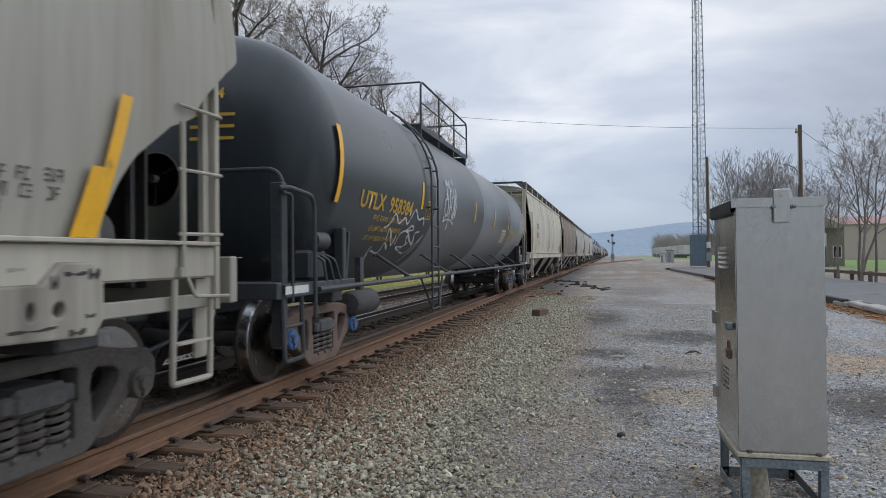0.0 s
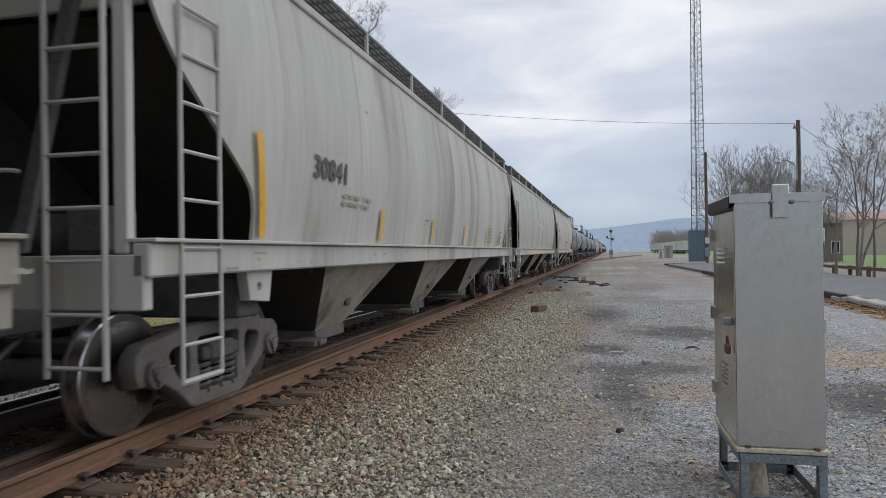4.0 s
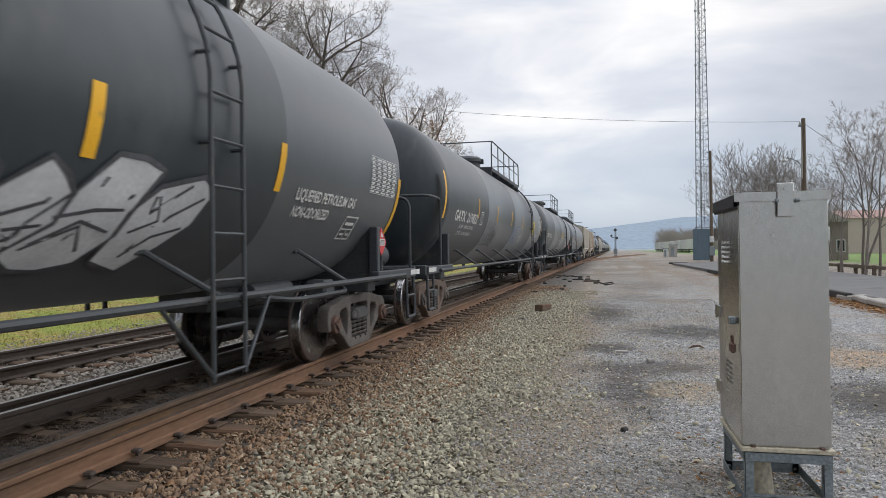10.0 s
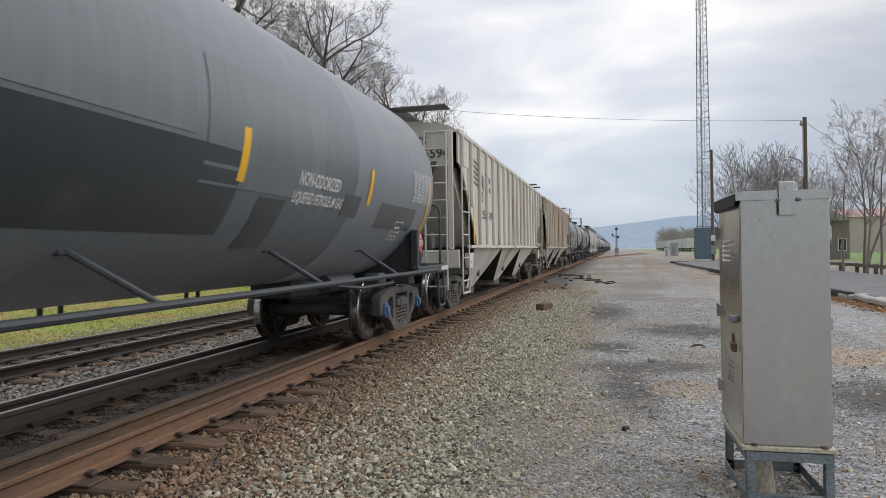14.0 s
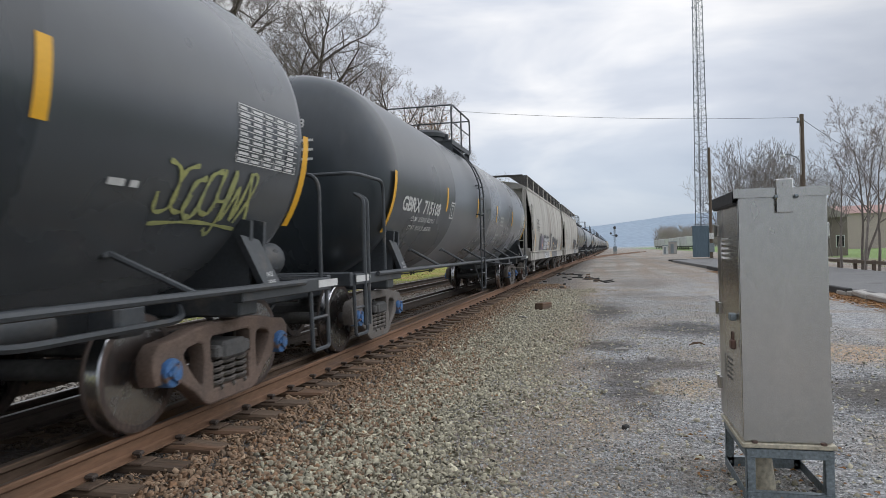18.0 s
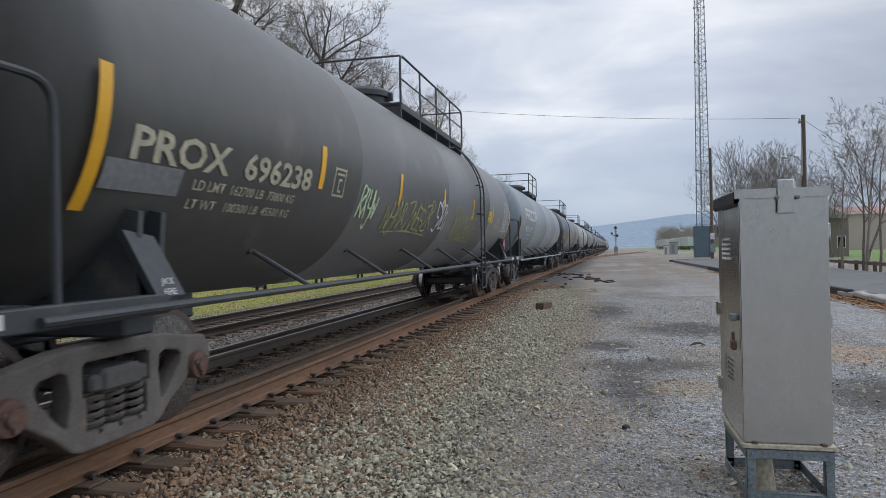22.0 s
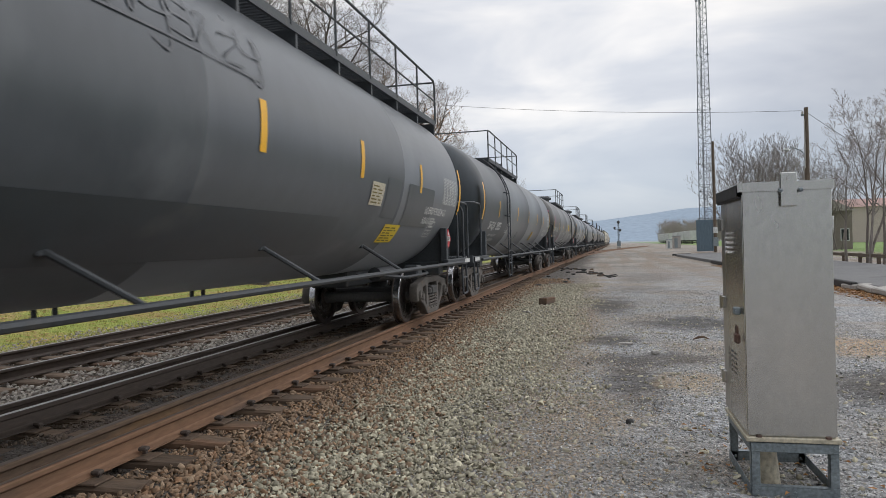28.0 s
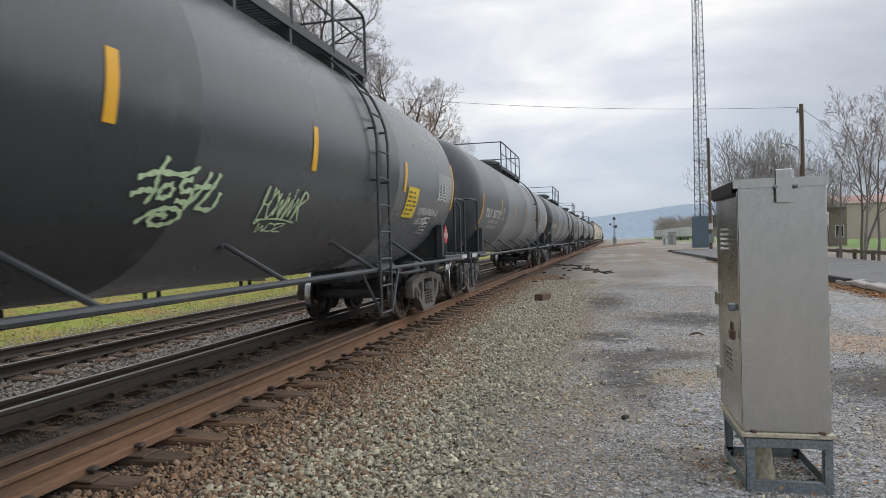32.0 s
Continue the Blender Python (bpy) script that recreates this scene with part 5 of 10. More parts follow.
        if not far:
            g = Geo()
            k = 2
            while a + k * 0.06 < b - 0.02:
                g.box(-1.37, 1.37, a + k * 0.06, a + k * 0.06 + 0.02, 1.05, 1.085)
                k += 1
            part("grating", g, M_FRAME, plat, "", 0)["kind"] = "stuff"
        if not far:
            g = Geo().box(1.472, 1.474, min(ye, ye - s * 0.5) + 0.1, max(ye, ye - s * 0.5) + 0.1, 0.985, 1.06)
            part("sill_reflector", g, M_LETTER, plat, "white reflective strip", 0)
        for sx in (1, -1):
            if spec.get("corner") and s < 0:
                g = Geo().tube(bend([(sx * 1.42, 0.40 - L / 2, 1.97), (sx * 1.48, 0.50 - L / 2, 1.98), (sx * 1.48, 1.04 - L / 2, 1.94), (sx * 1.48, 1.05 - L / 2, 0.72)], 0.16), 0.023, 8)
                g.tube(bend([(sx * 1.44, 0.42 - L / 2, 1.93), (sx * 1.47, 0.55 - L / 2, 1.92), (sx * 1.47, 0.55 - L / 2, 0.9)], 0.05), 0.016, 7)
                part("side_hoop", g, M_FRAME, car, "bent grab rail beside the corner post")
                part("corner_post", Geo().box(*sorted((sx * 1.30, sx * 1.42)), 0.45 - L / 2, 0.56 - L / 2, 0.50, 2.03, 0.01), M_FRAME, car, "stout square corner post")
            elif spec.get("se") == HIGH and s > 0:
                g = Geo().tube(bend([(sx * 1.42, s * (L / 2 - 0.12), 1.0), (sx * 1.42, s * (L / 2 - 0.12), 2.20), (sx * 1.42, s * (L / 2 - 1.12), 2.20), (sx * 1.42, s * (L / 2 - 1.12), 1.0)], 0.16), 0.023, 8)
                part("side_hoop", g, M_FRAME, car, "bent grab rail at the car's end")
            ys = s * (L / 2 - 0.62)
            g = Geo().tube(bend([(sx * 1.43, ys - 0.2, 1.0), (sx * 1.45, ys - 0.2, 0.36), (sx * 1.45, ys + 0.2, 0.36), (sx * 1.43, ys + 0.2, 1.0)], 0.05), 0.022, 6)
            g.tube([(sx * 1.44, ys - 0.2, 0.68), (sx * 1.44, ys + 0.2, 0.68)], 0.018, 6)
            part("sill_step", g, M_FRAME, car)
        if spec.get("corner") or s > 0:
            yh = -L / 2 + 0.50 if s < 0 else L / 2 - 0.48
            loop = [(1.40, yh, 1.0), (1.40, yh, 2.16), (-1.40, yh, 2.16), (-1.40, yh, 1.0)]
        else:
            # one rail round the end and back along both sides
            ya, yb = -L / 2 + 0.57, -L / 2 + 1.05 + 1.2 * sh
            loop = [(1.42, yb, 0.95), (1.42, yb, 2.28), (1.42, ya, 2.28), (-1.42, ya, 2.28), (-1.42, yb, 2.28), (-1.42, yb, 0.95)]
        g = Geo().tube(bend(loop, 0.18), 0.024, 8)
        part("end_hoop", g, M_FRAME, car, "bent grab rail across the car's end")
        part("coupler", coupler_geo(L, s), M_FRAME, car, "cast steel coupler with air hose")
    # side handrails on struts
    rail_z = spec.get("rail_z", 1.0)
    ys_rail = spec.get("struts") or [sh + (-6.4 + 2.56 * i) * (h / 8.75) for i in range(6)]
    for sx in (1, -1):
        hr = part("side_handrail", Geo().tube([(sx * 1.50, -L / 2 + 1.1, rail_z), (sx * 1.50, L / 2 - 1.1, rail_z)], 0.030, 8), M_GALV if spec.get("grey_rail") else M_FRAME, car, "long round handrail along the tank")
        for y in ys_rail:
            if sx > 0:
                x, _, z = on(y, -1.22, -0.01)
                g = Geo().tube([(1.50, y + 0.30, rail_z), (x, y - 0.02, z)], 0.024, 7)
                g.box(x - 0.04, x + 0.02, y - 0.07, y + 0.04, z - 0.04, z + 0.05, 0.01)
                part("handrail_strut", g, M_FRAME, hr)
            else:
                for dy in (-0.14, 0.14):
                    g = Geo().tube([(-1.50, y + dy, 0.62), (-1.50, y + dy, 1.55)], 0.030, 6)
                    part("handrail_post", g, M_FRAME, hr)
        if sx < 0:
            part("lower_rail", Geo().tube([(-1.50, sh - h + 1.5, 0.68), (-1.50, sh + h - 1.5, 0.68)], 0.022, 6), M_FRAME, hr)
    # walkway round the fittings on top
    wa, wb = spec.get("walk", (sh - 2.4, sh + 2.4))
    zf = spec.get("walk_z", 3.84)
    xr = 0.98
    for sx in (-1, 1):
        x0, x1 = sorted((sx * 0.45, sx * xr))
        g = Geo()
        y = wa
        while y < wb - 0.03:
            g.box(x0, x1, y, y + 0.03, zf - 0.03, zf)
            y += 0.08
        for x in (x0 + 0.015, x1 - 0.015):
            g.box(x - 0.018, x + 0.018, wa, wb, zf - 0.10, zf + 0.005)
        walk_ob = part("walkway", g, M_FRAME, car, "open grating walkway on top", 0)
        nb = max(2, round((wb - wa) / 1.3))
        for i in range(nb + 1):
            y = wa + 0.05 + (wb - wa - 0.1) * i / nb
            w0 = math.acos(min(xr / R, 1))
            g = Geo().plate([(sx * (xr - 0.01), zf - 0.06), (sx * (xr - 0.40), zf - 0.06), (sx * (xr - 0.40), zc + math.sqrt(R * R - (xr - 0.40) ** 2) - 0.02), (sx * (xr - 0.01), zc + math.sqrt(R * R - xr * xr) - 0.03)][::-sx], 0.05, "xz", y - 0.025)
            part("walkway_bracket", g, M_FRAME, walk_ob, "", 0)
        x = sx * xr
        gap = spec.get("rail_gap")
        runs = ((wa, gap - 0.15), (gap + 0.15, wb)) if gap is not None else ((wa, wb),)
        for (ya, yb) in runs:
            g = Geo().tube(bend([(x, ya, zf - 0.05), (x, ya, zf + 0.80), (x, yb, zf + 0.80), (x, yb, zf - 0.05)], 0.16), 0.021, 7)
            rl = part("safety_railing", g, M_FRAME, car, "black safety railing round the top fittings")
            part("mid_rail", Geo().tube([(x, ya, zf + 0.40), (x, yb, zf + 0.40)], 0.015, 6), M_FRAME, rl)
            n = max(1, round((yb - ya) / 1.3))
            for i in range(1, n):
                y = ya + (yb - ya) * i / n
                part("rail_post", Geo().tube([(x, y, zf - 0.05), (x, y, zf + 0.80)], 0.018, 6), M_FRAME, rl)
    for y in (wa, wb):
        g = Geo().tube([(-xr, y, zf + 0.78), (xr, y, zf + 0.78)], 0.018, 6)
        part("cross_rail", g, M_FRAME, car)
    zt = zc + R
    yd = spec.get("dome_y", min(max(sh, wa + 0.6), wb - 0.6))
    dome = part("dome_housing", Geo().lathe([(zt - 0.15, 0.45), (zt + 0.20, 0.45), (zt + 0.21, 0.50), (zt + 0.30, 0.50), (zt + 0.36, 0.44), (zt + 0.40, 0.25), (zt + 0.41, 0.0)], 28, "z", (0, yd, 0)), M_FRAME, car, "round fittings housing with a hinged cover")
    part("cover_lug", Geo().box(0.40, 0.56, yd - 0.05, yd + 0.05, zt + 0.15, zt + 0.30, 0.01), M_FRAME, dome)
    # ladder up the side
    yl = spec.get("lad")
    if yl is not None:
        g = Geo()
        for dy in (-0.22, 0.22):
            pts = [(1.56, yl + dy, 0.42), (1.56, yl + dy, zc + 0.2)]
            for i in range(1, 8):
                w = 0.14 + (1.0 - 0.14) * i / 7
                pts.append(((R + 0.09) * math.cos(w), yl + dy, zc + (R + 0.09) * math.sin(w)))
            g.tube(pts, 0.018, 6)
        for z in (1.0, zc - 0.3, zc + 0.35):
            for dy in (-0.22, 0.22):
                g.tube([(1.56, yl + dy, z), (1.30, yl + dy, z)], 0.016, 6)
        lad = part("side_ladder", g, M_FRAME, car, "steel ladder up to the walkway")
        for dy in (-1, 1):
            part("ladder_brace", Geo().tube([(1.50, yl + dy * 0.75, 1.0), (1.56, yl + dy * 0.22, 0.45)], 0.018, 6), M_FRAME, lad)
        for i in range(7):
            z = 0.46 + i * 0.34
            part("rung", Geo().tube([(1.56, yl - 0.22, z), (1.56, yl + 0.22, z)], 0.014, 6), M_FRAME, lad)
        for i in range(1, 5):
            w = 0.14 + 0.21 * i
            x, z = (R + 0.09) * math.cos(w), zc + (R + 0.09) * math.sin(w)
            part("rung", Geo().tube([(x, yl - 0.22, z), (x, yl + 0.22, z)], 0.014, 6), M_FRAME, lad)
    if spec.get("corner"):
        g = Geo().box(1.16, 1.36, 1.2 - L / 2, 1.62 - L / 2, 1.09, 1.40, 0.03)
        g.lathe([(-0.16, 0.0), (-0.15, 0.09), (0.14, 0.10), (0.16, 0.0)], 14, "y", (1.34, 1.42 - L / 2, 1.50))
        valve = part("control_valve", g, M_FRAME, car, "blue-black air brake valve on the end platform")
        for k in range(3):
            part("valve_pipe", Geo().tube(bend([(1.38, 1.25 + 0.15 * k - L / 2, 1.35), (1.46, 1.3 + 0.15 * k - L / 2, 1.30), (1.46, 1.4 + 0.2 * k - L / 2, 1.02)], 0.05), 0.016, 6), M_FRAME, valve)
        part("air_reservoir", Geo().lathe([(-0.42, 0.0), (-0.40, 0.13), (-0.34, 0.17), (0.34, 0.17), (0.40, 0.13), (0.42, 0.0)], 16, "y", (1.10, 3.35 - L / 2, 0.72)), M_UNDER, car, "grimy air tank under the handrail")
        part("tank_hanger", Geo().box(1.06, 1.14, 3.28 - L / 2, 3.42 - L / 2, 0.85, 1.32, 0.005), M_FRAME, car)
    # tall guard bars, valves and cylinders at the ends
    for dy in (0.0, 0.13) if spec.get("guard") else ():
        y = -L / 2 + 0.73 + dy
        g = Geo().tube(bend([(1.46, y, 0.45), (1.46, y, 1.98), (1.34, y + 0.02, 2.05)], 0.08), 0.026, 6)
        part("guard_bar", g, M_FRAME, car)
    g = Geo().lathe([(0.0, 0.0), (0.02, 0.14), (0.40, 0.15), (0.42, 0.11), (0.62, 0.10), (0.64, 0.0)], 16, "x", (0.55, L / 2 - 1.02, 1.28))
    part("brake_cylinder", g, M_FRAME, car, "dark air cylinder over the bogie")
    g = Geo().lathe([(-0.35, 0.0), (-0.34, 0.13), (-0.28, 0.17), (0.28, 0.17), (0.34, 0.13), (0.35, 0.0)], 16, "y", (1.02, L / 2 - 1.15, 1.28))
    part("air_reservoir", g, M_FRAME, car, "dull grey air reservoir")
    if not far:
        g = Geo().tube(bend([(0.9, L / 2 - 2.2, 0.92), (1.2, L / 2 - 2.6, 0.86), (1.25, L / 2 - 4.2, 0.86), (0.6, L / 2 - 4.6, 0.95)], 0.2), 0.028, 6)
        part("brake_pipe", g, M_FRAME, car)
        g = Geo().box(0.95, 1.2, L / 2 - 3.3, L / 2 - 3.0, 0.80, 1.02, 0.03)
        part("brake_valve", g, M_FRAME, car)
        g = Geo().lathe([(-0.45, 0.0), (-0.44, 0.11), (0.4, 0.12), (0.42, 0.0)], 14, "y", (0.8, L / 2 - 3.9, 0.92))
        part("slack_cylinder", g, M_FRAME, car)
    # reflective stripes
    ys = spec.get("ys") or [sh - h + 0.02 + (2 * h - 0.04) * i / 6 for i in range(7)]
    se, sm = spec.get("se", (0.0, -0.9)), spec.get("sm", 0.03)
    for i, y in enumerate(ys):
        top, bot = se if i in (0, len(ys) - 1) else (sm, sm - 0.44)
        w = 0.055
        g = Geo().sheet([[on(y + dx, bot + (top - bot) * k / 8, 0.006) for k in range(9)] for dx in (-w, w)])
        g.f = [tuple(reversed(q)) for q in g.f]
        part("reflective_stripe", g, spec.get("stripe_mat", M_YELLOW), car, "yellow reflective stripe", 60)
    # writing
    lm = spec.get("letter_mat", M_LETTER)
    if spec.get("mark"):
        yn, up = spec.get("num_y", ys[0] + 0.55), spec.get("num_up", -0.52)
        nw = spec.get("num_w", 2.3)
        part("car_number", letters(spec["mark"].replace(" ", "  "), 0.21, lambda a, b: on(yn + a, up + b, 0.008), width=nw), lm, car, "stencilled car number")
        for k, line in enumerate(spec.get("lines", ())):
            part("stencil_line", letters(line, 0.08, lambda a, b, k=k: on(yn + 0.28 * nw + a, up - spec.get("drop", 0.15) - 0.15 * k + b, 0.008), width=0.62 * nw), lm, car, "small stencilled weights")["kind"] = "stuff"
        g = Geo()
        yb, ub = spec.get("clear") or ((ys[1] + 0.32 if len(ys) > 1 else yn + 3), -0.53)
        for (a0, a1, b0, b1) in ((0, 0.32, 0, 0.024), (0, 0.32, 0.29, 0.314), (0, 0.024, 0.024, 0.29), (0.296, 0.32, 0.024, 0.29), (0.12, 0.145, 0.05, 0.2), (0.145, 0.21, 0.05, 0.075), (0.145, 0.21, 0.175, 0.2), (0.06, 0.26, 0.235, 0.26)):
            g.sheet([[on(yb + a0, ub + b0, 0.008), on(yb + a1, ub + b0, 0.008)], [on(yb + a0, ub + b1, 0.008), on(yb + a1, ub + b1, 0.008)]])
        part("clearance_mark", g, lm, car, "small framed stencil")
    if spec.get("words"):
        y0, y1, up = spec["words"]
        rows = [("LIQUEFIED PETROLEUM GAS", 0.115, 0.0, y1 - y0), ("NON-ODORIZED", 0.115, spec.get("indent", 0.03), (y1 - y0) * 0.56)]
        if spec.get("three"):
            rows = [("LIQUEFIED", 0.12, 0.16, 0.6), ("PETROLEUM GAS", 0.12, 0.0, 0.96), ("NON-ODORIZED", 0.12, 0.16, 0.76)]
        if spec.get("non_first"):
            rows = [("NON-ODORIZED", 0.135, 0.05, (y1 - y0) * 0.82), rows[0]]
        for k, (text, size, dy, w) in enumerate(rows):
            part("contents_stencil", letters(text, size, lambda a, b: on(y0 + dy + a, up - 0.18 * k + b, 0.008), width=w), lm, car, "stencilled contents words")
    if spec.get("mark") and not far and spec.get("insp", True):
        yq, uq = spec.get("insp", (sh + h - 1.62, -1.04))
        g = Geo()
        for (a0, a1, b0, b1) in ((0, 0.40, 0, 0.02), (0, 0.40, 0.30, 0.32), (0, 0.02, 0.02, 0.30), (0.38, 0.40, 0.02, 0.30), (0.02, 0.38, 0.14, 0.155), (0.19, 0.205, 0.02, 0.14), (0.06, 0.16, 0.06, 0.09), (0.24, 0.34, 0.06, 0.09), (0.06, 0.32, 0.20, 0.24)):
            g.sheet([[on(yq + a0, uq + b0, 0.008), on(yq + a1, uq + b0, 0.008)], [on(yq + a0, uq + b1, 0.008), on(yq + a1, uq + b1, 0.008)]])
        part("inspection_panel", g, lm, car, "white framed inspection stencil")["kind"] = "stuff"
    for (y0, w, up, n) in spec.get("small", ()):
        g = Geo()
        for k in range(n):
            bars(g, lambda a, b: on(a, b, 0.008), y0 + rng.uniform(0, 0.06), up - 0.105 * k, w * rng.uniform(0.8, 1), 0.048, 9, rng)
        part("stencil_block", g, lm, car, "small unreadable stencilled lines")["kind"] = "stuff"
    # data panel of fine lines near the far end
    if not far:
        g = Geo()
        yp, u1, u0 = spec.get("panel", (sh + h - 1.15, 0.07, -0.39))
        rows, cols = 9, 5
        for r in range(rows + 1):
            u = u0 + (u1 - u0) * r / rows
            g.sheet([[on(yp, u, 0.008), on(yp + 1.05, u, 0.008)], [on(yp, u + 0.007, 0.008), on(yp + 1.05, u + 0.007, 0.008)]])
            if r < rows:
                for q in range(cols):
                    a = yp + 0.02 + q * 0.21
                    w = 0.17 * (0.6 + 0.4 * rng.random())
                    g.sheet([[on(a, u + 0.016, 0.008), on(a + w, u + 0.016, 0.008)], [on(a, u + 0.038, 0.008), on(a + w, u + 0.038, 0.008)]])
        for q in range(cols + 1):
            a = yp + q * 0.2086
            g.sheet([[on(a, u0, 0.009), on(a + 0.007, u0, 0.009)], [on(a, u1, 0.009), on(a + 0.007, u1, 0.009)]])
        part("data_panel", g, M_LETTER, car, "panel of small unreadable stencilled lines")["kind"] = "stuff"
    # labels
    for (y0, y1, u0, u1, mt, lb) in spec.get("labels", ()):
        w, hh = y1 - y0, u1 - u0
        g = Geo().sheet([[on(y0 + w * a, u0 + hh * k / 3, 0.009) for a in (0, 1)] for k in range(4)])
        ob = part("label", g, mt, car, lb)
        g = Geo()
        for k in range(6):
            bars(g, lambda p, q: on(p, q, 0.011), y0 + w * 0.08, u0 + hh * (0.10 + 0.14 * k), w * rng.uniform(0.6, 0.86), hh * 0.06, 4, rng)
        part("label_print", g, M_LABELINK if mt not in (M_RED, M_REDFADE) else M_LETTER, ob)["kind"] = "stuff"
    # placards at both corners
    if not far:
        yy, xx, zz = L / 2 - 1.88, 1.40, 1.46
    if not far and spec.get("rear_placard", True):
        g = Geo().plate([(yy - 0.19, zz), (yy, zz - 0.19), (yy + 0.19, zz), (yy, zz + 0.19)], 0.012, "yz", xx)
        pl = part("placard", g, M_RED, car, "red diamond hazard placard", 0)
        part("placard_field", Geo().box(xx + 0.013, xx + 0.015, yy - 0.12, yy + 0.12, zz - 0.045, zz + 0.045), M_LETTER, pl, "", 0)
        part("placard_number", letters("1075", 0.062, lambda a, b: (xx + 0.018, yy + a, zz - 0.031 + b), "CENTER"), M_LETTERK, pl)
        part("placard_mark", Geo().add([(xx + 0.016, yy - 0.05, zz + 0.07), (xx + 0.016, yy + 0.05, zz + 0.07), (xx + 0.016, yy, zz + 0.14)], [(0, 1, 2)]), M_LETTER, pl, "", 0)
        part("placard_post", Geo().tube([(xx, yy, 1.0), (xx, yy, zz - 0.15)], 0.02, 6), M_FRAME, pl)
    if not far:
        if spec.get("front_placard", True):
            xf, yf = spec.get("front_x", 0.1), sh - h - head + 0.02
            zz = 1.38
            g = Geo().plate([(xf - 0.19, zz), (xf, zz - 0.19), (xf + 0.19, zz), (xf, zz + 0.19)], 0.012, "xz", yf)
            pl = part("placard", g, M_RED, car, "red diamond hazard placard", 0)
            part("placard_field", Geo().box(xf - 0.12, xf + 0.12, yf - 0.004, yf - 0.002, zz - 0.045, zz + 0.045), M_LETTER, pl, "", 0)
            part("placard_number", letters("1075", 0.062, lambda a, b: (xf + a, yf - 0.006, zz - 0.031 + b), "CENTER"), M_LETTERK, pl)
            part("placard_mark", Geo().add([(xf - 0.05, yf - 0.004, zz + 0.07), (xf + 0.05, yf - 0.004, zz + 0.07), (xf, yf - 0.004, zz + 0.14)], [(0, 1, 2)]), M_LETTER, pl, "", 0)
            part("placard_post", Geo().tube([(xf, yf + 0.02, 1.05), (xf, yf + 0.02, zz - 0.1)], 0.02, 6), M_FRAME, pl)
    if spec.get("mark") and not far:
        ex, eu = spec.get("end_mark", (-0.15, 0.62))
        part("end_number", letters(spec["mark"] if spec.get("end_mark") else spec["mark"].split()[1], 0.12, lambda a, b: on_end(ex + a, eu + b)), lm, car, "stencilled number on the tank's end")
        for k in range(3):
            g = Geo()
            for a in (ex + 0.15, ex + 0.45):
                g.sheet([[on_end(a, 0.42 - k * 0.13), on_end(a + 0.2, 0.42 - k * 0.13)], [on_end(a, 0.455 - k * 0.13), on_end(a + 0.2, 0.455 - k * 0.13)]])
            part("end_stencil", g, lm, car, "small stencilled bars")["kind"] = "stuff"
    # spray paint
    for (seed, y0, y1, u0, u1, st, cnt, mt) in spec.get("tags", ()):
        part("graffiti", scrawl(seed, y1 - y0, u1 - u0, lambda a, b: on(y0 + a, u0 + b, 0.0105), st, cnt), mt, car, "looping sprayed graffiti")["kind"] = "stuff"
    for (key, y0, y1, u0, u1, st, mt) in spec.get("drawn", ()):
        part("graffiti", sprayed(key, y1 - y0, u1 - u0, lambda a, b: on(y0 + a, u0 + b, 0.0105), st), mt, car, "loosely sprayed graffiti tag")["kind"] = "stuff"
    for (key, x0, x1, u0, u1, st, mt) in spec.get("end_drawn", ()):
        part("graffiti", sprayed(key, x1 - x0, u1 - u0, lambda a, b: on_end(x0 + a, u0 + b), st), mt, car, "loosely sprayed graffiti tag")["kind"] = "stuff"
    for (pts, w, edge, mt, me_) in spec.get("end_fat", ()):
        ob = part("graffiti_letter", fat_stroke([Vector(q) for q in pts], w, lambda a, b, c=0.0: on_end(a, b, 0.016 + c)), mt, car, "fat sprayed graffiti shape")
        part("graffiti_outline", fat_stroke([Vector(q) for q in pts], w + edge, lambda a, b, c=0.0: on_end(a, b, 0.010 + c)), me_, ob, "sprayed outline")
    for (seed, y0, y1, u0, u1, cnt, mt) in spec.get("fills", ()):
        fill, line = bubble(seed, y1 - y0, u1 - u0, lambda a, b, c=0.0: on(y0 + a, u0 + b, 0.012 + c), cnt, True)
        ob = part("graffiti_fill", fill, mt, car, "fat sprayed graffiti shapes")
        part("graffiti_outline", line, M_SPRAYK, ob)["kind"] = "stuff"
    for (y0, y1, u0, u1, mt) in spec.get("patches", ()):
        g = Geo().sheet([[on(y0 + (y1 - y0) * a, u0 + (u1 - u0) * k / 6, 0.005) for a in (0, 1)] for k in range(7)])
        part("paint_patch", g, mt, car, "rectangle of newer paint", 60)
    for (seed, xx, uu, w, hh, st, cnt, mt) in spec.get("end_tags", ()):
        part("graffiti", scrawl(seed, w, hh, lambda a, b: on_end(xx + a, uu + b), st, cnt), mt, car, "looping sprayed graffiti")["kind"] = "stuff"
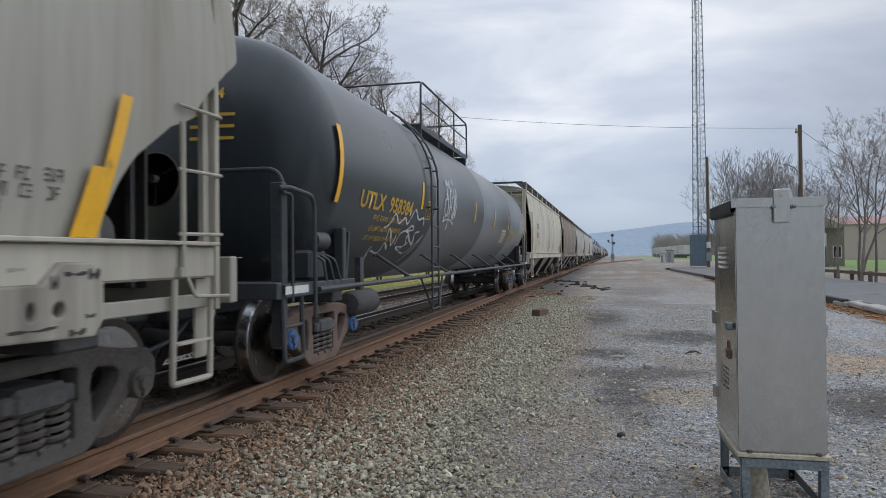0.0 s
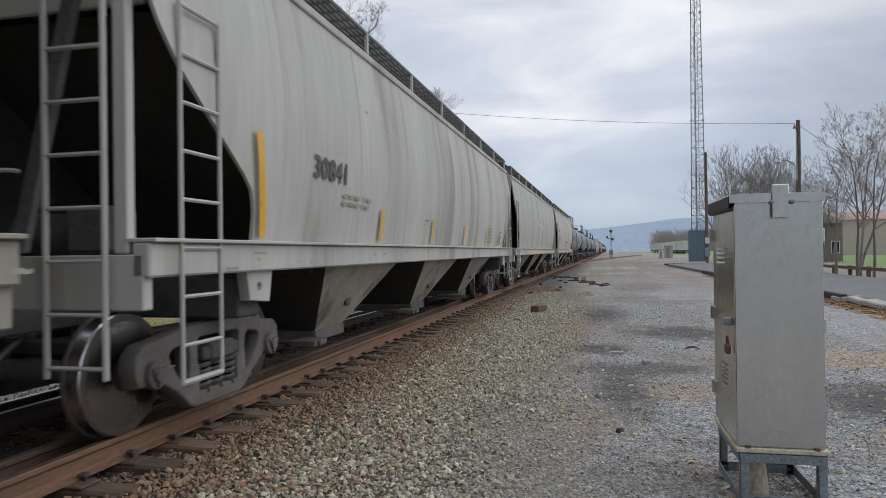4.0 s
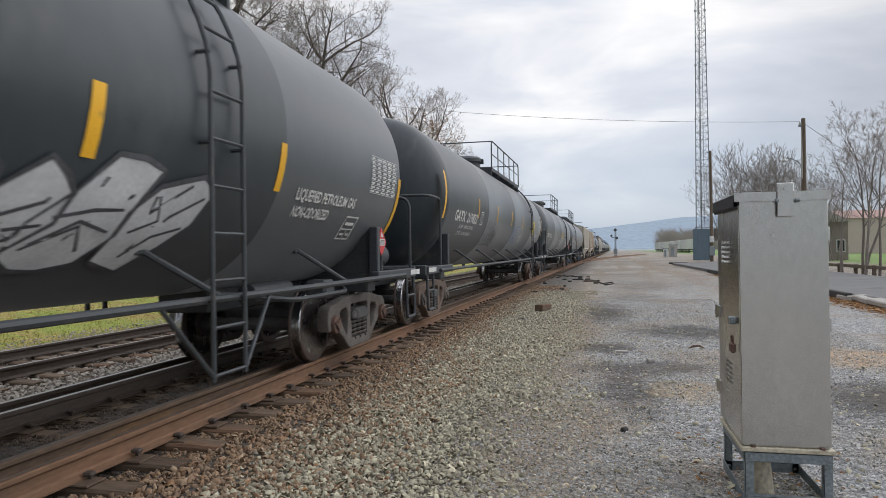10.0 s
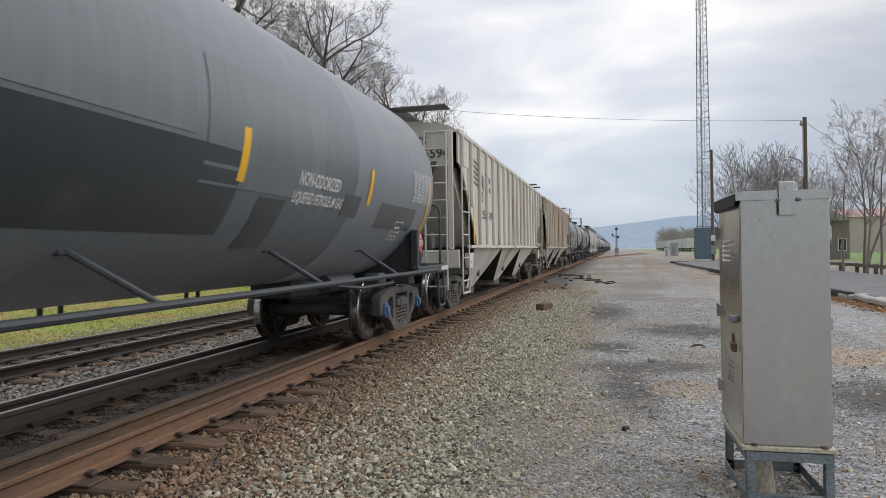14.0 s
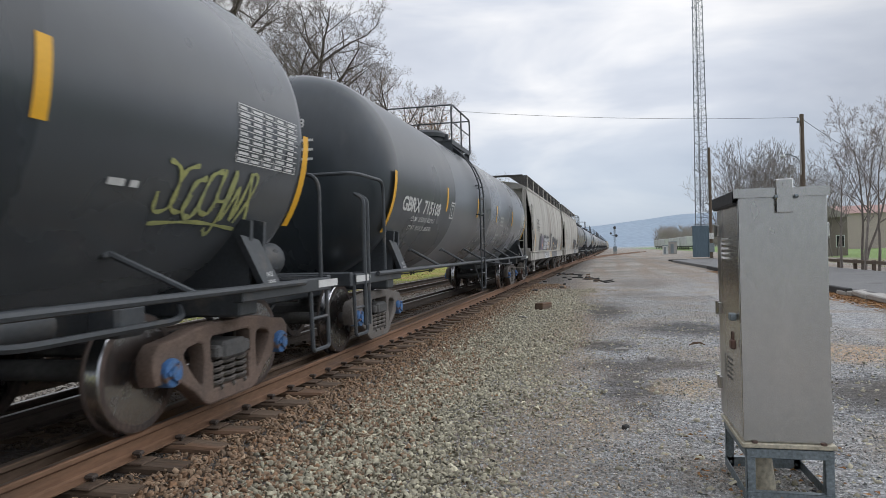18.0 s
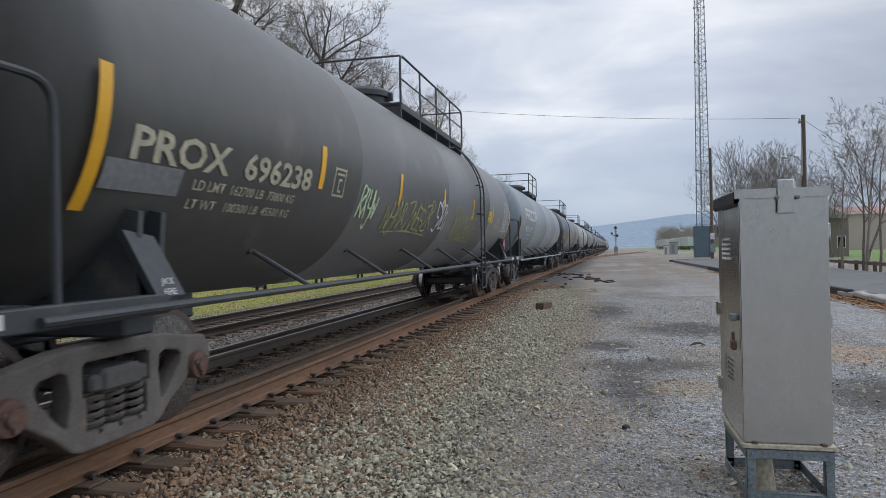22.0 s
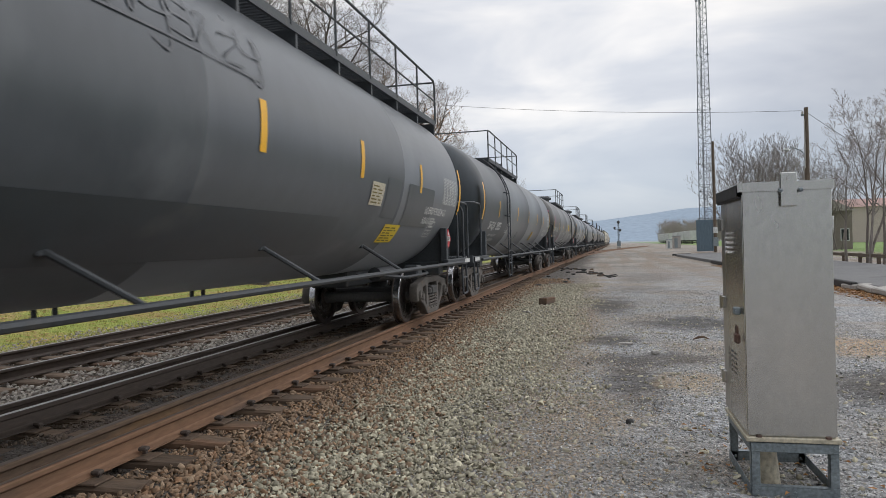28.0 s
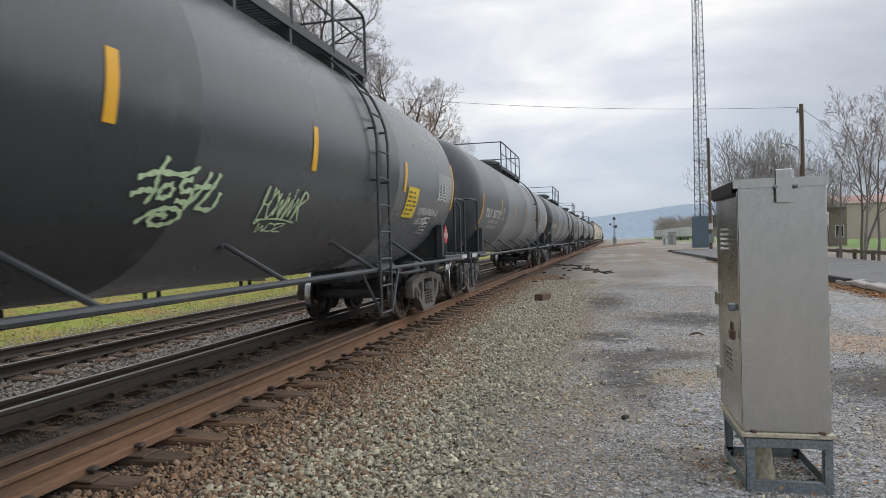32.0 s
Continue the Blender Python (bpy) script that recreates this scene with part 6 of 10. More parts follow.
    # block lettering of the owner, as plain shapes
    if spec.get("blocks"):
        y0, y1, u0, u1 = spec["blocks"]
        w, hh = (y1 - y0) / 6, u1 - u0
        for i in range(6):
            g = Geo()
            a0 = y0 + i * w
            t, fw = hh * 0.24, w * 0.84
            lean = lambda a, b: on(a0 + a + 0.10 * b, u0 + b, 0.008)
            strips = [(0, t, 0, hh), (t, fw, hh - t, hh)]
            if i in (2, 3, 4):
                strips.append((t, fw, 0, t))
            if i in (2, 4):
                strips.append((fw - t, fw, t, hh - t))
            if i in (0, 1, 5):
                strips += [(t, fw, hh * 0.32, hh * 0.32 + t * 0.9), (fw - t, fw, hh * 0.32 + t * 0.9, hh - t)]
            if i in (1, 5):
                strips.append((fw - t, fw, 0, hh * 0.32))
            for (p, q, r, s) in strips:
                g.sheet([[lean(p, r + (s - r) * k / 3), lean(q, r + (s - r) * k / 3)] for k in range(4)])
            part("owner_mark", g, M_LETTER, car, "big plain block shape")
    return car


# -------------------------------- covered hopper cars
CUTS = [(1.2, 1.42), (1.45, 1.42), (1.7, 1.40), (1.9, 1.30), (2.2, 0.85), (2.45, 0.50), (2.65, 0.25), (2.9, 0.05), (3.1, 0.0), (9.0, 0.0)]
CUTS_OPEN = [(1.41, 1.38), (1.47, 1.42), (1.59, 1.40), (1.79, 1.31), (1.96, 1.18), (2.12, 0.96), (2.21, 0.84), (2.28, 0.62), (2.42, 0.52), (2.49, 0.45), (2.73, 0.17), (2.81, 0.05), (2.86, 0.0), (9.0, 0.0)]
CUTS_RIB = [(1.2, 1.9), (1.6, 1.78), (3.0, 0.35), (3.05, 0.0), (9.0, 0.0)]


def table(rows, v):
    for (a, p), (b, q) in zip(rows, rows[1:]):
        if v <= b:
            t = min(max((v - a) / (b - a), 0.0), 1.0)
            return p + (q - p) * t
    return rows[-1][1]


def rear_ladder(car, L, paint):
    """Stout posts with rungs, a cross beam and a hanging step at a ribbed car's trailing end."""
    e = L / 2
    part("ladder_post", Geo().box(1.46, 1.52, e - 0.90, e - 0.86, 1.0, 3.6, 0.005).box(1.44, 1.49, e - 0.86, e - 0.76, 1.0, 3.6, 0.005), M_BROWN, car, "rusty angle post of the end ladder")
    lad = part("side_ladder", Geo().box(1.44, 1.50, e - 0.44, e - 0.36, 0.98, 3.6, 0.006), M_STREAKOLD, car, "pale corner post with rungs")
    for z in (1.08, 1.50, 1.96, 2.41, 2.86, 3.3):
        part("rung", Geo().tube(bend([(1.50, e - 0.82, z), (1.57, e - 0.80, z), (1.57, e - 0.38, z), (1.50, e - 0.36, z)], 0.02), 0.015, 7), M_STREAKOLD, lad)
    part("end_sill", Geo().box(1.40, 1.455, e - 1.9, e - 0.44, 1.445, 1.585, 0.008), M_STREAKOLD, car, "pale beam across the end ladder")
    part("low_beam", Geo().box(1.38, 1.455, e - 1.9, e - 0.85, 1.02, 1.10, 0.008), M_STREAKOLD, car)
    g = Geo().tube(bend([(1.50, e - 0.80, 1.05), (1.53, e - 0.95, 0.85), (1.54, e - 1.15, 0.72), (1.54, e - 1.17, 0.53), (1.54, e - 0.61, 0.53), (1.52, e - 0.60, 0.75), (1.48, e - 0.55, 1.0)], 0.05), 0.022, 8)
    st = part("hanging_step", g, M_UNDER, car, "bent hanging step with bright treads")
    for z in (0.555, 0.76):
        part("tread", Geo().box(1.50, 1.57, e - 1.14, e - 0.62, z - 0.012, z + 0.012, 0.004), M_STREAKOLD, st)
    part("end_bulkhead", Geo().plate([(e - 1.3, 1.1), (e - 0.95, 1.1), (e - 0.95, 1.44), (e - 1.3, 1.44)], 0.03, "yz", 1.2), M_BROWN, car)


def open_end(car, paint, zt):
    """Corner post, short ladder, stirrup and jacking bracket at the yard side of a trailing end."""
    part("corner_post", Geo().box(1.40, 1.45, 8.42, 8.55, 0.95, zt, 0.006).box(1.45, 1.50, 8.49, 8.55, 0.95, zt, 0.006), M_SILLTAN, car, "channel-shaped corner post")
    g = Geo().tube([(1.56, 8.0, 1.22), (1.56, 8.0, 2.24)], 0.020, 8)
    g.box(1.53, 1.572, 7.965, 8.035, 1.20, 1.27, 0.006)
    lad = part("side_ladder", g, M_SILLTAN, car, "short pale ladder beside the corner post")
    for z in (1.49, 1.92, 2.35):
        part("rung", Geo().tube(bend([(1.56, 7.96, z), (1.56, 8.48, z + 0.01), (1.50, 8.52, z + 0.01)], 0.02), 0.013, 7), M_SILLTAN, lad)
    part("low_grab", Geo().tube(bend([(1.54, 8.06, 1.22), (1.57, 8.12, 1.07), (1.57, 8.54, 1.05)], 0.03), 0.014, 7), M_SILLTAN, lad)
    g = Geo().tube(bend([(1.54, 7.93, 1.19), (1.54, 7.90, 0.50), (1.54, 8.34, 0.49), (1.54, 8.35, 1.05)], 0.03), 0.022, 8)
    st = part("stirrup", g, M_SILLTAN, car, "pale stirrup step under the sill")
    for z in (0.77,):
        part("tread", Geo().box(1.50, 1.57, 7.93, 8.32, z - 0.02, z, 0.004), M_SILLTAN, st)
    part("hanging_plate", Geo().plate([(8.30, 1.18), (8.28, 0.62), (8.42, 0.62), (8.55, 0.95), (8.55, 1.18)], 0.02, "yz", 1.44), M_SILLTAN, car, "grimy gusset behind the stirrup")
    part("low_bar", Geo().box(1.44, 1.50, 7.24, 8.42, 0.98, 1.075, 0.008), M_DUSTTAN, car, "pale bar under the sill")
    outline = [(6.40, 0.95), (7.17, 0.92), (7.23, 1.0), (7.23, 1.19), (7.15, 1.30), (6.94, 1.30), (6.82, 1.19), (6.40, 1.19)]
    hole = lambda y, z, a, b: [(y + a * math.cos(w), z + b * math.sin(w)) for w in [k * math.pi / 6 for k in range(12)]]
    part("jacking_bracket", cut_plate("jacking_bracket", [outline, hole(6.92, 1.07, 0.055, 0.055), hole(6.74, 1.07, 0.04, 0.06)], 0.08, 0.014), M_SILLTAN, car, "scraped cream bracket with two holes").matrix_basis = pose(1.53, 0, 0)
    # near-black backing behind the bracket's holes
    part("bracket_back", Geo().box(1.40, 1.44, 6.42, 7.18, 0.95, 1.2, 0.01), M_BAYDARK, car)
    g = Geo()
    for (y, z, w, q) in ((6.95, 1.25, 0.16, 0.02), (7.12, 1.24, 0.09, 0.05), (6.86, 1.2, 0.05, 0.06), (6.6, 0.98, 0.3, 0.015), (6.98, 0.94, 0.12, 0.03), (7.1, 1.02, 0.07, 0.02)):
        g.sheet([[(1.5725, y + w * i / 5, z - q * (0.3 + 0.3 * math.sin(i * 2.3))) for i in range(6)], [(1.5725, y + w * i / 5, z + q * (0.5 + 0.4 * math.sin(i * 1.7 + y))) for i in range(6)]])
    part("paint_wear", g, M_BAYDARK, car, "dark scrapes on the bracket")["kind"] = "stuff"
    g = Geo().lathe([(0.0, 0.215), (0.012, 0.23), (0.025, 0.215), (0.012, 0.20), (0.0, 0.215)], 28, "y", (0.72, 8.88, 1.98))
    for k in range(3):
        w = k * 2 * math.pi / 3 + 0.5
        g.tube([(0.72, 8.89, 1.98), (0.72 + 0.21 * math.cos(w), 8.89, 1.98 + 0.21 * math.sin(w))], 0.012, 6)
    g.lathe([(-0.06, 0.0), (-0.06, 0.035), (0.03, 0.035), (0.03, 0.0)], 12, "y", (0.72, 8.88, 1.98))
    part("hand_wheel", g, M_TRUCK, car, "open-spoked hand brake wheel")


def hopper_car(L, paint, spec, ribbed=False, far=False):
    car = empty("hopper_car", pose(0, 0, 0), spec.get("label", "pale covered hopper car on the freight train"), "hopper car", "cars of the train")
    low = spec.get("deep_sill", False)
    own = spec.get("open_end", False)   # trailing end with a short ladder and a stirrup
    h = L / 2 - (0.92 if ribbed else 0.55)  # side sheets end here below the roof
    zs, zt = (1.20, 3.64) if low else (1.44, 3.70 if ribbed else 3.82)
    roof = zt + (0.32 if low else 0.27)
    rng = random.Random(int(L * 1000) + 1)

    def side_x(z):
        """Half width of the body at that height: round-sided cars bulge, ribbed cars are flat."""
        if ribbed:
            return 1.45
        t = (z - zs) / (zt - zs)
        return 1.37 + 0.16 * math.sin(math.pi * min(max(t * 0.85 + 0.12, 0), 1))

    def cut(z):
        return table(CUTS_RIB if ribbed else CUTS_OPEN if own else CUTS, z)

    def on(y, z, lift=0.006):
        return (side_x(z) + lift, y, z)

    nz, ny = 44 if own else 22, 24
    for sx in (1, -1):
        g = Geo()
        rows = []
        for k in range(nz + 1):
            z = zs + (zt - zs) * k / nz
            hh = h - cut(z)
            rows.append([(sx * side_x(z), -hh + 2 * hh * j / ny, z) for j in range(ny + 1)])
        rows = rows if sx > 0 else [r[::-1] for r in rows]
        g.sheet(rows)
        g.sheet([[(p[0] - sx * 0.03, p[1], p[2]) for p in r[::-1]] for r in rows])
        for e in (0, -1):
            g.sheet([[p[e] for p in rows], [(p[e][0] - sx * 0.03, p[e][1], p[e][2]) for p in rows]])
        part("side_sheet", g, paint, car, spec.get("paint", "weathered painted side sheet"), 40)
        g = Geo().box(*sorted((sx * (side_x(zt) - 0.04), sx * (side_x(zt) + 0.035))), -h, h, zt - 0.035, zt + 0.06, 0.012)
        part("roof_rail", g, paint, car)
    prof = []
    for i in range(13):
        w = math.pi * i / 12
        prof.append((-(side_x(zt) - 0.02) * math.cos(w), zt + (roof - zt) * math.sin(w) ** 0.9))
    g = Geo().sheet([[(x, y, z) for x, z in prof] for y in (h, -h)])
    for y in (-h, h):
        k = len(g.v)
        g.v.extend([(x, y, z) for x, z in prof])
        g.f.append(tuple(range(k, k + len(prof))))
    part("roof", g, paint, car, "", 40)
    # vertical seams or ribs
    if ribbed:
        n = 18
        for i in range(n):
            y = -h + 0.25 + (2 * h - 0.5) * i / (n - 1)
            zlow = zs
            while cut(zlow) > h - abs(y) - 0.06:
                zlow += 0.02
            for sx in (1, -1):
                part("side_rib", Geo().box(*sorted((sx * 1.451, sx * 1.52)), y - 0.05, y + 0.05, zlow + 0.02, zt - 0.04, 0.012), paint, car)
    else:
        n = spec.get("seams", 8)
        for i in range(n):
            y = -h + 1.9 + (2 * h - 3.8) * i / (n - 1)
            g = Geo().sheet([[on(y + d, zs + (zt - 0.04 - zs) * k / 10, l) for d, l in ((-0.05, 0.001), (-0.012, 0.016), (0.012, 0.016), (0.02, 0.001))] for k in range(11)])
            part("side_seam", g, paint, car, "", 30)
    # sill with a top ledge
    z0, z1 = (0.87, 1.20) if low else (1.37, 1.44) if ribbed else (1.19, 1.43)
    for sx in (1, -1):
        ls = L / 2 - (1.0 if ribbed else 0.5)
        if ribbed:
            g = Geo().box(*sorted((sx * 1.36, sx * 1.47)), -h + 1.2, h - 1.2, z0, z1 - 0.004, 0.01)
        else:
            le = ls - 0.40 if own else ls
            g = Geo().box(*sorted((sx * 1.40, sx * 1.53)), -ls, le, z0, z1 - 0.012, 0.015)
            g.box(*sorted((sx * 1.33, sx * 1.575)), -ls, le, z1 - 0.014, z1 + 0.014, 0.006)
        part("side_sill", g, M_SILLTAN if own else paint, car, "long side sill with a top flange")
        if not low and not far:
            for s in (-1,) if own and sx > 0 else (-1, 1):
                yc = s * (L / 2 - AXLE_IN - BASE / 2 + 0.02)
                me = cached(("jack", paint.name), lambda: cut_plate("jacking_bracket", [[(-0.15, 0.96), (0.17, 0.93), (0.24, 1.26), (-0.22, 1.26)], [(0.05 * math.cos(a), 1.06 + 0.05 * math.sin(a)) for a in [k * 0.7854 for k in range(8)]]], 0.10, 0.01))
                ob = part("jacking_bracket", me, paint, car)
                ob.matrix_basis = pose(sx * 1.42, yc, 0)
    # slope sheets at the ends and hopper bays; the near-black ones carry painted shade
    inner = 5.85
    for s in (-1, 1):
        g = Geo()
        w = 1.26
        g.sheet([[(-w, s * (L / 2 - 0.95), 3.05), (w, s * (L / 2 - 0.95), 3.05)], [(-w, s * inner, 1.1), (w, s * inner, 1.1)]])
        for sx in (-1, 1):
            g.sheet([[(sx * w, s * (L / 2 - 0.95), 3.05), (sx * w, s * inner, 3.05)], [(sx * w, s * (L / 2 - 1.0), 3.0), (sx * w, s * inner, 1.1)]])
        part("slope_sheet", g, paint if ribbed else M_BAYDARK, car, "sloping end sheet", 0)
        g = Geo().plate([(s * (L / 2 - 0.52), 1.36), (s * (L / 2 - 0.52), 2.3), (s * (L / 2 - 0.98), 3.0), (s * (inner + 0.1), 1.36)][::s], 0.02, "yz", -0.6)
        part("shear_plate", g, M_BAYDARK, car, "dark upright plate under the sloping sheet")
        # added near-black plates fill the shaded end instead of an open view
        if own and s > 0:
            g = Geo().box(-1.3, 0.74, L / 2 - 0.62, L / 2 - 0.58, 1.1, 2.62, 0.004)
            part("end_plate", g, M_BAYDARK, car, "upright plate under the end sheet, blackened for shade")
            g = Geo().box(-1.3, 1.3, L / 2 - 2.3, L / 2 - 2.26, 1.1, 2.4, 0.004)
            part("cross_plate", g, M_BAYDARK, car, "plate over the bogie, blackened for shade")
            part("plate_post", Geo().box(0.60, 0.66, L / 2 - 0.68, L / 2 - 0.625, 1.1, 2.62, 0.004), M_UNDER, car)
        ee = L / 2 - (0.94 if ribbed else 0.72)
        g = Geo().box(-1.34, 1.34, *sorted((s * ee, s * (ee - 0.04))), 3.02, zt + 0.02, 0.01)
        part("end_sheet", g, paint, car)
    cents = spec.get("bays") or ((-4.25, -0.1, 4.05) if ribbed else (-4.4, -0.1, 4.2) if not low else (-4.6, -0.85, 2.9))
    for yc in cents:
        g = Geo()
        tw = 2.06 if ribbed else 1.36 if not low else 1.7
        top, bot, hw, bw = z0 + 0.03, (0.36 if not low else 0.48), (0.42 if not low else 0.48), (0.82 if not low else 0.86)
        ring0 = [(-1.385, yc - tw, top), (1.385, yc - tw, top), (1.385, yc + tw, top), (-1.385, yc + tw, top)]
        ring1 = [(-bw, yc - hw, bot), (bw, yc - hw, bot), (bw, yc + hw, bot), (-bw, yc + hw, bot)]
        k = len(g.v)
        g.v.extend(ring0 + ring1)
        for a in (1, 3):
            b = (a + 1) % 4
            g.f.append((k + a, k + 4 + a, k + 4 + b, k + b))
        g.f.append((k + 4, k + 7, k + 6, k + 5))
        # light_bays off: bay colour darkened to M_UNDER for the shade below the sill
        bay = part("hopper_bay", g, spec.get("bay_mat", M_BAY) if spec.get("light_bays", True) else M_UNDER, car, "sloping discharge bay", 0)
        # shade under the bay is put into these plates' near-black colour
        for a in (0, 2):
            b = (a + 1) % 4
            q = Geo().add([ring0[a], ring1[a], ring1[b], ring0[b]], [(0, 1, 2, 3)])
            part("slope_plate", q, M_BAYDARK, bay, "slope plate darkened for the shade beneath", 0)
        q = Geo().box(-bw - 0.04, bw + 0.04, yc - hw - 0.05, yc + hw + 0.05, bot - 0.11, bot + 0.02, 0.01)
        part("outlet_frame", q, M_TRUCK if spec.get("light_bays", True) else M_UNDER, bay)
        q = Geo().box(bw - 0.12, bw + 0.2, yc - hw - 0.46, yc - hw - 0.08, bot - 0.12, bot - 0.05, 0.01)
        q.tube([(0.4, yc - hw - 0.35, bot - 0.08), (1.06, yc - hw - 0.35, bot - 0.08)], 0.03, 8)
        part("outlet_gate", q, M_TRUCK, bay)
        if not far:
            q = Geo().lathe([(0.0, 0.10), (0.05, 0.10), (0.06, 0.0)], 12, "x", (1.02, yc + 0.1, 0.75))
            part("vibrator_bracket", q, M_TRUCKRUST, bay, "rusty vibrator bracket")
    # dark slopes between the bays, near-black for the shaded void there
    for a, b in zip(cents, cents[1:]):
        if ribbed:
            continue
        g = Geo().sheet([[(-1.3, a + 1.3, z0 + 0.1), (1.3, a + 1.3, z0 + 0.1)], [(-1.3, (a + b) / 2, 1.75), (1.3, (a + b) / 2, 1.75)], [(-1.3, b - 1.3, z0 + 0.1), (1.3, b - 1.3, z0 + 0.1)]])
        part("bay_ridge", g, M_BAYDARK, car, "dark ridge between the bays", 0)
    part("centre_sill", Geo().box(-0.32, 0.32, -L / 2 + 0.4, L / 2 - 0.4, 0.78, 1.02, 0.02), M_UNDER, car, "dark centre sill")
    for s in (-1, 1):
        yc = s * (L / 2 - AXLE_IN - BASE / 2)
        part("body_bolster", Geo().box(-1.36, 1.36, yc - 0.17, yc + 0.17, 0.80, 1.15, 0.02), M_UNDER, car)
        part("coupler", coupler_geo(L, s), M_UNDER, car, "cast steel coupler with air hose")
        # end frame, ladders, steps
        ye = s * (L / 2 - (0.74 if ribbed else 0.50))
        part("end_beam", Geo().box(-1.48, 1.48, min(ye, ye - s * 0.10), max(ye, ye - s * 0.10), 0.98, 1.34, 0.01), paint, car)
        if own and s > 0:
            open_end(car, paint, zt)
        for sx in (-1,) if own and s > 0 else (-1, 1):
            part("end_post", Geo().box(*sorted((sx * 1.27, sx * 1.37)), min(ye, ye - s * 0.08), max(ye, ye - s * 0.08), 1.345, zt, 0.008), paint, car)
            g = Geo().plate([(sx * 0.5, 1.36), (sx * 0.60, 1.36), (sx * 1.05, 3.1), (sx * 0.95, 3.1)][::sx], 0.06, "xz", ye - 0.03)
            part("end_brace", g, M_UNDER, car)
            if ribbed and s > 0 and sx > 0:
                rear_ladder(car, L, paint)
                continue
            ya, yb = sorted((s * (L / 2 - 0.82), s * (L / 2 - (1.46 if ribbed else 1.30))))
            g = Geo()
            for a in (ya, yb):
                g.tube([(sx * 1.54, a, 0.46), (sx * 1.54, a, 3.05)], 0.017, 6)
            g.tube([(sx * 1.54, ya, 0.47), (sx * 1.54, yb, 0.47)], 0.022, 6)
            sl = part("side_ladder", g, paint, car, "pale side ladder with foot step")
            for i in range(6 if ribbed else 8):
                z = 0.72 + (0.46 if ribbed else 0.33) * i
                part("rung", Geo().tube([(sx * 1.54, ya, z), (sx * 1.54, yb, z)], 0.015, 6), paint, sl)
        if own and s > 0:
            continue
        g = Geo()
        for a in (0.82, 1.26):
            g.tube([(a, ye + s * 0.07, 0.55), (a, ye + s * 0.07, zt)], 0.020, 6)
        el_ = part("end_ladder", g, paint, car)
        for i in range(10):
            z = 0.62 + 0.34 * i
            if z < zt:
                part("rung", Geo().tube([(0.82, ye + s * 0.07, z), (1.26, ye + s * 0.07, z)], 0.015, 6), paint, el_)
        part("end_grab", Geo().tube(bend([(0.55, ye, 1.9), (0.55, ye + s * 0.08, 1.9), (-0.55, ye + s * 0.08, 1.9), (-0.55, ye, 1.9)], 0.03), 0.016, 6), paint, car)
    for (y, z, n) in spec.get("glyphs", ()):
        g = Geo()
        for k in range(n):
            for (a, b, c, d) in rng.sample(((0, 0.008, 0, 0.07), (0.026, 0.034, 0, 0.07), (0, 0.034, 0, 0.012), (0, 0.034, 0.058, 0.07), (0, 0.034, 0.03, 0.04)), 3):
                g.sheet([[on(y + k * 0.045 + a, z + c, 0.006), on(y + k * 0.045 + b, z + c, 0.006)], [on(y + k * 0.045 + a, z + d, 0.006), on(y + k * 0.045 + b, z + d, 0.006)]])
        part("stencil_block", g, M_LETTERK, car, "worn unreadable stencil")["kind"] = "stuff"
    # brake gear behind the leading end
    g = Geo().lathe([(0.0, 0.0), (0.01, 0.27), (0.03, 0.29), (0.05, 0.27), (0.05, 0.235), (0.02, 0.235), (0.02, 0.05), (0.06, 0.04), (0.06, 0.0)], 20, "y", (-0.35, -L / 2 + 0.36, 2.35))
    part("brake_wheel", g, M_UNDER, car, "hand brake wheel")
    part("brake_cylinder", Geo().lathe([(-0.3, 0.0), (-0.29, 0.16), (0.25, 0.17), (0.3, 0.0)], 14, "x", (0.2, -L / 2 + 1.2, 1.5)), M_UNDER, car, "dark brake cylinder")
    part("brake_valve", Geo().box(0.45, 0.85, -L / 2 + 1.0, -L / 2 + 1.3, 1.35, 1.7, 0.03), M_UNDER, car)
    part("air_reservoir", Geo().lathe([(-0.4, 0.0), (-0.38, 0.16), (0.38, 0.16), (0.4, 0.0)], 14, "x", (0.5, L / 2 - 1.3, 1.5)), M_UNDER, car)
    # roof walk on posts, and hatches
    zw = 4.16 if not low else 4.12
    xa, xb = (0.05, 0.36) if ribbed else (0.98, 1.36) if not low else (0.72, 1.40)
    for sx in (1, -1):
        g = Geo()
        nn = 7 if not low else 11
        for i in range(nn):
            x = sx * (xa + (xb - xa) * i / (nn - 1))
            g.box(x - 0.012, x + 0.012, -h + 0.05, h - 0.05, zw, zw + 0.035)
        y = -h + 0.1
        while y < h - 0.1:
            g.box(*sorted((sx * xa, sx * xb)), y, y + 0.03, zw + 0.004, zw + 0.031)
            y += 0.30
        rw = part("roof_walk", g, M_UNDER, car, "dark steel grating roof walk", 0)
        for i in range(0 if ribbed else 9):
            y = -h + 0.3 + (2 * h - 0.6) * i / 8
            part("walk_post", Geo().box(*sorted((sx * (xb - 0.02), sx * (xb + 0.02))), y - 0.025, y + 0.025, zt + 0.03, zw + 0.03, 0.004), paint, rw)
    for s in (-1, 1):
        g = Geo().box(-1.3, 1.3, *sorted((s * (h + 0.02), s * (h + 0.4))), zw - 0.02, zw + 0.02, 0.004)
        part("crossover_board", g, M_UNDER, car)
    for i in range(8):
        ya = -h + 0.8 + (2 * h - 1.6) * i / 8
        part("roof_hatch", Geo().box(-0.45, 0.45, ya, ya + (2 * h - 1.6) / 8 - 0.12, roof - 0.03, roof + 0.09, 0.03), paint, car)
    # stripes
    dz = zs + 0.04
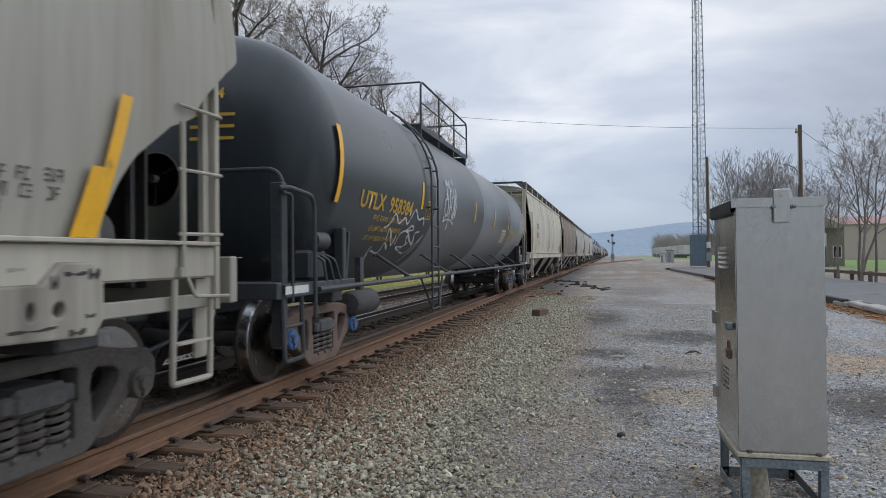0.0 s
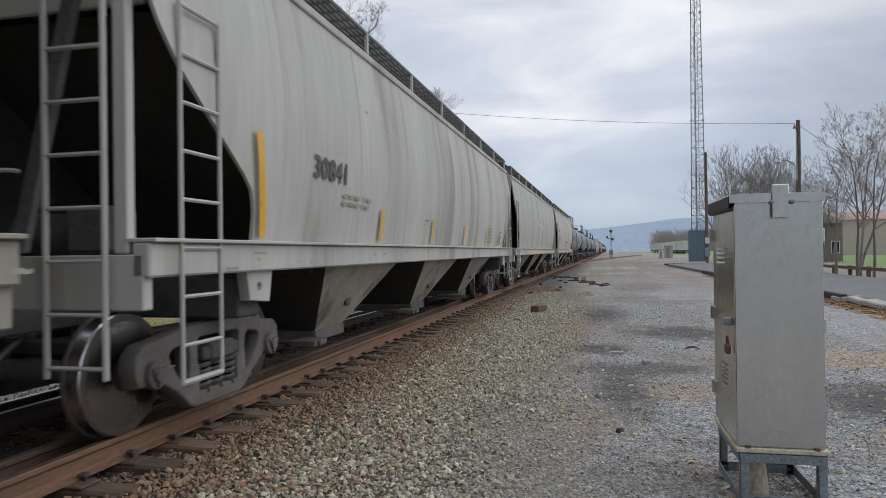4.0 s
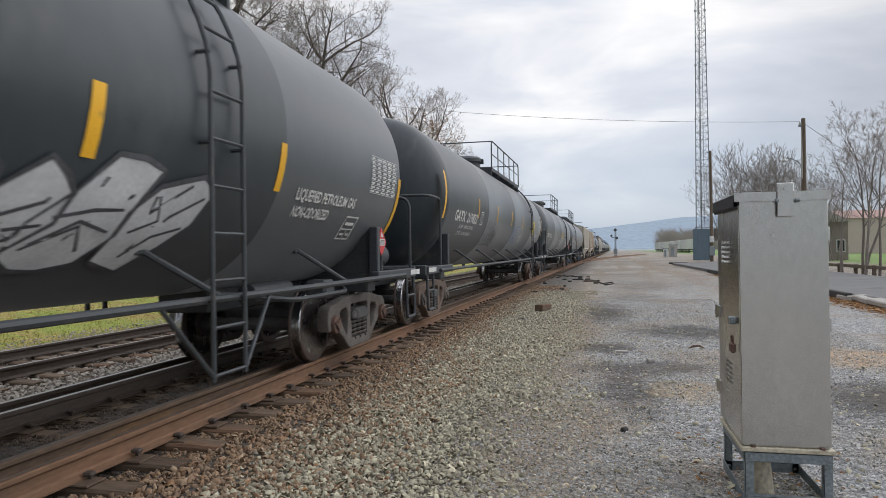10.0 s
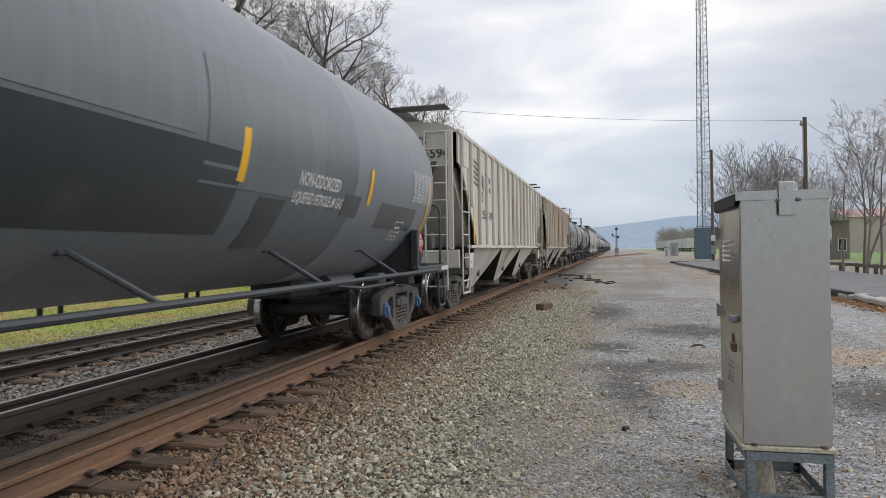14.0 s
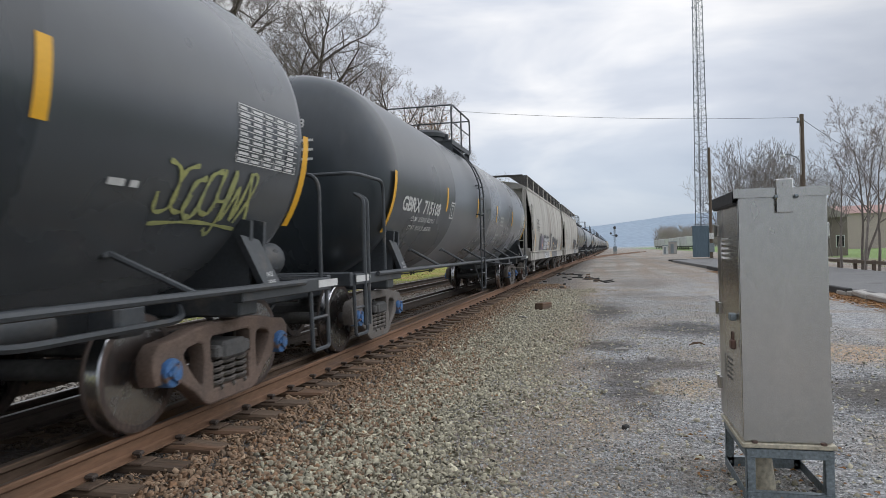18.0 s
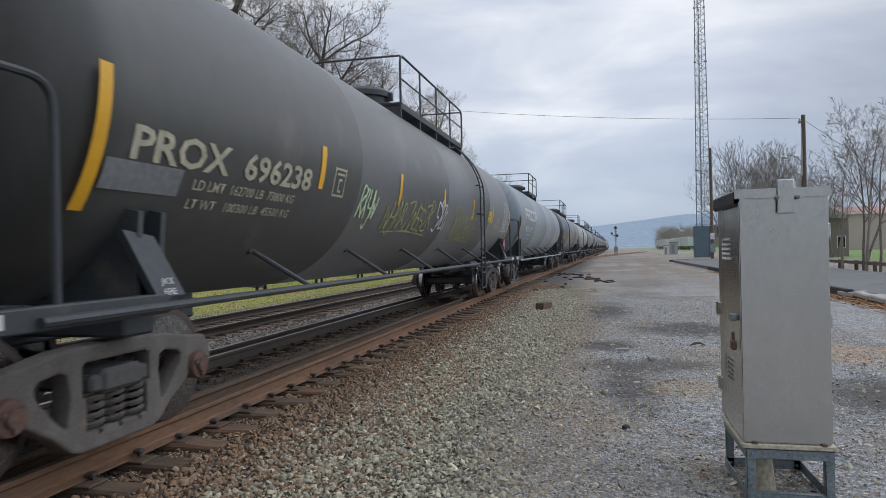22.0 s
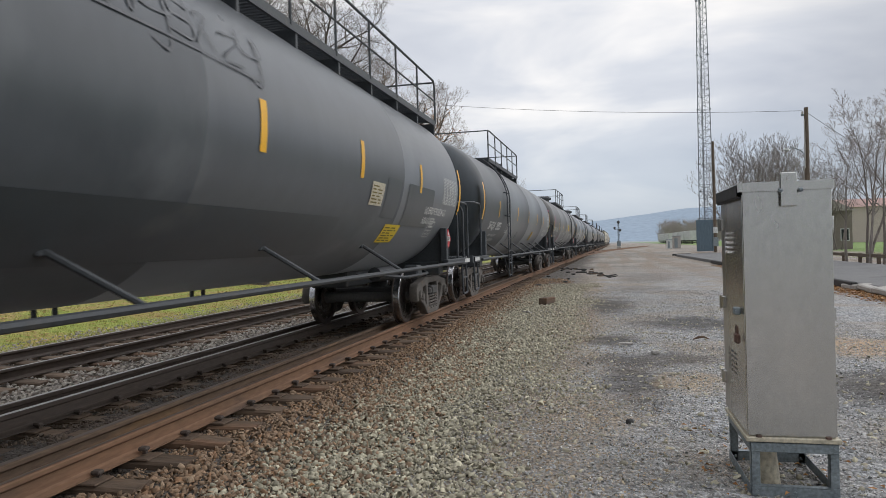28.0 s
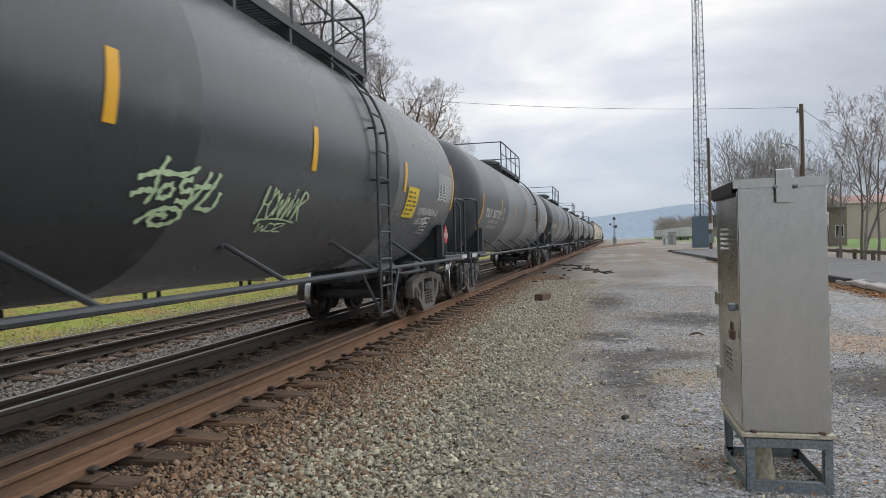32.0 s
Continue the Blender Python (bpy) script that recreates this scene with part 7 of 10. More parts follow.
    for (y, za, zb, lean) in spec.get("stripes", [(-7.3, dz, 2.35, 0.0), (-4.2, dz, dz + 0.42, 0), (-1.4, dz, dz + 0.42, 0), (1.4, dz, dz + 0.42, 0), (4.2, dz, dz + 0.42, 0), (7.3, dz, 2.35, 0.0)]):
        if abs(y) > 7 and not ribbed and not lean:
            s = 1 if y > 0 else -1
            pts = [(s * (L / 2 - 2.06 + 0.19 * k / 5), za + (zb - za) * k / 5) for k in range(6)]
        else:
            pts = [(y + lean * k / 5, za + (zb - za) * k / 5) for k in range(6)]
        lf = 0.004 if ribbed else 0.042
        g = Geo().sheet([[on(p - 0.05, z, lf), on(p + 0.05, z, lf)] for p, z in pts])
        part("reflective_stripe", g, M_YELLOW, car, "yellow reflective stripe", 60)
    for (y, w) in spec.get("sill_marks", ()):
        part("sill_reflector", Geo().box(1.531, 1.534, y, y + w, z0 + 0.03, z0 + 0.14), M_YELLOW, car, "yellow sill reflector", 0)
    for (ya, yb, mt) in spec.get("sill_paint", ()):
        part("sill_paint", Geo().box(1.5305, 1.5325, ya, yb, z0 + 0.015, z1 - 0.03), mt, car, "faded paint on the sill", 0)
    if not far and not ribbed:
        # rust and soot where the sill's paint has chipped
        g = Geo()
        for _ in range(26):
            y, z, w, q = rng.uniform(-h, h), rng.uniform(z0 + 0.02, z1 - 0.07), 0.03 + 0.22 * rng.random() ** 2, 0.012 + 0.03 * rng.random()
            g.sheet([[(1.5318, y + w * i / 4, z - q * rng.uniform(0, 0.3)) for i in range(5)], [(1.5318, y + w * i / 4, z + q * rng.uniform(0.2, 1)) for i in range(5)]])
        part("paint_wear", g, M_LETTERF, car, "chipped and rusty paint along the sill")["kind"] = "stuff"
    # writing
    lm = spec.get("letter_mat", M_LETTERK)
    dl = 0.018 if not ribbed else 0.006
    for (text, y, z, size, w) in spec.get("texts", ()):
        part("stencil", letters(text, size, lambda a, b: on(y + a, z + b, dl), width=w), lm, car, "faded stencilled mark")
    for (y0, y1, u0, u1, n) in spec.get("stripe_mark", ()):
        for k in range(n):
            u = u0 + (u1 - u0) * k / n
            g = Geo().sheet([[on(y0, u + 0.10, 0.004), on(y1, u, 0.004)], [on(y0, u + 0.10 + (u1 - u0) / n * 0.55, 0.004), on(y1, u + (u1 - u0) / n * 0.55, 0.004)]])
            part("faded_mark", g, lm, car, "faded dark bar of a painted mark", 0)
    for (text, x, z, size) in spec.get("end_texts", ()):
        part("end_stencil", letters(text, size, lambda a, b: (x + a, -L / 2 + (0.925 if ribbed else 0.705), z + b)), lm, car, "stencilled mark on the car's end")
    if not far and not ribbed:
        for (y, z, w, n) in spec.get("small", ((-5.6, 1.95, 1.0, 2), (4.4, 1.90, 0.8, 5), (6.0, 1.68, 0.5, 3))):
            g = Geo()
            for k in range(n):
                bars(g, lambda a, b: on(a, b, 0.017), y + rng.uniform(0, 0.05), z - 0.085 * k, w * rng.uniform(0.75, 1), 0.042, 4, rng)
            part("stencil_block", g, spec.get("small_mat", M_LETTERF), car, "small unreadable stencilled lines")["kind"] = "stuff"
    if not far and not ribbed and not own:
        yb, zb = h - 2.35, zs + 0.12
        g = Geo().sheet([[on(yb, zb, 0.017), on(yb + 0.30, zb, 0.017)], [on(yb, zb + 0.32, 0.017), on(yb + 0.30, zb + 0.32, 0.017)]])
        lot = part("lube_panel", g, M_LETTERK, car, "black framed stencil panel")
        g = Geo()
        for (a, b, c, d) in ((0.02, 0.14, 0.02, 0.15), (0.16, 0.28, 0.02, 0.15), (0.02, 0.14, 0.17, 0.30), (0.16, 0.28, 0.17, 0.30)):
            g.sheet([[on(yb + a, zb + c, 0.020), on(yb + b, zb + c, 0.020)], [on(yb + a, zb + d, 0.020), on(yb + b, zb + d, 0.020)]])
        part("panel_field", g, M_LETTER, lot)
    for (seed, y0, y1, u0, u1, st, cnt, mt) in spec.get("tags", ()):
        part("graffiti", scrawl(seed, y1 - y0, u1 - u0, lambda a, b: on(y0 + a, u0 + b, 0.0205), st, cnt), mt, car, "looping sprayed graffiti")["kind"] = "stuff"
    for (seed, y0, y1, u0, u1, cnt, mt) in spec.get("fills", ()):
        fill, line = bubble(seed, y1 - y0, u1 - u0, lambda a, b, c=0.0: on(y0 + a, u0 + b, 0.022 + c), cnt)
        ob = part("graffiti_fill", fill, mt, car, "fat sprayed graffiti letters")
        part("graffiti_outline", line, M_SPRAYK, ob)["kind"] = "stuff"
    for (shapes, y0, y1, z0_, z1_, w, e, mt, me_) in spec.get("fat", ()):
        fat_letters(shapes, y0, y1, z0_, z1_, w, e, lambda a, b, c=0.0: on(a, b, 0.0205 + c), mt, me_, car)
    for (y, z0_, z1_, w, ln) in spec.get("gaps", ()):
        g = Geo().sheet([[on(y + ln * k / 6 - w * math.sin(math.pi * (0.03 + 0.94 * k / 6)) / 2, z0_ + (z1_ - z0_) * k / 6, 0.0195), on(y + ln * k / 6 + w * math.sin(math.pi * (0.03 + 0.94 * k / 6)) / 2, z0_ + (z1_ - z0_) * k / 6, 0.0195)] for k in range(7)])
        part("bare_gap", g, paint, car, "bare slit within the dark sprayed shape")
    for (seed, y0, y1, st, cnt, mt) in spec.get("sill_tags", ()):
        g = Geo()
        for i in range(cnt):
            yc = y0 + (y1 - y0) * (i + 0.5) / cnt
            for r in (0.9, 0.55):
                ribbon(g, [Vector((yc + (y1 - y0) / cnt / 2 * r * math.cos(a), z1 - 0.04 - (z1 - z0) * 0.75 * r * math.sin(a))) for a in [math.pi * q / 12 for q in range(13)]], st, lambda a, b: (1.5345, a, b))
        part("sill_graffiti", g, mt, car, "scalloped paint on the sill")["kind"] = "stuff"
    for (seed, y0, y1, u0, u1, mt, lb) in spec.get("patches", ()):
        m = max(18, int((y1 - y0) * 9))
        hh = u1 - u0
        top = [u0 + hh * min(1.1, max(0.3, 0.74 + 0.42 * noise.noise((i * 0.3, seed, 0)))) for i in range(m)]
        bot = [u0 + 0.25 * hh * max(0.0, noise.noise((i * 0.5, seed, 9))) for i in range(m)]
        g = Geo().sheet([[on(y0 + (y1 - y0) * i / (m - 1), bot[i] + (top[i] - bot[i]) * q, 0.0165) for i in range(m)] for q in (0, 0.33, 0.66, 1)])
        part("paint_patch", g, mt, car, lb)
    for (seed, y0, y1, z0_, z1_, n, mt) in spec.get("scrapes", ()):
        g = Geo()
        r2 = random.Random(seed)
        for _ in range(n):
            y, z = r2.uniform(y0, y1), r2.uniform(z0_, z1_)
            if r2.random() < 0.3:
                w, q = r2.uniform(0.008, 0.016), r2.uniform(0.05, 0.16)
            else:
                w, q = 0.03 + 0.22 * r2.random() ** 2, 0.005 + 0.016 * r2.random() ** 2
            m = 5
            up = [q * r2.uniform(0.3, 1.1) for _ in range(m)]
            g.sheet([[on(y + w * i / (m - 1), z - q * r2.uniform(0, 0.4), 0.0175) for i in range(m)], [on(y + w * i / (m - 1), z + up[i], 0.0175) for i in range(m)]])
        part("paint_wear", g, mt, car, "scattered scrapes through the paint")["kind"] = "stuff"
    return car


# -------------------------------- the cars in their order
KG = lambda a, b, c, d: ("LD LMT  %s LB  %s KG" % (a, b), "LT WT   %s LB  %s KG" % (c, d))
YL = lambda y0, y1, u0, u1: (y0, y1, u0, u1, M_LABELY, "yellow rectangular notice label")
CREAM = lambda y0, y1, u0, u1: (y0, y1, u0, u1, M_PVC, "faded cream notice label")
WL = lambda y0, y1, u0, u1: (y0, y1, u0, u1, M_LETTER, "small white label")
# the couplings' places along the line at the start, front to back, and what runs between them
CARS = [
    (-13.3, "h", M_DUSTTAN, dict(label="dusty tan covered hopper car with yellow stripes", open_end=True, stripes=[(7.25, 1.45, 2.29, 0.20), (7.145, 1.45, 1.85, 0.11)], glyphs=[(6.60, 1.72, 2), (6.745, 1.725, 2), (6.92, 1.735, 3), (6.62, 1.64, 2), (6.775, 1.64, 2), (6.95, 1.64, 2), (6.59, 1.55, 2)], small=())),
    (5.37, "t", M_BLACK, dict(label="black tank car with yellow lettering and white graffiti", sh=0.23, ys=(-8.62, -5.1, -2.8, -0.46, 2.36, 5.1, 9.08), se=HIGH, sm=0.06, corner=True, blue_caps=True, mark="UTLX 958384", num_y=-7.9, lines=("THE TANK CAR PEOPLE", "LD LMT 164200 LB 74480 KG", "LT WT 98800 LB 44810 KG"), letter_mat=M_LETTERY, words=(5.52, 7.26, -0.5), walk=(-3.3, 1.1), lad=-4.6,
                         labels=[CREAM(3.96, 4.66, -0.78, -0.39)], drawn=[("crown", -6.7, -4.49, -1.48, -0.41, 0.042, M_SPRAYW)], tags=[(2, -3.6, -2.6, -0.42, 0.24, 0.05, 5, M_SPRAYW)])),
    (26.12, "h", M_TAN, dict(label="tan curved-side covered hopper car streaked with dirt", truck_in=1.5, texts=[("TILX", -6.4, 2.45, 0.22, 0.8), ("55602", -6.4, 2.08, 0.22, 0.9)], end_texts=[("TILX", 0.2, 3.45, 0.16), ("55602", 0.2, 3.22, 0.16)], small=((-5.6, 1.9, 1.0, 2), (-0.2, 1.95, 0.9, 4), (6.0, 1.66, 0.5, 2)), small_mat=M_RUSTLET, scrapes=[(1, -6, 6.5, 1.6, 3.4, 26, M_LETTERK)])),
    (45.01, "h", M_PINKRUST, dict(label="faded maroon and grey covered hopper car", texts=[("CEFX", -6.45, 2.27, 0.25, 0.90), ("12774", -6.46, 1.86, 0.25, 0.97), ("LMT   222900", -6.2, 1.66, 0.09, 1.1), ("WT      63100", -6.2, 1.52, 0.09, 1.1)], small=((4.4, 1.90, 0.8, 4), (1.0, 1.7, 0.6, 2)), sill_marks=[(-4.87, 0.46), (-1.9, 0.42), (1.1, 0.42), (4.1, 0.42)], stripes=[], end_texts=[("CEFX", 0.2, 3.45, 0.16), ("12774", 0.2, 3.22, 0.16)])),
    (63.51, "h", M_WHITE, dict(label="dull white covered hopper car with faint marks", texts=[("30841", -6.4, 2.1, 0.22, 0.9)], scrapes=[(2, -6, 6.5, 1.6, 3.4, 18, M_LETTERK)])),
    (82.36, "h", M_PALEGREEN, dict(label="pale green-grey hopper car with scraped yellow paint", truck_in=1.75, stripes=[(-7.3, 1.48, 2.35, 0), (-4.25, 1.48, 1.82, 0.08), (-1.45, 1.48, 1.82, 0.08), (1.35, 1.48, 1.82, 0.08), (4.15, 1.48, 1.82, 0.08), (7.3, 1.48, 2.35, 0)], small=((2.3, 1.80, 0.5, 3), (4.2, 1.72, 0.7, 3)), small_mat=M_PINKLET, patches=[(5, -2.6, -1.5, 2.55, 2.75, M_SCRAPEY, "scraped yellow paint patch"), (6, -1.0, 0.1, 2.45, 2.6, M_SCRAPEY, "scraped yellow paint patch"), (8, 0.4, 1.4, 2.36, 2.5, M_SCRAPEY, "scraped yellow paint patch"), (9, -1.9, -1.5, 1.98, 2.06, M_SCRAPEY, "scraped yellow paint patch")],
                                   sill_paint=[(-5.2, 1.6, M_SCRAPEY)], scrapes=[(3, -5, 2.4, 2.0, 2.15, 44, M_LETTERK), (4, -5, 2.6, 2.3, 2.75, 26, M_LETTERK), (5, -5, 1.5, 2.05, 2.2, 30, M_LETTER), (6, 1.0, 5.0, 1.6, 2.6, 12, M_LETTERK)])),
    (101.21, "h", M_WARMWHITE, dict(label="off-white covered hopper car with black marks", texts=[("BNGX", -7.2, 2.5, 0.18, 0.93), ("31323", -7.0, 2.0, 0.2, 0.95)], patches=[(9, 0.03, 1.97, 1.9, 2.02, M_LETTERK, "dark scraped patch")], scrapes=[(7, -5, 6, 1.7, 2.6, 26, M_LETTERK)])),
    (119.75, "t", M_GLOSS, dict(label="black tank car with white numbers and green graffiti", ys=(-8.5, -4.97, -2.75, -0.5, 2.3, 5.0, 8.95), sm=-0.01, mark="PROX 39396", num_y=-7.76, num_up=-0.50, num_w=1.84, lines=KG("163000", "73 850", "99700", "45 450"), words=(5.5, 7.2, -0.55), walk=(-3.6, 1.3), lad=-4.03, clear=(-4.93, -0.53),
                           labels=[YL(-2.1, -1.5, -0.95, -0.61)], tags=[(3, -0.08, 1.78, -1.25, -0.3, 0.10, 5, M_SPRAYG), (4, 2.9, 4.4, -0.95, -0.55, 0.05, 5, M_SPRAYW)], small=[(3.1, 0.9, -0.42, 2)])),
    (140.42, "t", M_BLACK, dict(label="black tank car with white block lettering", ys=(-8.75, -4.98, -1.7, 0.98, 3.16, 5.48, 9.05), sm=-0.14, se=(-0.11, -1.0), mark="PROX 36695", num_y=-7.76, num_up=-0.57, num_w=1.9, lines=KG("163400", "73 850", "99600", "45 450"), words=(5.9, 7.5, -0.62), blocks=(-8.1, -4.66, -0.06, 0.38), walk=(-0.8, 5.5), lad=4.4,
                           labels=[YL(-0.6, -0.05, -1.08, -0.80)], tags=[(5, -4.0, -1.6, -0.42, 0.12, 0.045, 6, M_SPRAYW), (44, 0.35, 0.85, -1.22, -0.83, 0.045, 3, M_SPRAYP), (45, -1.0, 0.05, -1.0, -0.45, 0.035, 4, M_SPRAYR), (7, -6.6, -3.4, -1.15, -0.7, 0.03, 8, M_SPRAYD)], fills=[(6, 1.25, 4.3, -1.5, -0.56, 5, M_SPRAYW)], end_drawn=[("loop", -0.82, 1.15, -1.02, -0.34, 0.055, M_SPRAYD)])),
    (161.11, "t", M_BLACK, dict(label="black tank car with blue and white graffiti", sh=0.33, ys=(-8.82, -5.5, -2.8, 0.0, 2.76, 5.5, 9.5), se=HIGH, sm=0.06, mark="GATX 219822", num_y=-7.87, lines=KG("162900", "73900", "100100", "45400"), words=(6.9, 8.2, -0.62), walk=(-0.65, 5.6), lad=5.1,
                           labels=[YL(5.87, 6.55, -0.52, -0.02), WL(6.0, 6.5, -0.72, -0.62)], drawn=[("zigzag", 0.5, 2.15, -1.05, -0.33, 0.085, M_SPRAYB), ("zigzag", 0.55, 2.12, -1.04, -0.36, 0.03, M_SPRAYW)], tags=[(59, 0.9, 1.0, -0.6, -0.5, 0.02, 2, M_SPRAYB), (10, 2.39, 3.13, -0.86, -0.62, 0.03, 5, M_SPRAYW), (46, -3.1, -2.6, -1.06, -0.6, 0.04, 2, M_SPRAYD), (11, -4.6, -2.4, -1.0, -0.4, 0.03, 6, M_SPRAYD)])),
    (181.99, "t", M_GREY, dict(label="dark grey tank car with large white numbers", sh=0.4, ys=(-8.16, -5.08, -2.33, 0.4, 3.1, 6.0, 8.96), sm=-0.04, rail_z=0.98, jack=True, mark="CBTX 784722", num_y=-7.87, num_w=2.48, lines=KG("163000", "73950", "100000", "45350"), small=[(-0.17, 0.58, -0.6, 1), (-0.3, 0.4, -0.78, 1), (1.29, 0.8, -0.62, 3)], walk=(-0.5, 4.5), lad=4.1, stripe_mat=M_DULLSTRIPE,
                          labels=[YL(1.43, 2.03, -0.41, 0.0), (6.92, 7.48, -1.09, -0.69, M_REDFADE, "faded red and white notice label"), WL(6.68, 6.88, -1.0, -0.92), WL(7.6, 7.82, -1.2, -1.12)], insp=(7.56, -1.03), tags=[(12, -3.2, -1.95, -1.38, -0.85, 0.045, 5, M_SPRAYW), (40, -2.6, -2.2, -0.85, -0.45, 0.035, 2, M_SPRAYW), (43, 3.3, 4.0, -1.3, -0.85, 0.035, 4, M_SPRAYW)])),
    (202.39, "t", M_SLATE, dict(label="grey patched tank car with white numbers", ys=(-8.6, -5.5, -2.7, 0.2, 3.0, 6.06, 8.9), sm=-0.12, non_first=True, blue_caps=True, mark="GATX 215387", num_y=-7.73, lines=KG("163500", "74160", "99500", "45130"), words=(4.0, 5.25, -0.48), walk=(-4.9, 1.4), lad=-5.0,
                          patches=[(-8.0, -5.2, -0.62, -0.12, M_BLACK), (-2.6, 2.3, -0.28, 0.62, M_SLATE2), (2.45, 4.6, -0.62, 0.35, M_SLATE2), (0.3, 3.0, -1.05, -0.32, M_BLACK), (3.4, 3.9, -1.2, -0.66, M_BLACK), (5.3, 5.8, -0.75, -0.48, M_BLACK), (6.6, 8.3, -0.85, -0.5, M_BLACK), (-5.4, -3.0, -0.9, -0.3, M_SLATE2)], labels=[(-0.35, 0.43, -0.92, -0.64, M_LABELY, "yellow rectangular notice label")])),
    (223.24, "r", M_STREAK, dict(label="ribbed cream hopper car with rust streaks", bay_mat=M_STREAK, texts=[("NS", -5.93, 2.46, 0.24, 0.42), ("255594", -5.95, 2.07, 0.2, 1.95)], stripe_mark=[(-6.95, -6.15, 2.75, 3.35, 5), (-5.7, -5.45, 2.72, 3.3, 1), (-5.05, -4.5, 2.72, 3.2, 2)],
                           stripes=[(-6.7, 1.47, 2.36, 0), (-4.2, 1.47, 1.9, 0), (-1.4, 1.47, 1.9, 0), (1.69, 1.47, 1.9, 0), (4.22, 1.47, 1.9, 0), (6.8, 1.47, 2.3, 0)], end_texts=[("NS", 0.5, 3.47, 0.17), ("255594", 0.45, 3.20, 0.19)])),
    (241.55, "r", M_BROWN, dict(label="ribbed hopper car streaked with rust", bay_mat=M_WARMWHITE, texts=[("4", 1.06, 2.16, 0.42, 0.28), ("N", 2.76, 2.87, 0.5, 0.32), ("V", 1.95, 2.87, 0.5, 0.3)], tags=[(13, 1.78, 2.3, 1.68, 1.95, 0.03, 3, M_SPRAYR), (17, 1.85, 2.4, 1.50, 1.62, 0.02, 4, M_SPRAYR)],
                          stripes=[(-6.7, 1.47, 2.36, 0), (-4.2, 1.47, 1.9, 0), (-1.4, 1.47, 1.9, 0), (1.69, 1.55, 1.97, 0), (4.22, 1.52, 1.93, 0), (6.8, 1.47, 2.3, 0)], end_texts=[("NS", 0.5, 3.47, 0.17), ("255310", 0.45, 3.20, 0.19)])),
    (259.85, "t", M_GLOSS, dict(label="shorter black tank car with thin white marks", sh=0.48, ys=(-7.18, -4.0, -0.7, 2.3, 5.0, 8.17), sm=0.03, guard=True, rail_z=1.06, jack=True, blue_caps=True, mark="GBRX 715091", insp=None, num_y=-6.75, lines=KG("205700", "93300", "80300", "36400"), walk=(-0.9, 0.9), lad=-0.66, panel=(6.93, 0.07, -0.39), front_placard=False, rear_placard=False,
                           tags=[(14, -0.64, -0.1, -1.2, -0.49, 0.035, 3, M_SPRAYW), (15, 6.08, 7.3, -0.9, -0.5, 0.05, 5, M_SPRAYY)], small=[(1.2, 0.7, -0.35, 3), (3.2, 0.6, -0.75, 3), (5.6, 0.35, -0.7, 1)])),
    (278.19, "t", M_GLOSS, dict(label="shorter black tank car with thin white marks", sh=0.48, ys=(-7.25, -4.05, -1.0, 1.78, 4.88, 8.18), sm=0.03, guard=True, rail_z=1.06, jack=True, blue_caps=True, mark="GBRX 715108", num_y=-6.8, lines=KG("205500", "93200", "80500", "36500"), walk=(-1.3, 0.8), lad=-0.9, panel=(6.95, 0.07, -0.39), front_placard=False, rear_placard=False,
                           small=[(2.55, 0.62, -0.28, 3), (2.35, 0.55, -0.78, 3), (4.3, 0.3, -0.72, 1), (5.2, 0.25, -0.66, 1), (7.0, 0.3, -0.55, 1)])),
    (296.66, "h", M_WHITE, dict(label="grimy white hopper car with painted graffiti", deep_sill=True, truck_in=0.85, light_bays=False, stripes=[(-7.3, 1.24, 2.1, 0), (-4.16, 1.22, 1.63, 0.11), (-1.46, 1.22, 1.63, 0.11), (1.5, 1.22, 1.63, 0.11), (4.3, 1.22, 1.63, 0.11), (7.3, 1.24, 1.9, 0)], texts=[("CSYX", -6.4, 2.34, 0.2, 0.9), ("13172", -6.4, 2.05, 0.2, 0.95)], end_texts=[("CSYX", 0.1, 3.5, 0.16), ("13172", 0.1, 3.28, 0.16)],
                          patches=[(10, -5.3, -4.5, 1.24, 2.2, M_SPRAYK, "dark sprayed shape"), (14, -4.4, -3.6, 1.24, 2.0, M_SPRAYV, "purple sprayed shape"), (15, -3.5, -0.9, 1.24, 2.12, M_SPRAYGR, "grey sprayed background"), (11, -0.05, 0.42, 1.24, 2.4, M_SPRAYK, "dark sprayed shape"), (21, 1.02, 2.9, 1.24, 2.1, M_SPRAYK, "dark sprayed shape"), (23, 2.92, 4.4, 1.24, 2.0, M_SPRAYK, "dark sprayed shape")],
                          sill_paint=[(-3.4, -0.9, M_SPRAYW), (-0.88, 0.25, M_SCRAPEY), (0.27, 3.6, M_SPRAYGR)], fat=[((0, 3, 1, 0, 3, 1, 1, 2), -3.4, -0.98, 1.235, 1.86, 0.15, 0.05, M_SPRAYW, M_SPRAYK)], gaps=[(0.98, 1.42, 1.62, 0.10, 0.04), (1.2, 1.26, 1.58, 0.20, 0.12), (1.75, 1.26, 1.56, 0.14, 0.10), (2.55, 1.28, 1.56, 0.2, 0.12), (3.3, 1.3, 1.5, 0.2, 0.1)], sill_tags=[(16, -3.3, -1.0, 0.03, 6, M_SPRAYK)], scrapes=[(8, -5, 6, 1.5, 3.4, 20, M_LETTERK)])),
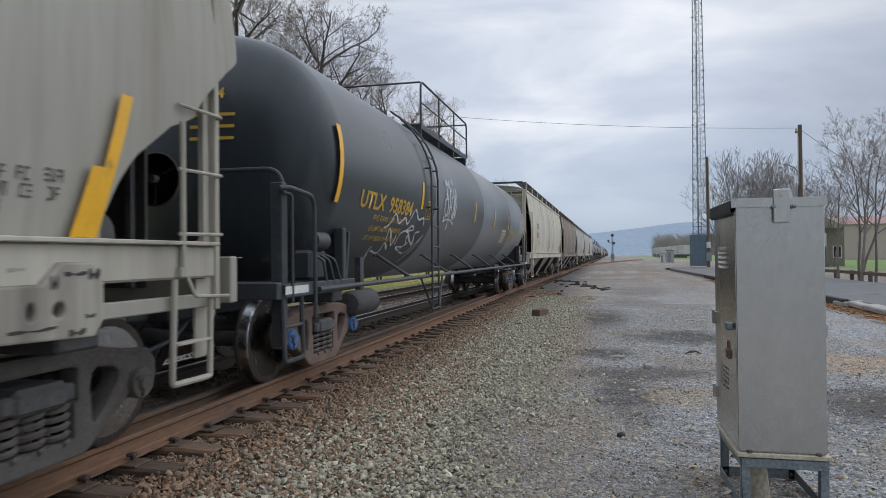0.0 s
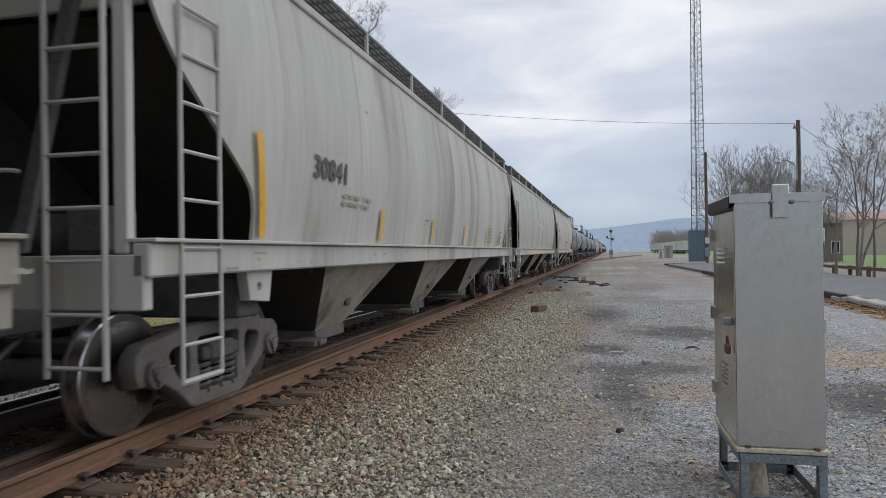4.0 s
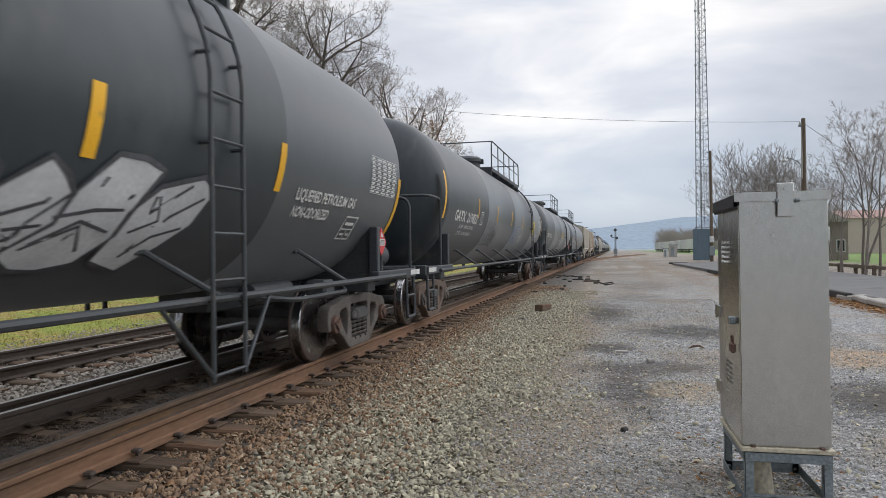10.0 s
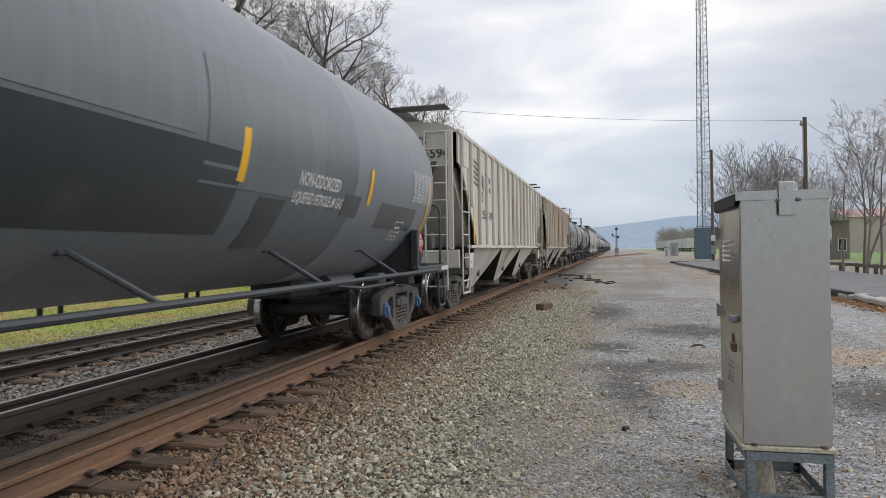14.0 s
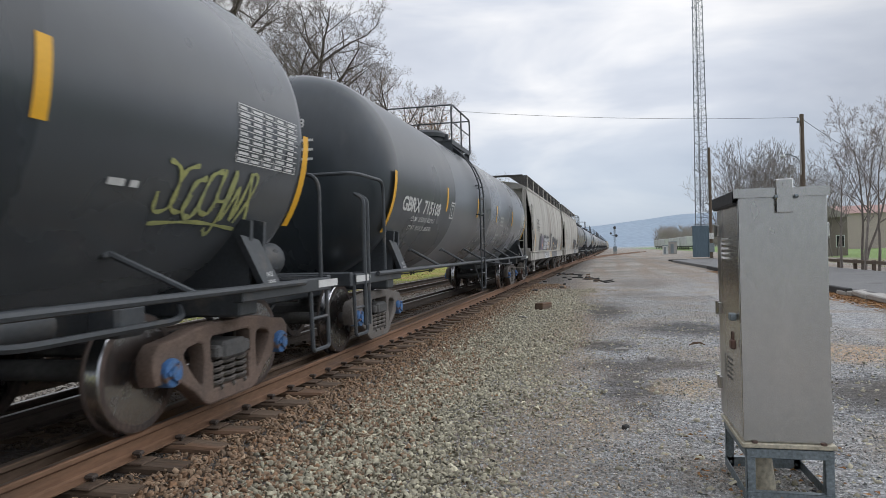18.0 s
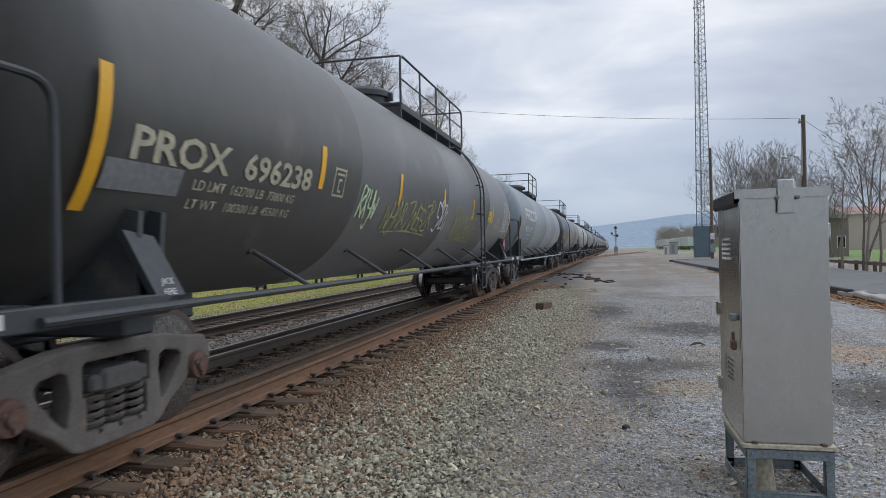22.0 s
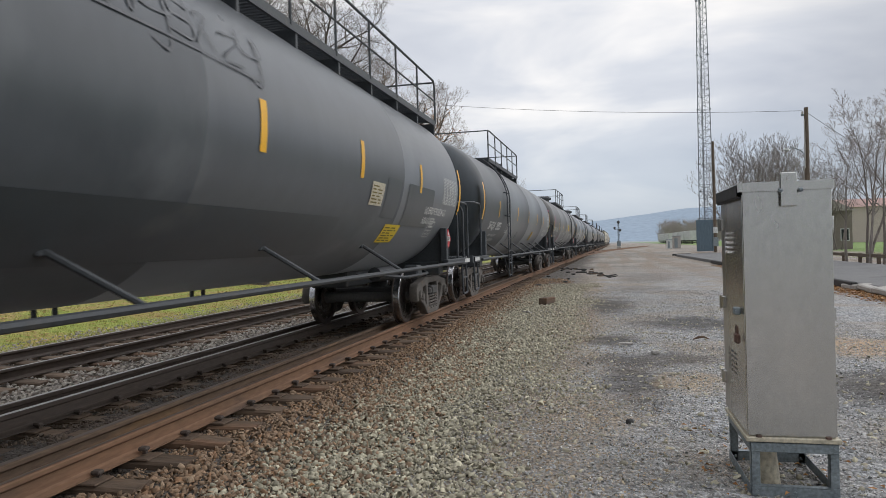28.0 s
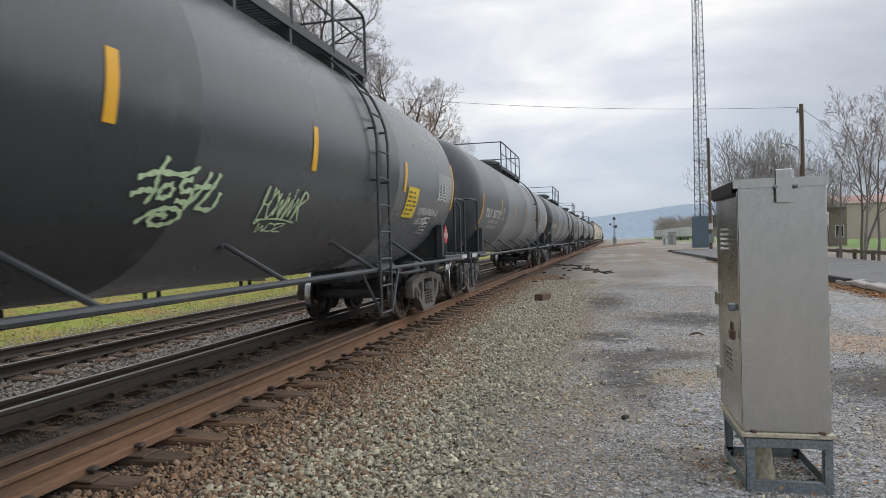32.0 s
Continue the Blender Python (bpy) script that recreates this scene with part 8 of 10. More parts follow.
    (314.89, "h", M_WHITE, dict(label="streaked white hopper car with black graffiti", deep_sill=True, truck_in=0.85, light_bays=False, stripes=[(-7.3, 1.24, 2.1, 0), (-4.16, 1.22, 1.63, 0.11), (-1.46, 1.22, 1.63, 0.11), (1.5, 1.22, 1.63, 0.11), (4.3, 1.22, 1.63, 0.11), (7.3, 1.24, 1.9, 0)], texts=[("CSYX", -6.4, 2.34, 0.2, 0.9), ("12941", -6.4, 2.05, 0.2, 0.95)], end_texts=[("CSYX", 0.1, 3.5, 0.16), ("12941", 0.1, 3.28, 0.16)],
                          fat=[((0, 3, 1, 3, 2), 1.7, 5.3, 1.215, 2.05, 0.38, 0.05, M_SPRAYK, M_SPRAYW)], sill_paint=[(1.7, 5.4, M_SPRAYGR)], sill_tags=[(16, 1.8, 5.0, 0.03, 4, M_SPRAYW)], scrapes=[(9, -5, 6, 1.5, 3.4, 20, M_LETTERK)])),
    (333.12, "t", M_DARK, dict(label="dark brown-black tank car with graffiti", sh=0.2, ys=(-8.31, -5.16, -2.42, 0.25, 3.03, 5.7, 8.72), sm=-0.04, jack=True, mark="PROX 696238", num_y=-8.05, num_w=2.65, lines=KG("162700", "73800", "100300", "45500"), three=True, letter_mat=M_CREAMLET, insp=None, words=(6.13, 7.09, -0.43), panel=(7.5, 0.19, -0.44), walk=(-0.7, 4.3), lad=3.7,
                          patches=[(-8.22, -7.45, -0.74, -0.54, M_SPRAYGR)], labels=[YL(5.0, 5.5, -0.45, -0.2), (7.2, 7.65, -1.2, -1.12, M_REDFADE, "faded red strip label")], tags=[(20, -3.97, -3.35, -0.75, -0.4, 0.04, 3, M_SPRAYL), (22, -0.17, 0.63, -0.8, -0.3, 0.05, 3, M_SPRAYW), (23, 1.2, 3.6, -0.95, -0.4, 0.05, 7, M_SPRAYY), (55, -2.9, -0.4, -0.85, -0.4, 0.04, 7, M_SPRAYY), (24, 7.29, 8.41, -0.62, -0.38, 0.045, 5, M_SPRAYW), (52, 6.7, 7.2, -1.0, -0.86, 0.035, 3, M_SPRAYY)])),
    (352.95, "t", M_BLUEGREY, dict(label="blue-grey tank car with white block lettering", ys=(-8.46, -4.63, 1.98, 4.6, 6.85, 9.0), sm=-0.15, rail_z=0.937, mark="PROX 31495", num_y=-7.1, num_w=2.1, lines=KG("162000", "74260", "101000", "45100"), words=(5.9, 7.4, -0.72), panel=(7.72, -0.09, -0.53), blocks=(-7.3, -3.6, -0.08, 0.34), walk=(-1.9, 1.2), grey_rail=True,
                              labels=[WL(2.27, 3.0, -0.28, -0.03)], drawn=[("hooks", 2.45, 3.95, -0.98, -0.28, 0.026, M_SPRAYW), ("rings", 4.05, 5.15, -0.88, -0.42, 0.024, M_SPRAYW)], tags=[(26, 5.15, 5.6, -0.98, -0.5, 0.02, 3, M_SPRAYW), (58, 0.3, 1.1, -1.2, -0.5, 0.03, 2, M_SPRAYW)], paint="blue-grey painted tank")),
    (373.4, "t", M_BLACK, dict(label="black tank car with yellow labels", ys=(-8.2, -5.0, -2.47, 0.7, 3.0, 5.5, 9.3), se=HIGH, sm=0.14, mark="UTLX 958138", num_y=-7.1, lines=("THE TANK CAR PEOPLE", "LD LMT 164200 LB", "LT WT 98800 LB"), letter_mat=M_LETTERY, words=(6.0, 7.6, -0.5), walk=(-4.7, 1.45), lad=-4.0, corner=True, struts=(-5.0, -2.1, 3.2, 6.2),
                          labels=[YL(-1.22, -0.48, -0.4, -0.07), YL(-1.4, -0.76, -1.07, -0.75)], tags=[(27, 2.2, 4.6, -0.9, -0.3, 0.02, 7, M_SPRAYD)])),
    (393.85, "t", M_PALE, dict(label="pale grey streaked tank car with dark letters", mark="BELX 31012", lines=KG("163100", "73980", "99900", "45300"), letter_mat=M_LETTERK, walk=(-2.0, 2.5), lad=-2.6, paint="pale grey painted tank")),
    (414.9, "t", M_GREY, dict(label="grey-black tank car with large white numbers", ys=(-9.0, -6.0, -2.91, 1.5, 3.9, 6.52, 9.38), se=HIGH, sm=0.14, mark="TILX 301910", num_y=-8.2, num_w=2.1, lines=KG("163700", "74250", "99300", "45050"), words=(7.0, 8.4, -0.6), walk=(-8.0, 9.6), rail_gap=0.4, struts=(-5.9, -3.1, -0.36, 2.26, 5.02),
                         labels=[YL(5.3, 6.0, -1.15, -0.84), CREAM(4.3, 4.78, -0.6, -0.3)], patches=[(-7.0, -2.0, -1.35, -0.85, M_BLACK), (-1.9, 3.6, -1.35, -0.8, M_BLACK), (4.9, 5.5, -0.75, -0.2, M_BLACK), (5.9, 7.4, -0.85, -0.2, M_BLACK)], tags=[(28, -1.9, 1.6, 0.35, 0.7, 0.03, 8, M_SPRAYD), (48, -6.0, -3.0, 0.1, 0.9, 0.05, 6, M_SPRAYD)])),
    (435.91, "t", M_BLACK, dict(label="black tank car with plain white numbers", ys=(-8.3, -6.03, -2.38, 0.45, 3.33, 5.8, 8.6), se=HIGH, sm=0.03, mark="SHQX 5855", num_y=-7.15, num_w=1.85, num_up=-0.75, drop=0.21, clear=(-4.25, -0.83), tags=[(50, -3.25, -2.95, -1.08, -0.76, 0.022, 4, M_SPRAYD), (51, -1.85, -1.35, -0.97, -0.72, 0.02, 5, M_SPRAYD)], lines=KG("162500", "73800", "100500", "45500"), words=(6.2, 7.6, -0.65), walk=(-4.7, 1.35), lad=-4.9, labels=[(2.33, 2.85, -1.08, -0.71, M_LETTERY, "orange notice label")])),
    (455.71, "t", M_DARK, dict(label="brown-black tank car covered with graffiti", sh=0.1, ys=(-8.37, -5.2, -2.4, 0.3, 2.8, 5.44, 8.6), sm=-0.04, rail_z=1.04, jack=True, mark="CBTX 785713", num_y=-8.15, lines=KG("162300", "73600", "100700", "45700"), words=(4.81, 6.73, -0.6), indent=0.26, insp=None, walk=(-1.3, 4.45), lad=4.0, labels=[YL(1.4, 2.2, -0.4, 0.0)],
                         tags=[(29, -8.2, -7.5, -0.1, 0.3, 0.035, 3, M_SPRAYP), (30, -5.2, -4.3, -1.2, -0.8, 0.05, 4, M_SPRAYP), (31, -4.18, -3.6, -1.1, -0.6, 0.05, 3, M_SPRAYW), (32, -1.8, 0.1, -0.95, -0.4, 0.045, 7, M_SPRAYW), (33, 2.6, 4.6, -0.95, -0.55, 0.04, 7, M_SPRAYW), (53, 7.0, 7.6, -0.78, -0.5, 0.03, 4, M_SPRAYV), (54, 4.6, 6.2, -1.15, -0.82, 0.025, 6, M_SPRAYD)], end_mark=(-0.93, 0.62), end_fat=[([(0.15, -0.44), (0.11, -0.72), (0.10, -1.02)], 0.31, 0.07, M_SPRAYGR, M_SPRAYK), ([(0.51, -0.46), (0.54, -0.80), (0.46, -1.14)], 0.34, 0.07, M_SPRAYDUSK, M_SPRAYK)], end_drawn=[("halo", -0.25, 1.0, -1.35, -0.2, 0.055, M_SPRAYY)], end_tags=[(34, 0.75, -0.5, 0.5, 0.40, 0.03, 3, M_SPRAYL), (35, 0.22, 0.12, 1.0, 0.52, 0.05, 4, M_SPRAYP), (36, -0.7, 0.10, 0.8, 0.17, 0.04, 4, M_SPRAYP), (60, -0.3, 0.80, 0.7, 0.16, 0.035, 3, M_SPRAYW)])),
    (475.41, "t", M_GLOSS, dict(label="black tank car with pale green graffiti", sh=0.08, ys=(-8.76, -5.4, -3.04, -0.46, 2.46, 5.7, 8.92), se=HIGH, sm=0.06, mark="TILX 308010", num_y=-7.6, lines=KG("154900", "70260", "108100", "49100"), words=(6.7, 8.0, -0.68), walk=(-0.55, 5.5), lad=4.4, struts=(-5.6, -3.2, -0.9, 1.45, 3.9, 6.3),
                          labels=[YL(5.9, 6.5, -0.76, -0.28)], drawn=[("spiral", -0.11, 0.92, -1.03, -0.50, 0.052, M_SPRAYL)], tags=[(38, 1.6, 2.45, -0.90, -0.62, 0.03, 4, M_SPRAYL), (42, 1.75, 2.2, -1.06, -0.96, 0.025, 2, M_SPRAYL), (39, -4.2, -3.4, -0.7, -0.35, 0.035, 4, M_SPRAYW)])),
    (496.27, "t", M_GREY, dict(label="grey tank car with white numbers", mark="TILX 307133", lines=KG("155000", "70300", "108000", "49000"), words=(5.6, 7.2, -0.6), lad=3.5)),
    (517.0, "t", M_BLACK, dict(label="black tank car with yellow stripes", mark="GATX 210447", lad=4.0)),
    (537.6, "t", M_DARK, dict(label="dark brown tank car with yellow stripes", lad=-3.5)),
    (558.2, "t", M_BLACK, dict(label="black tank car with yellow stripes", lad=3.5)),
    (578.8, "t", M_GREY, dict(label="grey tank car with yellow stripes", lad=3.5)),
    (599.4, "h", M_TAN, dict(label="tan covered hopper car far back")),
    (618.0, "h", M_TAN, dict(label="tan covered hopper car far back")),
    (636.6, "h", M_WHITE, dict(label="dull white covered hopper car far back")),
    (655.2, "h", M_BROWN, dict(label="rust-streaked covered hopper car far back")),
    (673.8, "t", M_BLACK, dict(label="black tank car far back in the train")),
    (694.4, "t", M_BLACK, dict(label="black tank car far back in the train")),
]
END = 715.0


def build_train():
    rng = random.Random(5)
    for i, (g0, kind, paint, spec) in enumerate(CARS):
        g1 = CARS[i + 1][0] if i + 1 < len(CARS) else END
        L = g1 - g0
        far = g0 > 500
        if kind == "t":
            car = tank_car(L, paint, spec, far=far)
        else:
            car = hopper_car(L, paint, spec, ribbed=kind == "r", far=far)
        wheels = []
        fm = rng.choice((M_TRUCK, M_TRUCK, M_TRUCK, M_TRUCK, M_TRUCKRUST)) if not far and i else M_TRUCK
        for s in (-1, 1):
            cm = M_CAP if spec.get("blue_caps") else rng.choice((M_CAPRUST, M_TRUCK))
            truck(car, s * (L / 2 - spec.get("truck_in", AXLE_IN) - BASE / 2) + (0.7 * spec.get("sh", 0.28) if kind == "t" else 0.0), fm, cm, wheels, far)
        WHEELS.append(wheels)
        TRAIN.append((car, (g0 + g1) / 2))


build_train()


# ---------------------------------------------------------------- bare trees
def grow(seed, height, stems=1, spread=0.55, levels=5, twig_mat=None, density=1.0, leafy=0.0, rise=0.10, thin=0.007):
    """A bare winter tree: tapered stems with limbs, and a crown of fine twigs."""
    rng = random.Random(seed)
    wood, twigs = Geo(), Geo()
    tips = []

    def branch(p, d, ln, r, level):
        last = level == levels
        n = 5 if level == 0 else 4 if level < 3 else 3 if level < 5 else 2
        pts, rs = [p], [r]
        q, dd = p.copy(), d.copy()
        for i in range(n):
            wild = 0.12 if level == 0 else 0.24
            dd = (dd + Vector((rng.uniform(-1, 1), rng.uniform(-1, 1), rng.uniform(-0.7, 0.9))) * wild + Vector((0, 0, rise if level else 0.0))).normalized()
            q = q + dd * ln / n
            pts.append(q.copy())
            rs.append(r * (1 - (0.55 if last else 0.84) * (i + 1) / n))
        if level <= 2:
            wood.tube(pts, rs, 8 if level == 0 else 5, close=False)
        else:
            twigs.tube(pts, rs, 3, close=False)
            tips.append(pts[-1])
        if last:
            return
        kids = {0: 8, 1: 6, 2: 6, 3: 5, 4: 4}.get(level, 3)
        kids = max(2, round(kids * density))
        turn = rng.uniform(0, 6.28)
        for k in range(kids):
            t = min((0.34 if level == 0 else 0.18) + 0.80 * (k + 0.2 + 0.8 * rng.random()) / kids, 0.99)
            j = min(int(t * n), n - 1)
            base = pts[j].lerp(pts[j + 1], t * n - j)
            axis = (pts[j + 1] - pts[j]).normalized()
            turn += 2.4 + rng.uniform(-0.5, 0.5)
            u = axis.orthogonal().normalized()
            side = u * math.cos(turn) + axis.cross(u) * math.sin(turn)
            nd = (axis + side * rng.uniform(spread, spread + 0.45)).normalized()
            rr = rs[j] * (rng.uniform(0.50, 0.70) if level < 2 else rng.uniform(0.42, 0.56))
            short = (1.15 - 0.55 * t) if level else (1.05 - 0.45 * t)
            branch(base, nd, ln * rng.uniform(0.48, 0.68) * short * (0.8 if level + 1 == levels else 1.0), max(rr, thin), level + 1)

    for s in range(stems):
        lean = Vector((rng.uniform(-0.22, 0.22), rng.uniform(-0.22, 0.22), 1)).normalized() if stems > 1 else Vector((rng.uniform(-0.06, 0.06), rng.uniform(-0.06, 0.06), 1)).normalized()
        off = Vector((rng.uniform(-0.4, 0.4), rng.uniform(-0.4, 0.4), -0.1)) if stems > 1 else Vector((0, 0, -0.2))
        branch(off, lean, height * (0.62 if stems == 1 else rng.uniform(0.5, 0.62)), height * ((0.024 if height > 12 else 0.0095) if stems == 1 else 0.0072), 0)
    a, b = wood.mesh("trunk", 60), twigs.mesh("crown", 60)
    a.materials.append(M_BARK if height > 12 else M_BARKPALE)
    b.materials.append(twig_mat or M_TWIG)
    if not leafy:
        return a, b
    # withered leaves that still hang on the lower twigs
    g = Geo()
    for p in tips:
        if p.z < height * 0.62 and p.x > -0.5 and rng.random() < leafy:
            s = rng.uniform(0.05, 0.10)
            d = Vector((rng.uniform(-1, 1), rng.uniform(-1, 1), rng.uniform(-1, 1))).normalized() * s
            e = d.cross(Vector((rng.uniform(-1, 1), rng.uniform(-1, 1), rng.uniform(-1, 1)))).normalized() * s * 0.5
            g.add([tuple(p), tuple(p + d + e), tuple(p + d * 2), tuple(p + d - e)], [(0, 1, 2, 3)])
    c = g.mesh("dry_leaves", 0)
    c.materials.append(LEAF_MAT)
    return a, b, c


BIG = [grow(1, 17.0, 1, 1.05, 5, M_TWIG, 1.1, 0.0, 0.02), grow(2, 17.0, 1, 0.80, 5, M_TWIGRED, 1.0, 0.30, 0.08), grow(3, 17.0, 1, 0.95, 5, M_TWIG, 1.05, 0.0, 0.03)]
SLIM = [grow(s, 17.0, 1, 0.62, 4, m) for s, m in ((4, M_TWIG), (5, M_TWIGRED))]
YOUNG = [grow(s, 9.0, n, 0.62, 5, m, 0.74, 0.0, 0.07, 0.005) for s, n, m in ((21, 1, M_TWIGTAN), (22, 3, M_TWIGTAN), (23, 2, M_TWIGTAN))]
SHRUB = [grow(s, 9.5, 5, 0.44, 4, m, 0.7, 0.0, 0.12, 0.008) for s, m in ((11, M_TWIGFAR), (12, M_TWIGFAR), (13, M_TWIGFAR))]


def plant(kind, i, x, y, scale, rz, label, group):
    t = empty("tree", pose(x, y, ground_height(x, y), 0, 0, rz), label, "tree", group)
    for me, nm in zip(kind[i], ("trunk", "crown", "dry_leaves")):
        ob = part(nm, me, None, t)
        ob.scale = (scale, scale, scale)


for (i, x, y, sc, rz) in ((0, -15.8, 29, 1.25, 20), (2, -16.9, 36, 1.2, 140), (0, -18.2, 44, 1.2, 100), (1, -16.7, 55, 1.22, 60), (1, -16.7, 66, 1.2, 250), (1, -18.2, 80, 1.05, 130), (2, -19.4, 92, 0.95, 200)):
    plant(BIG, i, x, y, sc, rz, "tall bare winter tree with a wide twiggy crown", "trees behind the train")
for (i, x, y, sc, rz) in ((0, -23, 50, 1.1, 30), (0, -18.5, 104, 1.0, 310), (1, -17.5, 122, 1.05, 90), (1, -20, 140, 1.02, 30), (0, -22, 180, 1.05, 100), (1, -22, 230, 1.1, 170), (0, -21, 290, 1.15, 10), (0, -17, 14, 1.0, 80), (1, -16, -2, 1.0, 45)):
    plant(SLIM, i, x, y, sc, rz, "slender bare winter tree beyond the tracks", "trees behind the train")
for (i, x, y, sc, rz) in ((0, 12.0, 38.6, 0.95, 10), (1, 12.6, 36.6, 1.14, 100), (2, 13.2, 37.6, 1.2, 200), (1, 15.7, 37.5, 1.05, 40), (1, 16.2, 33.5, 1.1, 250)):
    plant(YOUNG, i, x, y, sc, rz, "slim bare tree with fine upright twigs behind the platform", "trees behind the platform")
for (i, x, y, sc, rz) in ((2, 13.4, 80, 1.0, 50), (0, 14.2, 82, 1.42, 90), (2, 15.4, 80, 1.62, 20), (0, 16.6, 77, 1.6, 120), (1, 17.8, 79, 1.52, 220), (2, 19.2, 76, 1.4, 320), (0, 19.8, 84, 1.5, 70), (1, 21.4, 80, 1.35, 170), (2, 23.2, 78, 1.2, 15)):
    plant(SHRUB, i, x, y, sc, rz, "bare bushy tree beyond the yard", "trees beyond the yard")


# ---------------------------------------------------------------- the metal cabinet in the yard
def make_cabinet():
    cab = empty("equipment_cabinet", pose(0, 0, 0), "brushed aluminium equipment cabinet on a galvanised angle frame", "cabinet")
    x0, x1, y0, y1, z0, z1 = 0.812, 1.300, 4.41, 5.15, 0.13, 1.605
    g = Geo().box(x0 + 0.004, x1 - 0.004, y0 + 0.004, y1 - 0.004, z0, z1, 0.004)
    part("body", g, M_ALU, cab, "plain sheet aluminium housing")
    g = Geo().box(x0, x1, y0 - 0.003, y0 + 0.003, z0 + 0.01, z1 - 0.004, 0.002)
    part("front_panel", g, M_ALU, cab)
    g = Geo().box(x0 - 0.006, x0 + 0.002, y0 + 0.006, y1 - 0.006, z0 + 0.02, z1 - 0.02, 0.002)
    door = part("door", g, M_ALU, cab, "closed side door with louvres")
    for r in range(5):
        for c in range(3):
            q = Geo()
            yy, zz = y0 + 0.27 + c * 0.105, 1.225 + r * 0.031
            q.sheet([[(x0 - 0.007, yy, zz + 0.018), (x0 - 0.007, yy + 0.07, zz + 0.018)], [(x0 - 0.020, yy + 0.01, zz + 0.005), (x0 - 0.020, yy + 0.06, zz + 0.005)], [(x0 - 0.007, yy, zz), (x0 - 0.007, yy + 0.07, zz)]])
            part("louvre", q, M_ALU, door)
            q = Geo()
            zz -= 0.78
            q.sheet([[(x0 - 0.007, yy, zz + 0.018), (x0 - 0.007, yy + 0.07, zz + 0.018)], [(x0 - 0.013, yy + 0.01, zz + 0.005), (x0 - 0.013, yy + 0.06, zz + 0.005)], [(x0 - 0.007, yy, zz), (x0 - 0.007, yy + 0.07, zz)]])
            part("louvre", q, M_ALU, door)
    for zz in (0.36, 0.88, 1.42):
        q = Geo().tube([(x0 - 0.022, y1 - 0.03, zz - 0.045), (x0 - 0.022, y1 - 0.03, zz + 0.045)], 0.012, 8)
        q.box(x0 - 0.022, x0 + 0.0, y1 - 0.075, y1 - 0.01, zz - 0.04, zz + 0.04, 0.003)
        part("hinge", q, M_ALU, door)
    q = Geo().box(x0 - 0.05, x0 - 0.012, y0 + 0.05, y0 + 0.12, 0.855, 0.90, 0.006)
    q.tube([(x0 - 0.04, y0 + 0.03, 0.877), (x0 - 0.028, y0 + 0.13, 0.877)], 0.010, 8)
    part("latch_handle", q, M_GALV, door, "steel latch handle")
    q = Geo().tube(bend([(x0 - 0.035, y0 + 0.05, 0.735), (x0 - 0.035, y0 + 0.05, 0.785), (x0 - 0.035, y0 + 0.10, 0.785), (x0 - 0.035, y0 + 0.10, 0.735)], 0.02), 0.006, 6)
    q.box(x0 - 0.05, x0 - 0.02, y0 + 0.04, y0 + 0.11, 0.68, 0.74, 0.008)
    part("padlock", q, M_CAPRUST, door, "weathered padlock")
    # lid with a lip; a black strip paints the shade under its gable
    g = Geo()
    zt = 1.655
    g.add([(x0 - 0.028, y0 - 0.02, zt - 0.055), (x1 + 0.012, y0 - 0.02, zt - 0.055), (x1 + 0.012, y1 + 0.03, zt - 0.075), (x0 - 0.028, y1 + 0.03, zt - 0.075),
           (x0 - 0.028, y0 - 0.02, zt), (x1 + 0.012, y0 - 0.02, zt), (x1 + 0.012, y1 + 0.03, zt - 0.03), (x0 - 0.028, y1 + 0.03, zt - 0.03)],
          [(0, 3, 2, 1), (4, 5, 6, 7), (0, 1, 5, 4), (1, 2, 6, 5), (2, 3, 7, 6), (3, 0, 4, 7)])
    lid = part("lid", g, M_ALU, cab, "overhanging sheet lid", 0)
    g = Geo().box(x0 - 0.034, x0 - 0.029, y0 - 0.015, y1 + 0.02, zt - 0.085, zt - 0.012, 0.002)
    g.box(x0 - 0.029, x0 - 0.007, y0 + 0.0, y1 + 0.0, zt - 0.095, zt - 0.082, 0.002)
    part("seal_strip", g, M_JETBLACK, lid, "black strip for the shade under the lid", 0)
    g = Geo().box(1.018, 1.112, y0 - 0.032, y0 - 0.021, 1.505, 1.705, 0.004)
    g.lathe([(0.0, 0.012), (0.01, 0.012), (0.012, 0.0)], 8, "y", (1.065, y0 - 0.044, 1.67))
    part("lifting_tab", g, M_ALU, cab, "flat grey lifting tab")
    for dx in (1.010, 1.120):
        q = Geo().lathe([(0.0, 0.0), (0.002, 0.012), (0.02, 0.012), (0.022, 0.0)], 8, "x", (dx, y0 - 0.024, 1.60))
        part("bolt", q, M_GALV, cab)
    for zz in (0.34, 0.86, 1.40):
        part("side_clip", Geo().box(x1, x1 + 0.014, y0 + 0.01, y0 + 0.06, zz - 0.04, zz + 0.04, 0.003), M_ALU, cab)
    # base flange and angle frame
    g = Geo().box(x0 - 0.012, x1 + 0.02, y0 - 0.018, y1, 0.100, 0.128, 0.004)
    part("base_flange", g, M_PVC, cab, "pale lower flange with bolts")
    for dx in (0.06, 0.44):
        q = Geo().lathe([(0.0, 0.018), (0.012, 0.016), (0.014, 0.0)], 6, "z", (x0 + dx, y0 - 0.006, 0.128))
        part("bolt", q, M_CAPRUST, cab, "rusty bolt")
